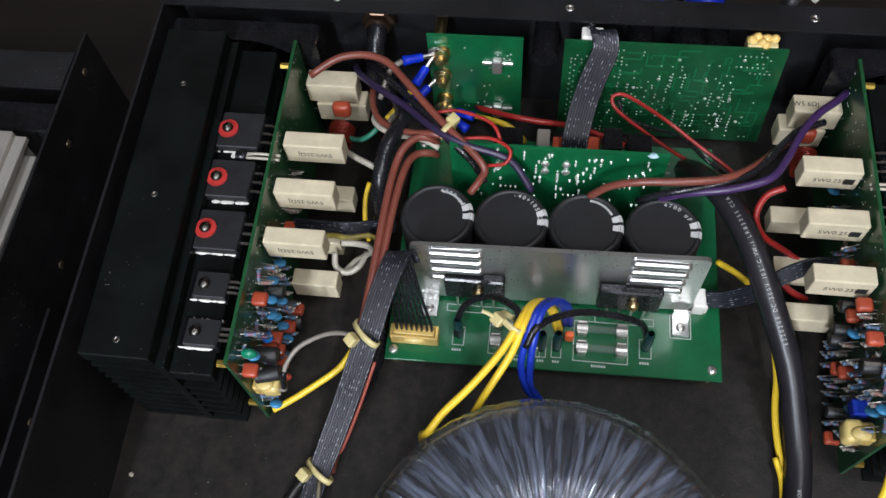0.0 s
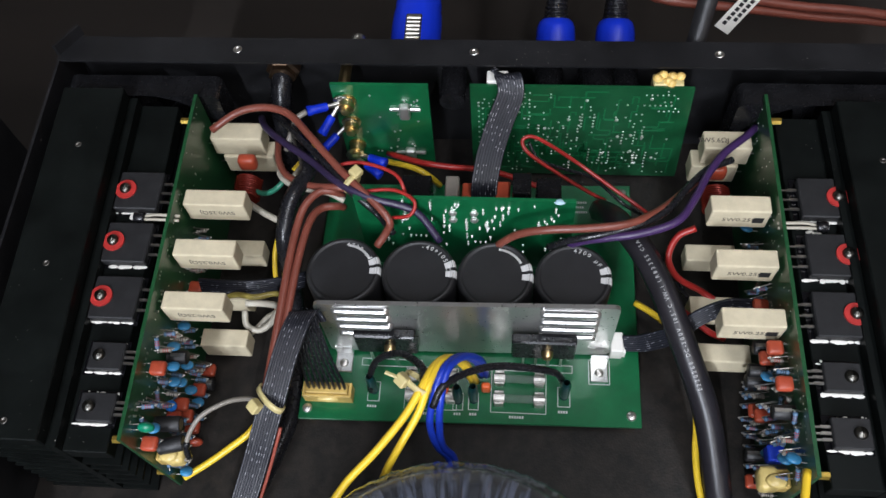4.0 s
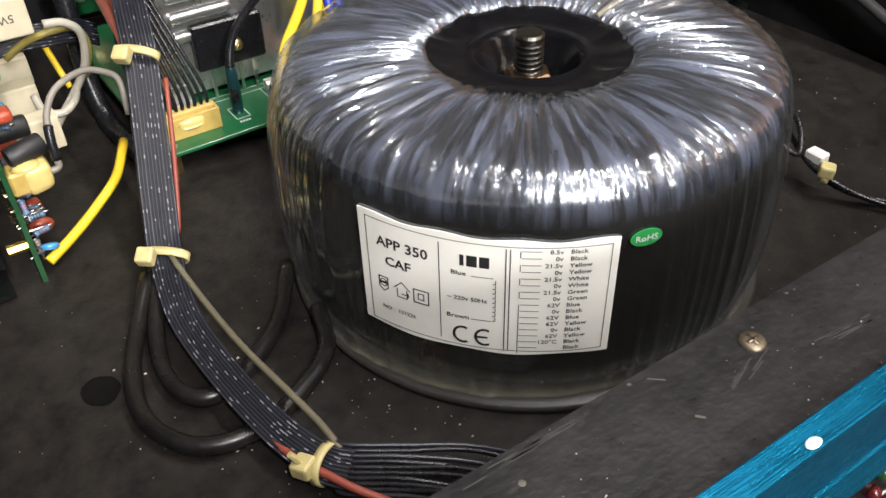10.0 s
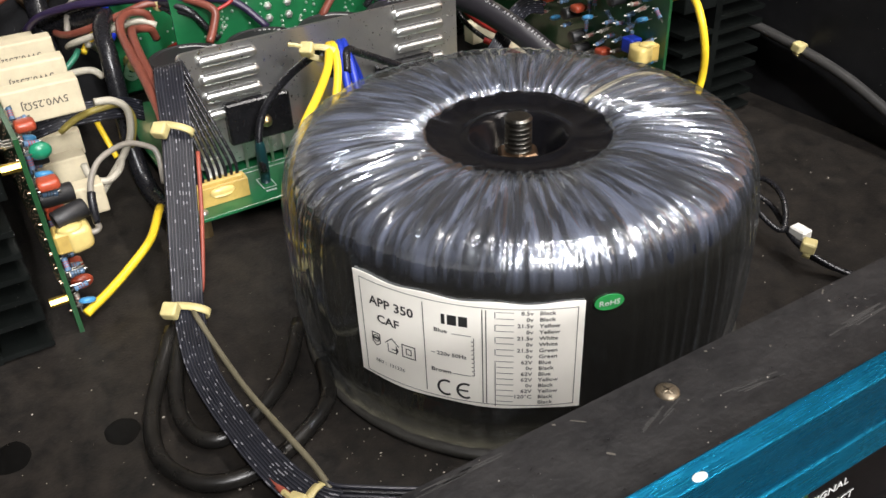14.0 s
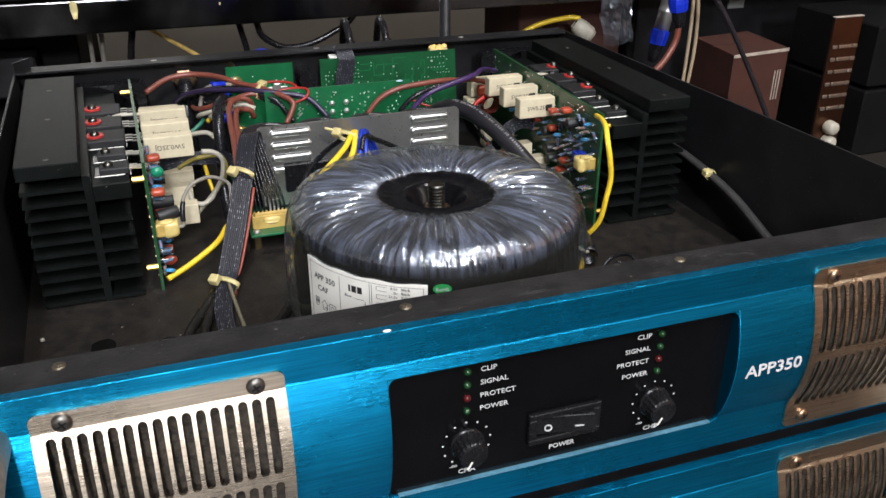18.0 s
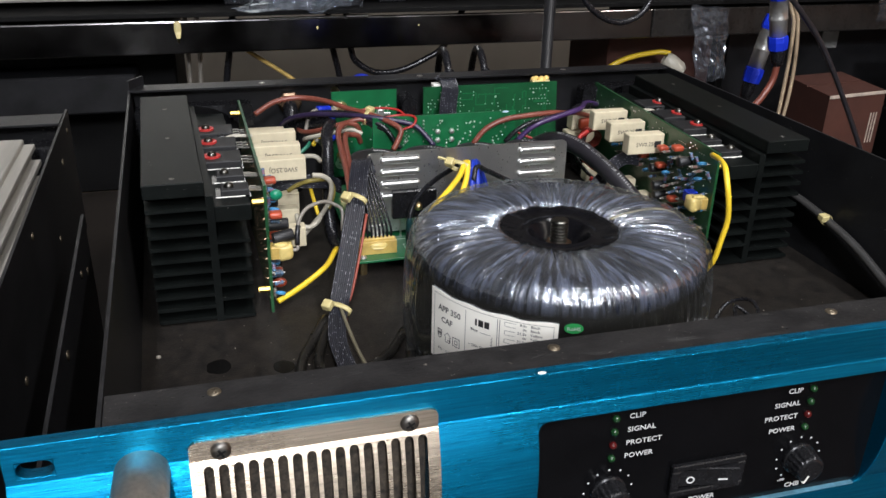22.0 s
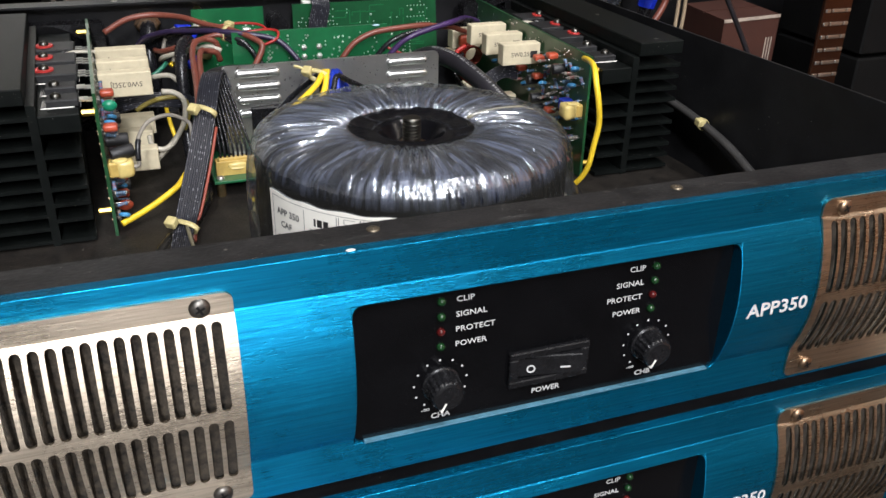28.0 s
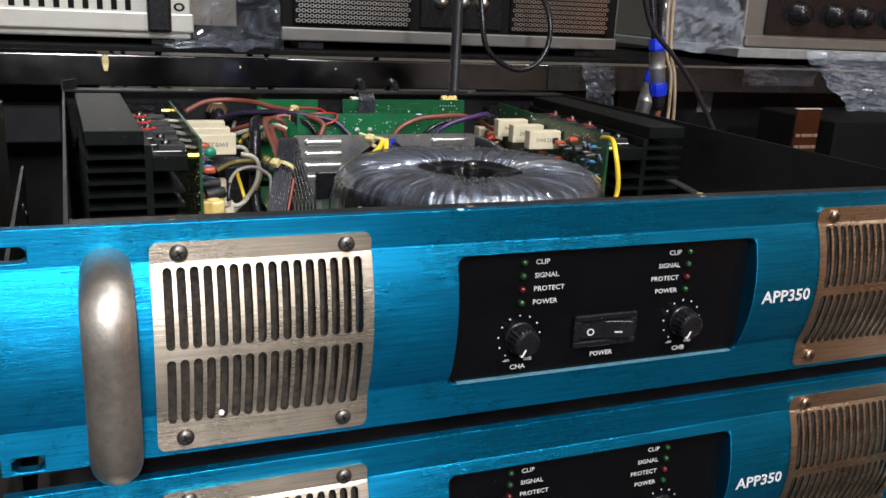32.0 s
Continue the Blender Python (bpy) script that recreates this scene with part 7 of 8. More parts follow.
wire("black_wire", [(-112.3, 393.2, 60.0), (-102.5, 381.3, 68.0), (-91.9, 368.2, 74.0), (-72.0, 347.0, 78.0), (-64.5, 338.5, 76.0), (-54.1, 331.7, 72.0), (-48.3, 329.6, 64.0), (-44.0, 325.5, 58.0)], 1.7, M_RUBBER, "black wire in the tied bundle", "wire")
wire("black_wire", [(-112.3, 399.4, 56.0), (-100.3, 382.4, 66.0), (-88.3, 365.7, 72.0), (-70.7, 346.2, 76.0), (-63.1, 338.0, 73.0), (-51.7, 330.3, 69.0), (-46.4, 327.4, 60.0)], 1.4, M_RUBBER, "black wire in the tied bundle", "wire")
wire("brown_wire", [(-107.2, 376.2, 60.0), (-104.5, 363.6, 62.0), (-97.4, 351.7, 66.0), (-83.5, 342.6, 72.0), (-69.1, 339.4, 76.0), (-61.7, 339.5, 72.0), (-56.0, 339.5, 66.0)], 1.7, M_BROWN, "brown wire looping under the bundle tie", "wire")
wire("brown_wire", [(-68.9, 341.2, 66.0), (-71.6, 339.4, 72.0), (-77.9, 338.2, 74.0), (-83.6, 331.6, 74.0), (-86.6, 322.4, 72.0), (-88.4, 304.4, 70.0), (-89.8, 275.5, 66.0), (-91.3, 253.8, 62.0), (-92.4, 244.6, 58.0), (-93.0, 243.0, 50.0), (-97.0, 232.0, 38.0), (-103.0, 217.0, 25.0), (-108.0, 201.0, 13.0), (-110.0, 191.0, 7.0)], 1.9, M_BROWN, "brown wire running down beside the ribbon cable", "wire", 'brown supply wires')
wire("brown_wire", [(-69.2, 338.5, 60.0), (-71.7, 335.2, 66.0), (-77.9, 332.6, 68.0), (-81.8, 324.2, 70.0), (-84.6, 305.3, 69.0), (-86.9, 276.3, 65.0), (-89.5, 254.5, 61.0), (-91.2, 245.2, 57.0), (-89.0, 243.0, 49.0), (-93.0, 232.0, 37.0), (-99.0, 217.0, 24.0), (-104.0, 201.0, 12.0), (-106.0, 191.0, 6.5)], 1.9, M_BROWN, "brown wire running down beside the ribbon cable", "wire", 'brown supply wires')
wire("mains_cable", [(-108.7, 411.0, 69.0), (-109.0, 408.4, 66.0), (-110.0, 401.3, 60.0), (-106.6, 394.1, 58.0), (-97.0, 379.1, 62.0), (-86.8, 353.3, 70.0), (-89.8, 340.8, 72.0), (-93.0, 331.3, 70.0), (-94.5, 318.8, 64.0), (-95.5, 313.0, 46.0), (-96.5, 309.0, 24.0), (-95.5, 296.0, 8.5), (-93.0, 272.0, 7.8), (-92.5, 252.0, 7.8), (-98.0, 230.0, 7.8), (-107.0, 205.0, 8.0), (-113.0, 188.0, 8.5)], 4.0, M_RUBBER, "thick black sheathed cable from the rear gland", "cable")
wire("yellow_wire", [(-4.6, 267.1, 20.0), (-8.6, 266.3, 45.0), (-14.3, 262.7, 62.0), (-19.1, 255.7, 70.0), (-23.3, 245.3, 73.0), (-29.5, 233.9, 70.0), (-40.2, 219.7, 67.0), (-51.0, 208.2, 63.0), (-57.0, 200.3, 59.0), (-61.0, 203.0, 44.0), (-62.0, 204.0, 24.0), (-62.0, 204.0, 6.0)], 1.7, M_YELLOW, "thick yellow transformer wire", "wire", 'transformer leads')
wire("yellow_wire", [(-3.0, 267.3, 20.0), (-7.1, 266.4, 45.0), (-12.8, 262.8, 62.0), (-17.6, 255.8, 70.0), (-20.9, 245.5, 72.5), (-24.5, 236.0, 67.0), (-31.5, 225.0, 59.0), (-38.0, 216.0, 49.0), (-42.0, 211.0, 34.0), (-43.0, 209.0, 18.0), (-43.0, 208.0, 6.0)], 1.7, M_YELLOW, "thick yellow transformer wire", "wire", 'transformer leads')
wire("blue_wire", [(-0.7, 270.5, 20.0), (-2.8, 268.2, 45.0), (-9.4, 263.4, 62.0), (-15.3, 253.7, 71.0), (-18.8, 242.9, 66.0), (-20.5, 235.2, 55.0), (-17.8, 229.5, 42.0), (-12.6, 226.0, 30.0), (-14.0, 213.0, 18.0), (-12.0, 211.0, 8.0)], 1.7, M_BLUEW, "thick blue transformer wire", "wire", 'transformer leads')
wire("blue_wire", [(1.8, 270.7, 20.0), (-0.4, 268.4, 45.0), (-7.1, 263.6, 62.0), (-13.2, 253.9, 71.0), (-15.6, 243.2, 66.0), (-16.5, 235.6, 55.0), (-15.5, 229.8, 42.0), (-10.3, 226.2, 30.0), (-10.4, 213.0, 18.0), (-8.4, 211.0, 8.0)], 1.7, M_BLUEW, "thick blue transformer wire", "wire", 'transformer leads')
wire("black_wire", [(-53.1, 260.7, 20.0), (-52.1, 264.7, 32.0), (-46.9, 267.8, 44.0), (-36.0, 266.1, 56.0), (-26.5, 258.2, 66.0), (-22.9, 250.9, 71.0), (-25.2, 240.5, 64.0)], 1.7, M_RUBBER, "black lead from the circuit board to the tied bundle", "wire", 'transformer leads')
wire("black_wire", [(38.8, 267.4, 20.0), (34.3, 267.7, 34.0), (23.5, 265.3, 46.0), (7.4, 262.0, 56.0), (-5.4, 255.5, 64.0), (-14.9, 246.8, 70.0), (-19.0, 239.7, 64.0)], 1.7, M_RUBBER, "black lead from the circuit board to the tied bundle", "wire", 'transformer leads')
wire("red_wire", [(-54.7, 386.0, 37.1), (-35.8, 374.8, 46.0), (-20.4, 372.3, 46.0), (-6.9, 374.1, 42.0), (6.9, 375.1, 36.0), (25.9, 372.9, 28.0), (33.0, 375.8, 22.0)], 1.6, M_RED, "red wire from a terminal to the power board", "wire")
wire("yellow_wire", [(-57.4, 388.0, 27.1), (-40.4, 381.6, 30.0), (-32.3, 378.9, 26.0), (-27.9, 380.3, 16.0)], 1.6, M_YELLOW, "short yellow wire from a terminal", "wire")
wire("red_wire", [(-71.5, 349.7, 74.0), (-69.5, 350.6, 78.0), (-58.2, 350.7, 80.0), (-43.3, 345.3, 80.0), (-38.2, 338.4, 77.0), (-39.1, 338.0, 70.0)], 0.9, M_RED, "thin red looped wire", "wire")
wire("red_wire", [(-61.2, 337.4, 74.0), (-55.7, 337.8, 76.0), (-42.4, 337.4, 78.0), (-33.0, 331.8, 78.0), (-34.8, 326.6, 74.0), (-44.8, 327.2, 70.0)], 0.9, M_RED, "thin red looped wire", "wire")
wire("red_wire", [(60.1, 368.0, 24.0), (50.2, 369.7, 30.0), (33.9, 374.2, 40.0), (19.5, 378.6, 50.0), (15.7, 383.4, 54.0), (20.2, 385.1, 56.0), (29.3, 380.2, 56.0), (44.2, 368.6, 56.0), (59.5, 360.0, 50.0), (73.0, 351.6, 46.0), (79.7, 350.2, 40.0)], 1.0, M_RED, "thin red loop hanging before the green board", "wire")
wire("black_wire", [(19.1, 386.0, 50.0), (24.3, 379.8, 44.0), (36.5, 374.1, 44.0), (51.2, 367.5, 46.0), (66.1, 354.1, 44.0), (77.5, 351.6, 36.0)], 0.9, M_RUBBER, "thin black wire beside the red loop", "wire")
wire("brown_wire", [(5.5, 320.1, 60.0), (14.6, 320.3, 70.0), (27.5, 319.7, 76.0), (45.6, 319.9, 78.0), (63.7, 322.9, 78.0), (78.7, 333.1, 74.0), (91.6, 346.7, 70.0), (104.3, 362.1, 64.0), (113.8, 369.3, 60.0)], 1.9, M_BROWN, "brown wire from a capacitor to a channel board", "wire")
wire("black_wire", [(28.8, 319.8, 60.0), (36.2, 318.6, 68.0), (46.2, 318.4, 73.0), (64.0, 321.7, 76.0), (79.8, 330.9, 75.0), (92.1, 346.2, 74.0), (102.2, 357.1, 72.0), (113.7, 363.5, 70.0)], 1.7, M_RUBBER, "black wire from a capacitor to a channel board", "wire")
wire("purple_wire", [(38.3, 321.2, 60.0), (45.5, 319.3, 68.0), (54.1, 318.1, 73.0), (69.0, 318.7, 77.0), (84.0, 323.9, 79.0), (93.0, 337.0, 77.0), (101.0, 353.0, 74.0), (110.5, 367.0, 71.0), (122.5, 380.0, 66.0), (129.0, 388.0, 63.0)], 1.9, M_PURPLE, "thick purple wire to a channel board", "wire")
SHEATH = [(56.4, 358.5, 30.0), (59.9, 347.3, 44.0), (64.7, 334.4, 54.0), (71.7, 320.4, 58.0), (80.4, 301.4, 56.0), (91.1, 275.1, 46.0), (100.4, 252.7, 33.0), (105.0, 229.5, 21.0), (106.6, 210.0, 14.5), (103.0, 180.0, 11.0), (99.5, 168.0, 10.5)]
sheath = wire("sheathed_cable", SHEATH, 6.0, M_SHEATH, "thick black sheathed cable with white print", "cable")
print_along(SHEATH, "E220268 DC-300V 105°C VW-1 LR83355 CSA", 118.0, 2.6, sheath, (-0.15, -0.35, 0.9))
print_along(SHEATH, "TYPE PVC OR", 205.0, 2.6, sheath, (-0.15, -0.35, 0.9))
wire("yellow_wire", [(74.0, 313.0, 17.0), (82.7, 305.9, 19.0), (92.7, 295.9, 20.0), (96.3, 283.7, 20.0), (98.7, 269.3, 18.0), (99.9, 254.6, 15.0), (99.0, 240.5, 12.0), (99.9, 225.9, 9.0), (103.0, 212.0, 5.8), (107.4, 202.0, 5.4), (112.0, 192.0, 10.0), (115.6, 184.5, 22.0), (116.8, 181.5, 38.0), (118.0, 180.5, 50.0), (116.2, 179.8, 62.0), (115.0, 183.0, 74.0), (117.6, 191.0, 79.8), (122.0, 204.0, 79.8), (125.4, 217.0, 78.0)], 1.65, M_YELLOW, "yellow wire from power board to channel board corner", "wire")
wire("yellow_wire", [(98.6, 217.6, 9.0), (101.4, 206.1, 7.0), (100.1, 186.6, 6.0), (96.5, 169.2, 6.0), (88.2, 154.2, 5.5)], 1.5, M_YELLOW, "yellow wire tails at the end of the sheathed cable", "wire")
wire("cream_wire", [(99.6, 169.5, 11.0), (97.5, 164.5, 13.0), (93.0, 160.0, 16.0), (86.0, 157.0, 22.0), (76.0, 153.0, 34.0)], 1.1, M_WHITEW, "thin cream tail from the cut cable to the transformer", "wire")
wire("green_wire", [(98.6, 170.0, 12.5), (95.0, 166.5, 15.5), (89.0, 162.0, 19.0), (77.0, 157.0, 30.0)], 1.0, M_GREENW, "thin green tail from the cut cable to the transformer", "wire")
loop = wire("grey_wire", [(-129.0, 219.0, 39.4), (-127.4, 218.8, 39.6), (-126.4, 219.0, 40.6), (-126.5, 219.4, 43.0), (-125.7, 222.0, 50.2), (-123.7, 228.0, 54.0), (-118.4, 234.0, 57.8), (-108.4, 240.0, 58.3), (-100.5, 243.0, 54.0), (-97.6, 242.0, 50.2), (-98.5, 238.0, 40.0)], 1.1, M_GREYW, "thin grey wire looping up from a connector, sleeved end", "wire")
bm = bmesh.new()
tube(bm, [(-126.5, 219.3, 42.2), (-126.3, 220.3, 46.0), (-125.7, 222.0, 50.2), (-125.2, 223.4, 51.6)], 1.5, 10, 3)
part("sleeve", bm, M_RUBBER, loop, "black shrink sleeve", True)
wire("yellow_wire", [(-139.2, 217.7, 9.0), (-129.2, 224.0, 11.0), (-118.4, 231.5, 14.0), (-108.3, 239.1, 18.0), (-101.5, 249.7, 22.0), (-98.6, 261.0, 18.0)], 1.7, M_YELLOW, "yellow wire from the foot of the channel board", "wire")
wire("cream_wire", [(-122.2, 348.4, 46.0), (-111.5, 339.3, 52.0), (-101.6, 333.4, 54.0), (-97.2, 333.3, 50.0)], 1.6, M_WHITEW, "short cream wire with green sleeve", "wire")
wire("green_wire", [(-122.4, 355.8, 52.0), (-117.5, 352.5, 50.0), (-111.2, 351.5, 50.0), (-104.7, 353.2, 54.0), (-101.5, 357.4, 56.0)], 1.4, M_GREENW, "dark green wire behind the coil", "wire")
wire("cream_wire", [(-104.6, 364.5, 56.0), (-102.8, 355.8, 60.0), (-94.7, 347.7, 64.0), (-84.4, 343.4, 67.0), (-75.0, 340.7, 69.0), (-67.9, 338.5, 66.0)], 1.6, M_WHITEW, "cream wire looping under the bundle", "wire")
wire("cream_wire", [(-118.9, 296.7, 28.0), (-117.9, 290.5, 24.0), (-112.2, 288.7, 22.0), (-106.3, 291.6, 24.0), (-102.8, 299.2, 26.0)], 1.6, M_WHITEW, "cream wire low between the boards", "wire")
wire("striped_wire", [(-104.9, 332.3, 40.0), (-106.3, 324.1, 36.0), (-105.5, 313.8, 30.0), (-103.8, 308.2, 22.0)], 1.3, M_YELLOW, "yellow and green earth wire", "wire")
wire("cream_wire", [(-119.0, 291.0, 12.0), (-115.4, 292.0, 15.6), (-109.6, 297.0, 19.0), (-106.0, 297.0, 23.0), (-101.2, 297.0, 29.0), (-97.6, 293.5, 38.0), (-97.0, 290.0, 50.0), (-102.0, 288.0, 56.0), (-109.0, 287.0, 57.6)], 1.6, M_WHITEW, "thick cream wire arching between the boards", "wire")
wire("olive_wire", [(-124.0, 296.0, 45.0), (-116.0, 295.0, 49.5), (-107.0, 293.0, 52.0), (-97.5, 296.0, 50.0), (-94.5, 297.0, 42.0), (-98.0, 298.0, 30.0)], 1.4, M_OLIVEY, "olive yellow wire arching between the boards", "wire")
wire("red_wire", [(96.6, 331.9, 60.0), (88.9, 329.5, 56.0), (85.1, 321.6, 50.0), (90.1, 315.4, 42.0), (101.9, 312.8, 34.0), (110.4, 309.3, 30.0)], 1.6, M_RED, "red wire curling under the resistors", "wire")
wire("black_wire", [(96.2, 334.7, 54.0), (88.3, 331.2, 48.0), (87.0, 321.1, 40.0), (96.6, 311.3, 30.0), (108.5, 306.4, 26.0)], 1.4, M_RUBBER, "black wire beside the red one", "wire")
wire("red_wire", [(88.8, 305.2, 34.0), (99.6, 299.8, 28.0), (107.2, 295.5, 24.0), (115.0, 294.0, 20.0)], 1.6, M_RED, "red wire low by the cement resistors", "wire")
wire("red_wire", [(-85.2, 231.4, 52.0), (-92.3, 215.8, 34.0), (-100.4, 200.2, 17.0), (-103.2, 199.0, 14.0)], 0.8, M_EDGERED, "red edge wire under the ribbon cable", "wire")
wire("red_wire", [(-114.0, 160.0, 10.0), (-115.2, 140.0, 10.0), (-115.0, 128.0, 10.6), (-113.0, 114.8, 11.0), (-110.1, 100.1, 11.0), (-105.8, 90.7, 11.0), (-101.5, 83.0, 10.0), (-94.0, 73.0, 8.0)], 1.1, M_EDGERED, "red edge wire along the ribbon cable", "wire")
wire("grey_wire", [(-108.4, 184.8, 18.0), (-106.9, 163.0, 14.5), (-105.5, 140.0, 14.5), (-102.6, 118.0, 14.5), (-100.6, 104.0, 14.0), (-99.6, 94.0, 12.5)], 1.0, M_OLIVEW, "grey wire running beside the ribbon cable", "wire")
wire("black_cable", [(-116.2, 187.6, 12.0), (-125.7, 171.9, 8.0), (-133.6, 153.7, 7.0), (-135.6, 135.8, 7.0), (-127.8, 120.3, 7.0), (-112.9, 116.2, 7.0), (-97.2, 121.9, 7.0), (-83.8, 132.1, 7.0), (-78.2, 148.0, 8.0)], 2.6, M_DUSTYCABLE, "dusty black sheathed cable looped on the floor pan", "cable")
wire("black_cable", [(-113.4, 185.7, 12.0), (-122.1, 166.3, 8.0), (-125.5, 150.0, 7.0), (-123.1, 138.0, 7.0), (-116.0, 134.0, 7.0), (-102.9, 139.9, 7.0), (-88.6, 152.8, 7.0), (-76.2, 173.3, 7.0)], 2.5, M_DUSTYCABLE, "dusty black sheathed cable looped on the floor pan", "cable")
# ---- behind the rear wall ----
def speaker_plug():
    p = thing("speaker_plug", (-42.5, 424, 60), "blue locking speaker plug in the rear wall", "plug")
    bm = bmesh.new()
    lathe(bm, [(11.6, 0), (13.2, 3), (13.4, 30), (13.0, 38), (12.2, 42), (12.6, 44), (11.8, 50), (11.0, 58), (9.5, 64), (0, 65)], 28, turn_to((-42.5, 422, 60), (0, 1.0, 0.04)))
    body = part("body", bm, M_LUG, p, "blue plastic barrel", True)
    bm = bmesh.new()
    m = turn_to((-42.5, 422, 60), (0, 1.0, 0.04))
    box(bm, -4.2, 4.2, 11.6, 14.0, 3, 28, 0.8, m)
    for k in range(7):
        box(bm, -3.8, 3.8, 13.8, 14.8, 9 + 2.6 * k, 10.4 + 2.6 * k, 0, m)
    part("latch", bm, M_TIN, p, "ribbed silver latch")


speaker_plug()
bm = bmesh.new()
lathe(bm, [(3.2, 0), (3.2, 9), (4.2, 9.2), (4.2, 17), (3.5, 18), (0, 18.2)], 14, turn_to((-72, 422, 66), (0, 1.0, 0.0)))
solid("binding_post", bm, M_TIN, (-72, 422, 66), "metal binding post on the rear wall", "terminal", smooth=True)
for x in (32.5, 64.5):
    c = thing("signal_plug", (x, 424, 48), "blue signal plug with ribbed black strain relief", "plug", "rear signal plugs")
    bm = bmesh.new()
    lathe(bm, [(10.6, -4), (10.6, 20), (10.2, 24), (9.0, 27), (7.2, 28.5)], 18, turn_to((x, 440, 40), (0, 0.8, 0.62)))
    part("boot", bm, M_LUG, c, "rounded blue boot", True)
    bm = bmesh.new()
    prof = []
    for k in range(9):
        prof += [(6.6 - 0.25 * k, 2.4 * k), (6.6 - 0.25 * k, 2.4 * k + 1.5), (5.6 - 0.25 * k, 2.4 * k + 1.6), (5.6 - 0.25 * k, 2.4 * k + 2.3)]
    lathe(bm, prof, 16, turn_to((x, 462.5, 58), (0, 0.75, 0.66)))
    part("strain_relief", bm, M_RUBBER, c, "", True)
    bm = bmesh.new()
    tube(bm, [(x, 478, 72), (x + 1, 495, 84), (x + 4, 520, 80), (x + 8, 545, 50), (x + 10, 560, 0), (x + 10, 565, -60)], 3.2, 10, 4)
    part("cable", bm, M_RUBBER, c, "", True)
wire("brown_cable", [(70, 505, 50), (87, 480, 56), (131, 480, 49), (179, 482, 40), (217, 484, 34), (290, 490, 10), (360, 500, -40)], 2.6, M_BROWN, "brown cable lying behind the amplifier", "cable", "brown cables")
wire("brown_cable", [(100, 505, 50), (120, 485, 56), (161, 482, 49), (214, 482, 42), (290, 486, 16), (370, 490, -40)], 2.6, M_BROWN, "brown cable lying behind the amplifier", "cable", "brown cables")
t = thing("cable_tag", (129, 476, 48), "white printed tag folded round a brown cable", "tag")
bm = bmesh.new()
box(bm, -5.5, 5.5, -0.4, 0.4, -16, 16, 0.2, Matrix.Translation((134, 477, 52)) @ Matrix.Rotation(radians(38), 4, "Y") @ Matrix.Rotation(radians(-20), 4, "X"))
part("paper", bm, M_WHITE, t)
bm = bmesh.new()
for u, w0, n in ((-2.2, -12.5, 8), (2.0, -8.0, 5)):
    for k in range(n):
        box(bm, u - 1.2, u + 1.2, -0.65, -0.45, w0 + 3.1 * k, w0 + 3.1 * k + 2.2, 0, Matrix.Translation((134, 477, 52)) @ Matrix.Rotation(radians(38), 4, "Y") @ Matrix.Rotation(radians(-20), 4, "X"))
part("print", bm, M_BLACKPRINT, t)

# ---- neighbour on the left: another open case ----
nb = thing("equipment_case", (-420, 200, 0), "open black steel case with a silver heat sink inside", "equipment case")
bm = bmesh.new()
prism(bm, ((-253, 20), (-251.6, 20), (-258.6, 388), (-260, 388)), -6, 80)
wall = part("side_panel", bm, M_BLACKSTEEL, nb, "bare black side wall with screw holes")
for y, z in ((60, 66), (130, 30), (200, 68), (275, 34), (330, 62), (370, 70)):
    bm = bmesh.new()
    lathe(bm, [(2.2, 0), (2.2, 0.4), (1.0, 0.7), (0, 0.7)], 12, turn_to((lerp(-251.6, -258.6, (y - 20) / 368), y, z), (1, 0, 0)))
    part("screw", bm, M_LIPSCREW, wall, "", True)
bm = boxed(-700, -260.5, 20, 374, -60, -57)
part("base_pan", bm, M_PAN, nb, "dark steel floor pan")
bm = boxed(-700, -259.5, 372, 374, -57, 80)
box(bm, -700, -259.5, 350, 373, 79.9, 81.2)
part("rear_panel", bm, M_BLACKSTEEL, nb, "black rear wall with folded edge")
bm = boxed(-309, -276, 120, 324, 66, 80, 0.6)
hs = part("heat_sink", bm, M_GREYMETAL, nb, "bare grey aluminium heat sink")
for k in range(3):
    bm = boxed(-276, -268 + 3.0 * k - 2, 118, 323 - 6 * k, 74 - 8 * k, 77 - 8 * k, 0.3)
    part("fin", bm, M_GREYMETAL, nb)
bm = boxed(-274.5, -273.0, 118, 322, -20, 73.5)
part("web", bm, M_GREYMETAL, nb)
bm = bmesh.new()
lathe(bm, [(12, 0), (12.5, 1), (12.5, 30), (11, 31.5), (0, 31.0)], 28, Matrix.Translation((-330, 300, 40)))
part("capacitor", bm, M_CAP, nb, "dark round capacitor", True)
bm = boxed(-330, -262, 330, 348, 10, 72, 1.0)
part("fan_frame", bm, M_BLACKPLASTIC, nb, "black fan frame at the rear")
rail = thing("rack_rail", (-235, 150, -60), "narrow black steel rail with screws between the cases", "rack rail")
bm = bmesh.new()
prism(bm, ((-229.5, 20), (-228, 20), (-236.5, 240), (-238, 240)), -60, 62)
part("strip", bm, M_BLACKSTEEL, rail)
for y, z in ((60, 46), (110, 52), (190, 50), (215, 40)):
    bm = bmesh.new()
    lathe(bm, [(2.2, 0), (2.2, 0.4), (1.0, 0.7), (0, 0.7)], 12, turn_to((lerp(-228, -236.5, (y - 20) / 220), y, z), (1, 0, 0)))
    part("screw", bm, M_LIPSCREW, rail, "", True)
bt = thing("bench", (0, 300, -900), "dark bench that carries the amplifiers", "bench")
bm = boxed(-1500, 1500, -20, 700, -125, -95)
part("top", bm, M_WOOD, bt)
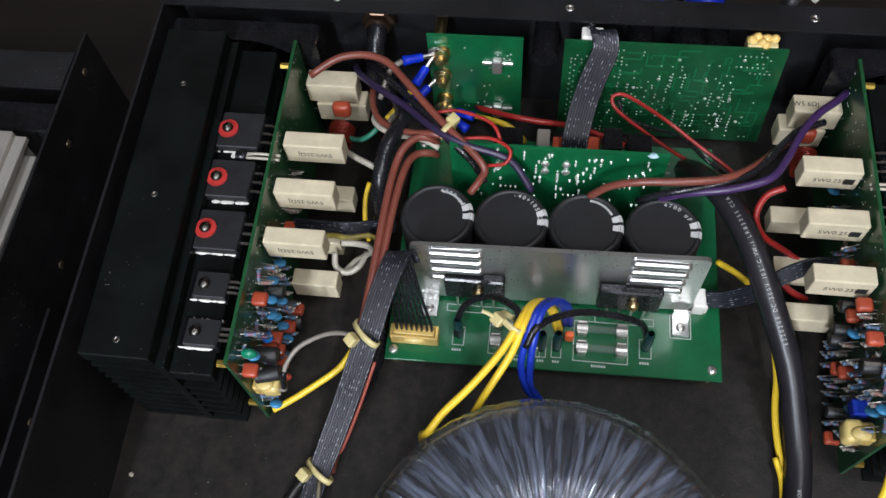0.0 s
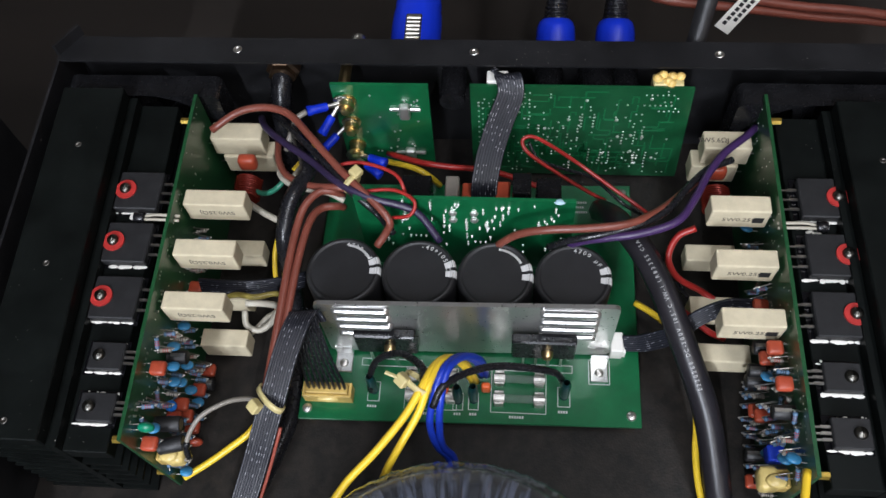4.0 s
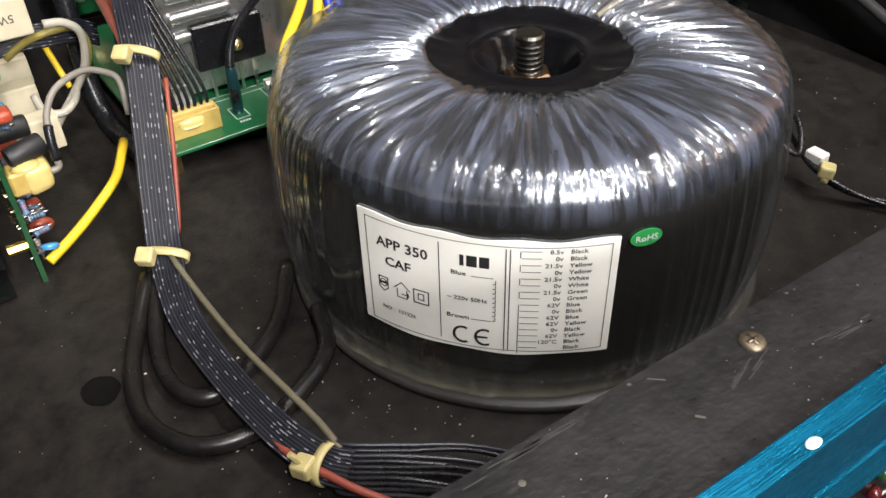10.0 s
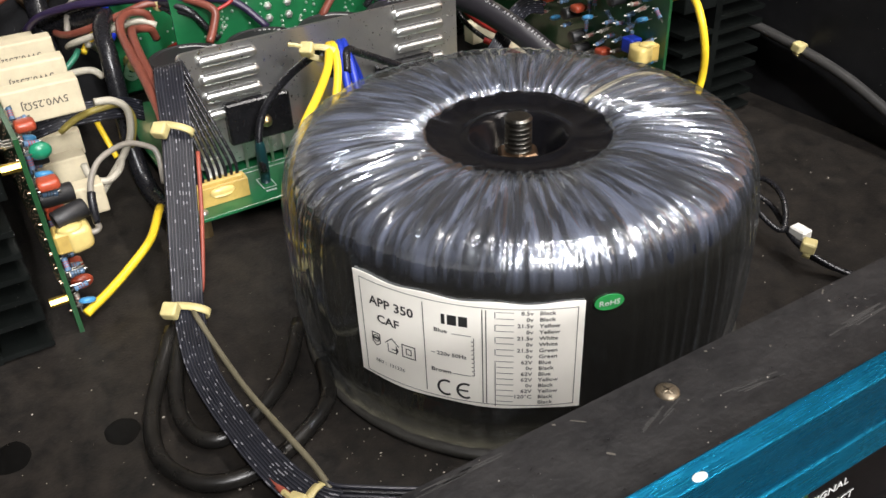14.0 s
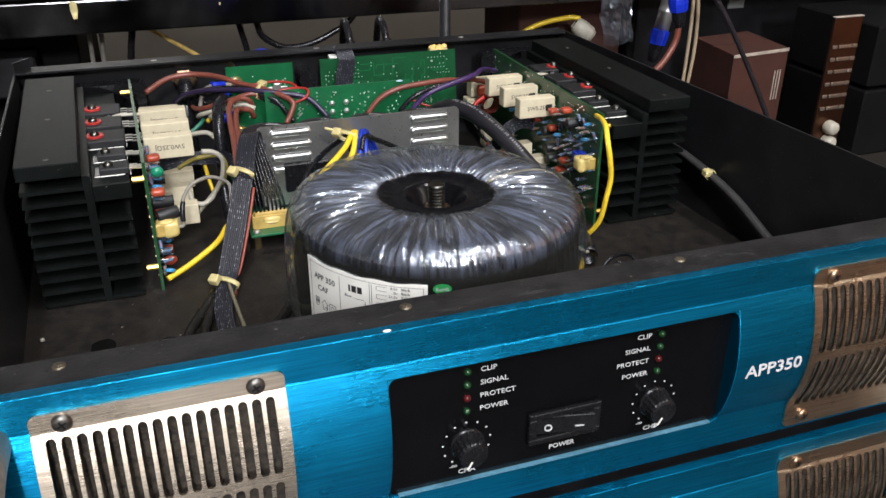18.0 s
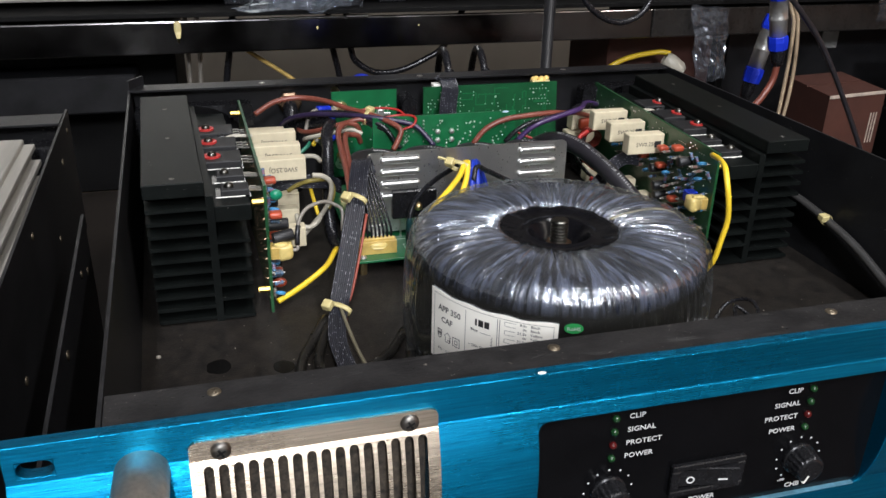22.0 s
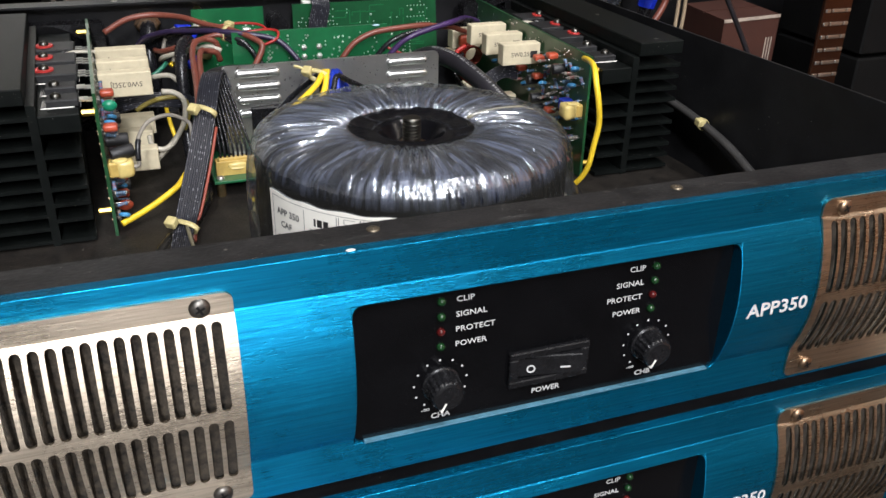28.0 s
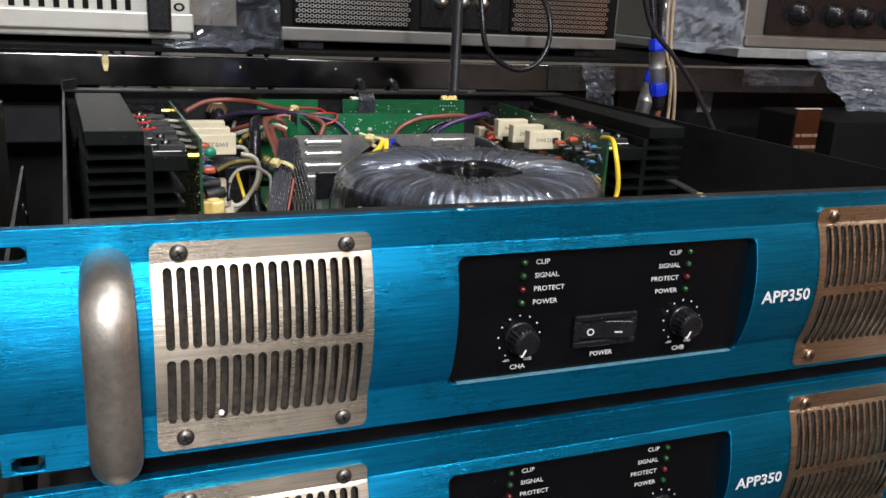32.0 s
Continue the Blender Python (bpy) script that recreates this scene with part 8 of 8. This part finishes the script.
for x in (-1400, 1400):
    for y in (40, 640):
        bm = boxed(x - 30, x + 30, y - 30, y + 30, -900, -125)
        part("leg", bm, M_WOOD, bt)
bm = boxed(-212, 212, 30, 400, -95, -90.5)
solid("rubber_mat", bm, M_RUBBER, (0, 200, -95), "thin black mat under the closed amplifier", "mat")

# ---- shelf behind ----
sh = thing("shelf", (0, 800, -95), "steel shelf with a worn chrome front rail", "shelf")
bm = bmesh.new()
box(bm, -900, 296, 617, 623, 65.5, 95.8, 1.4, seg=2)
part("front_rail", bm, M_CHROME, sh, "worn chrome rail with paint drips")
# the right stretch of the rail is drawn darker than the rest
part("front_rail", boxed(296.6, 1000, 617.4, 623, 65.5, 95.6, 1.4, seg=2), M_DARKRAIL, sh, "dull dark stretch of rail")
# bright strips added to draw the glint and highlight along the rail's top edge
for x0, x1, z in ((-105, -34, 96.7), (-32, -11, 97.6)):
    part("edge_glint_strip", boxed(x0, x1, 614.5, 621, 95.9, z, 0.2), M_TIN, sh, "bright strip in place of the glint over the rail")
bm = bmesh.new()
box(bm, -900, 1000, 612, 1150, 99.5, 104.0, 0.6)
part("board", bm, M_DARK, sh, "black shelf board")
bm = bmesh.new()
for x, w, l in ((-188.5, 3.4, 20), (-60, 1.0, 3), (40, 0.8, 2)):
    lathe(bm, [(0, -l * 0.55), (0.5 * w, -l * 0.3), (w, 0.1 * l), (0.85 * w, l * 0.45), (0, l * 0.5)], 10, Matrix.Translation((x, 616.6, 86.0)) @ Matrix.Diagonal((1, 0.25, 1, 1)))
ob = part("paint_drip", bm, M_IVORY, sh, "dried cream paint drip", True)
ob["kind"] = "stuff"
for x in (-880, 980):
    bm = boxed(x - 15, x + 15, 640, 670, -95, 99.5)
    part("upright", bm, M_DARK, sh)
bm = bmesh.new()
rod(bm, (101.5, 431, -90), (99.0, 428, 420), 4.6, 14)
solid("upright_rod", bm, M_BLACKSTEEL, (101.5, 431, -90), "thin dark upright rod behind the case", "rod", smooth=True)

# gear on the shelf
su = thing("silver_amplifier", (-350, 760, 104), "silver amplifier with slotted front, on the shelf", "amplifier")
bm = boxed(-640, -104, 646, 960, 110, 260, 2.5, seg=2)
part("case", bm, M_SILVERLIGHT, su, "pale silver case")
bm = boxed(-640, -102, 640, 647, 117, 136, 2.0, seg=2)
part("front_bar", bm, M_SILVERLIGHT, su, "bright silver lower bar")
for i in range(22):
    bm = boxed(-440 + 13 * i, -434.5 + 13 * i, 645.2, 647, 137, 215, 0.5)
    part("slot", bm, M_DARK, su)
bm = bmesh.new()
lathe(bm, [(2.6, 0), (4.6, 0), (4.6, 0.8), (2.6, 0.8), (2.6, 0)], 18, turn_to((-115.7, 646, 142.0), (0, -1, 0)) @ Matrix.Diagonal((1.2, 0.9, 1, 1)))
part("badge", bm, M_DARK, su, "small dark oval mark")
bm = boxed(-147, -124, 634, 648, 117, 230, 3.0, seg=2)
part("handle", bm, M_BLACKPLASTIC, su, "black end grip")
for x in (-560, -130):
    bm = boxed(x - 14, x + 14, 650, 690, 104, 110, 1.0)
    part("foot", bm, M_RUBBER, su)

mx = thing("black_mixer_amplifier", (190, 760, 104), "black amplifier with punched metal grilles, on the shelf", "amplifier")
bm = boxed(-14, 400, 646, 960, 112, 270, 3.0, seg=2)
part("case", bm, M_DARK, mx, "black case")
bm = boxed(-13, 399, 640, 646.5, 113, 127, 1.5, seg=2)
part("front_rail", bm, M_SILVER, mx, "dull silver rail along the bottom")
for x0, x1 in ((2, 128), (256, 384)):
    bm = boxed(x0 - 2, x1 + 2, 642.5, 646.2, 130, 215, 1.0)
    g = part("grille_back", bm, M_DARK, mx)
    bm = bmesh.new()
    for i in range(int((x1 - x0) / 6)):
        for j in range(12):
            x = x0 + 3 + 6 * i + (3 if j % 2 else 0)
            lathe(bm, [(1.5, 0), (2.6, 0), (2.6, 0.8), (1.5, 0.8), (1.5, 0)], 6, turn_to((x, 642.4, 134 + 5.2 * j), (0, -1, 0)) @ Matrix.Diagonal((1.15, 0.85, 1, 1)))
    ob = part("punched_grille", bm, M_TIN, mx, "punched steel grille")
    ob["kind"] = "stuff"
bm = boxed(143, 244, 641.5, 646.2, 131, 220, 1.5)
part("control_panel", bm, M_BLACKPLASTIC, mx, "glossy black middle panel")
for x in (165, 190, 215):
    bm = bmesh.new()
    lathe(bm, [(7, 0), (7, 2), (6, 3), (5.4, 12), (0, 12.5)], 20, turn_to((x, 641.5, 160), (0, -1, 0)))
    part("knob", bm, M_TIN, mx, "small metal knob", True)
for x in (20, 360):
    bm = boxed(x - 14, x + 14, 646, 690, 104, 112, 1.0)
    part("foot", bm, M_RUBBER, mx)

rs = thing("silver_mixer", (780, 740, 104), "silver framed mixer with dark knob panel", "mixer")
bm = boxed(560, 1000, 606, 900, 124, 300, 3.0, seg=2)
part("case", bm, M_SILVER, rs)
bm = boxed(562, 1000, 600, 607, 125, 139, 2.0, seg=2)
part("front_bar", bm, M_SILVER, rs, "silver lower bar")
bm = boxed(592, 1000, 602, 606.5, 141, 260, 1.0)
part("control_panel", bm, M_BLACKPLASTIC, rs, "dark blue-black control panel")
for x in (640, 700, 745, 800, 860):
    bm = bmesh.new()
    lathe(bm, [(15, 0), (15, 3), (12.5, 4), (11.5, 16), (0, 17)], 24, turn_to((x, 602, 168), (0, -1, 0)))
    part("knob", bm, M_BLACKPLASTIC, rs, "black rotary knob", True)
bm = boxed(545, 1010, 590, 930, 112, 124, 1.0)
solid("foam_slab", bm, M_FOAMPACK, (780, 740, 104), "grey foam packing under the mixer", "packing foam")


def crumpled_film(name, corners, n, rough, seed, label, mat=M_FILM):
    """A sheet of thin film between four corners, creased at random."""
    a, b, c, d = [Vector(v) for v in corners]
    nor = (b - a).cross(d - a).normalized()
    bm = bmesh.new()
    grid = []
    for i in range(n + 1):
        row = []
        for j in range(n + 1):
            u, v = i / n, j / n
            p = a.lerp(b, u).lerp(d.lerp(c, u), v)
            k = noise.noise((p.x * 0.035 + seed, p.y * 0.035, p.z * 0.05)) + 0.6 * abs(noise.noise((p.x * 0.09, p.y * 0.08 + seed, p.z * 0.11))) + 0.3 * noise.noise((p.x * 0.25, p.z * 0.25, seed))
            row.append(bm.verts.new(p + nor * rough * k + Vector((noise.noise((u * 4, v * 4, seed)) * rough * 0.5, 0, noise.noise((v * 5, u * 4, seed + 3)) * rough * 0.5))))
        grid.append(row)
    for i in range(n):
        for j in range(n):
            bm.faces.new((grid[i][j], grid[i + 1][j], grid[i + 1][j + 1], grid[i][j + 1]))
    ob = solid(name, bm, mat, corners[0], label, "plastic bag", "plastic wrapping")
    sm = ob.modifiers.new("thick", "SOLIDIFY")
    sm.thickness = 0.0004
    return ob


crumpled_film("plastic_bag", ((-104, 622, 104), (-14, 626, 104), (-20, 640, 178), (-98, 640, 172)), 22, 12, 2.0, "crumpled clear plastic bag between two amplifiers")
crumpled_film("plastic_bag", ((-140, 600, 105), (-30, 600, 105), (-20, 640, 112), (-120, 640, 112)), 20, 7, 7.0, "flap of clear plastic film on the shelf edge")
crumpled_film("plastic_bag", ((432, 590, 118), (545, 588, 122), (536, 600, 235), (420, 600, 230)), 26, 16, 4.0, "milky plastic bag pulled over the mixer's end", M_MILKY)
crumpled_film("plastic_bag", ((626, 564, 122), (860, 558, 126), (830, 554, 38), (706, 554, 50)), 30, 16, 9.0, "torn milky plastic film hanging from the shelf", M_MILKY)
crumpled_film("plastic_bag", ((562, 600, 103), (692, 600, 103), (686, 604, 77), (574, 606, 76)), 20, 5, 12.0, "clear film over the shelf rail")
crumpled_film("plastic_bag", ((334, 606, 100), (380, 600, 98), (374, 590, 24), (344, 592, 20)), 18, 9, 15.0, "twist of clear film hanging under the rail")

# cables round the shelf
wire("black_cable", [(186, 641, 196), (185, 610, 200), (184, 575, 170), (184, 564, 145), (188, 560, 118), (206, 558, 101), (228, 558, 94), (249, 558, 101), (262, 560, 122), (264, 566, 150), (263, 600, 180), (262, 641, 186)], 3.0, M_RUBBER, "black cable hanging in a loop before the shelf", "cable", "hanging cables")
wire("black_cable", [(-28, 645, 99), (-23, 645, 57), (-16, 645, 44), (2, 645, 34), (26, 645, 35), (50, 645, 44), (75, 645, 60), (95, 645, 99)], 3.2, M_RUBBER, "black cable sagging under the shelf", "cable", "hanging cables")
wire("black_cable", [(-136, 660, 99), (-142, 660, 60), (-148, 660, 24), (-150, 662, -30)], 3.4, M_RUBBER, "black cable hanging under the shelf", "cable", "hanging cables")
wire("black_cable", [(-44, 660, 99), (-40, 660, 60), (-33, 660, 24), (-28, 662, -30)], 3.2, M_RUBBER, "black cable hanging under the shelf", "cable", "hanging cables")
wire("brown_cable", [(-182, 662, 99), (-182, 662, 60), (-183, 662, 20), (-184, 662, -40)], 2.2, M_GREYW, "grey brown cable hanging under the shelf", "cable", "hanging cables")
wire("brown_cable", [(-171, 662, 99), (-171, 662, 60), (-173, 662, 20), (-174, 662, -40)], 2.2, M_GREYW, "grey brown cable hanging under the shelf", "cable", "hanging cables")
wire("ochre_cable", [(-150, 664, 78), (-128, 664, 59), (-85, 664, 29), (-50, 666, 0)], 2.2, M_GLUE, "ochre cable slanting under the shelf", "cable", "hanging cables")
wire("yellow_cable", [(250, 664, 5), (276, 662, 26), (300, 660, 36), (330, 656, 41), (342, 650, 40)], 3.0, M_YELLOW, "yellow cable to a white plug", "cable", "hanging cables")
bm = bmesh.new()
lathe(bm, [(6, 0), (9, 3), (10, 9), (9.6, 11), (10.2, 13), (9.6, 15), (9.8, 21), (7, 26), (0, 27)], 24, turn_to((334, 648, 36), (0.75, -0.3, -0.6)))
solid("white_plug", bm, M_WHITEW, (345, 645, 30), "white moulded mains plug on a yellow cable", "plug", smooth=True)


def line_connector(name, a, b, blue_at, label):
    """A silver barrel with blue rings at both ends and a black boot."""
    c = thing(name, a, label, "plug", "hanging signal plugs")
    a, b = Vector(a), Vector(b)
    d = (b - a)
    L = d.length
    d.normalize()
    bm = bmesh.new()
    lathe(bm, [(0, 0), (8.4, 0), (8.4, L * 0.28), (8.8, L * 0.3), (8.8, L * 0.33), (8.2, L * 0.34), (8.2, L * 0.62), (0, L * 0.62)], 22, turn_to(a, d))
    part("barrel", bm, M_PLUGMETAL, c, "silver barrel", True)
    bm = bmesh.new()
    lathe(bm, [(8.3, L * 0.6), (9.6, L * 0.62), (9.9, L * 0.7), (9.0, L * 0.84), (0, L * 0.86)], 8, turn_to(a, d))
    part("ring", bm, M_LUG, c, "blue ring")
    bm = bmesh.new()
    lathe(bm, [(7.4, L * 0.84), (6.6, L), (4.8, L * 1.12), (0, L * 1.14)], 18, turn_to(a, d))
    part("boot", bm, M_RUBBER, c, "black rubber boot", True)
    bm = bmesh.new()
    lathe(bm, [(0, -L * 0.24), (8.0, -L * 0.22), (9.4, -L * 0.05), (8.6, 0.2), (0, 0.3)], 8, turn_to(a, d))
    part("ring", bm, M_LUG, c, "blue ring")
    return c


line_connector("line_plug", (361, 500, 122), (371, 500, 66), 0, "silver and blue cable plug hanging by the shelf")
line_connector("line_plug", (400, 560, 82), (386, 560, 17), 0, "silver and blue cable plug hanging lower")
wire("brown_cable", [(372, 500, 60), (370, 500, 44), (358, 498, 26), (340, 496, 8), (325, 494, -30)], 3.4, M_BROWN, "brown cable from a hanging plug", "cable")
wire("black_cable", [(358, 502, 132), (354, 506, 165), (346, 520, 240)], 3.6, M_RUBBER, "black cable of a hanging plug", "cable")
wire("black_cable", [(403, 560, 98), (400, 556, 140), (388, 556, 240)], 3.6, M_RUBBER, "black cable of a hanging plug", "cable")
wire("cream_wire", [(380, 520, 240), (386, 520, 130), (397, 520, 97), (400, 520, 63), (400, 520, 28), (399, 520, -10)], 1.9, M_TANW, "thin tan wire hanging beside the plugs", "wire", "hanging cables")
wire("cream_wire", [(386, 520, 240), (392, 520, 130), (402, 520, 96), (407, 520, 62), (408, 520, 27), (405, 520, -10)], 1.9, M_TANW, "thin tan wire hanging beside the plugs", "wire", "hanging cables")
wire("black_cable", [(310, 470, 200), (328, 470, 150), (360, 470, 120), (388, 470, 92), (411, 470, 62), (438, 470, 22), (473, 470, -34), (500, 470, -80)], 2.5, M_SHEATH, "dark glossy cable slanting down beside the boxes", "cable")


M_CARDEDGE = material("torn_cardboard_edge", (0.40, 0.33, 0.27), 0.8, vary=0.3, scale=120)


bx = thing("cardboard_box", (505, 580, -95), "reddish brown cardboard box with pale torn edge", "box", "cardboard boxes")
bm = bmesh.new()
prism(bm, ((468, 531), (548, 541), (558, 629), (479, 619)), -95, 14.0)
part("body", bm, M_CARD, bx)
for u0, u1 in ((0.0, 0.485), (0.515, 1.0)):
    ring = []
    for u, v in ((0, u0), (1, u0), (1, u1), (0, u1)):
        ring.append((468 + 80 * u + 11 * v, 531 + 10 * u + 88 * v))
    bm = bmesh.new()
    prism(bm, ring, 14.2, 15.6)
    part("lid_flap", bm, M_CARD, bx)
bm = bmesh.new()
prism(bm, ((467.6, 529.8), (548, 539.8), (548, 540.8), (467.6, 530.8)), 12.6, 16.0)
part("torn_edge", bm, M_CARDEDGE, bx, "pale torn flap edge")
bm = bmesh.new()
for k in range(3):
    prism(bm, ((532 + 4 * k, 538.2 + 0.5 * k), (533.4 + 4 * k, 538.4 + 0.5 * k), (533.4 + 4 * k, 538.9 + 0.5 * k), (532 + 4 * k, 538.9 + 0.5 * k)), -42, -8)
part("print", bm, M_CARDEDGE, bx)
strip = thing("metal_strip", (548, 462, -95), "tall copper-toned metal strip with stamped slots", "metal strip")
bm = boxed(528, 563, 459, 463, -95, 65, 0.8)
part("strip", bm, material("copper_tone_steel", (0.13, 0.066, 0.042), 0.34, 1.0, vary=0.2, scale=30), strip)
for j in range(6):
    for x, w in ((533, 3), (546, 8), (558, 3)):
        bm = boxed(x - w, x + w, 457.0, 459.2, 34 - 13 * j, 38 - 13 * j, 0.9, seg=2)
        part("stamped_rib", bm, M_TIN, strip)
for j in range(3):
    bm = bmesh.new()
    lathe(bm, [(7, 0), (7.5, 2), (7, 10), (5, 12), (0, 12.4)], 18, turn_to((546, 459, -50 - 16 * j), (0, -1, 0)))
    part("knob", bm, M_WHITEW, strip, "cream knob", True)
part("top_edge", boxed(527.6, 563.4, 458.6, 463.4, 65.2, 66.4, 0.3), M_CARDEDGE, strip, "pale top edge")
rk = thing("equipment_rack", (760, 600, -95), "dark stacked equipment beside the boxes", "rack")
for z0, z1 in ((-95, -20), (-16, 50)):
    bm = boxed(600, 1100, 470, 600, z0, z1, 2)
    part("case", bm, M_DARK, rk, "black equipment case")
rc = thing("dark_cabinet", (700, 800, -95), "dark cabinet standing under the shelf", "cabinet", "dark cabinets")
bm = boxed(432, 1150, 690, 1000, -95, 66, 2)
part("body", bm, M_DARK, rc)
bm = boxed(440, 1140, 687.5, 689.8, -80, 60, 0.8)
part("front", bm, M_BLACKSTEEL, rc, "black steel front")
part("plate", boxed(568, 592, 684.6, 687.4, 31, 66, 0.6), M_FOAMPACK, rc, "pale grey plate on the front")
cab = thing("dark_cabinet", (-450, 800, -95), "dark cabinet under the shelf", "cabinet")
bm = boxed(-850, -196, 700, 1100, -95, 64, 2)
part("body", bm, M_DARK, cab)
bm = boxed(-850, -232, 640, 690, 6, 43, 2)
part("ledge", bm, M_BLACKSTEEL, cab, "black steel ledge")
bm = boxed(284, 420, 690, 800, -95, 56, 1.5)
solid("brown_carton", bm, M_CARD, (350, 745, -95), "brown carton against the wall under the shelf", "box")
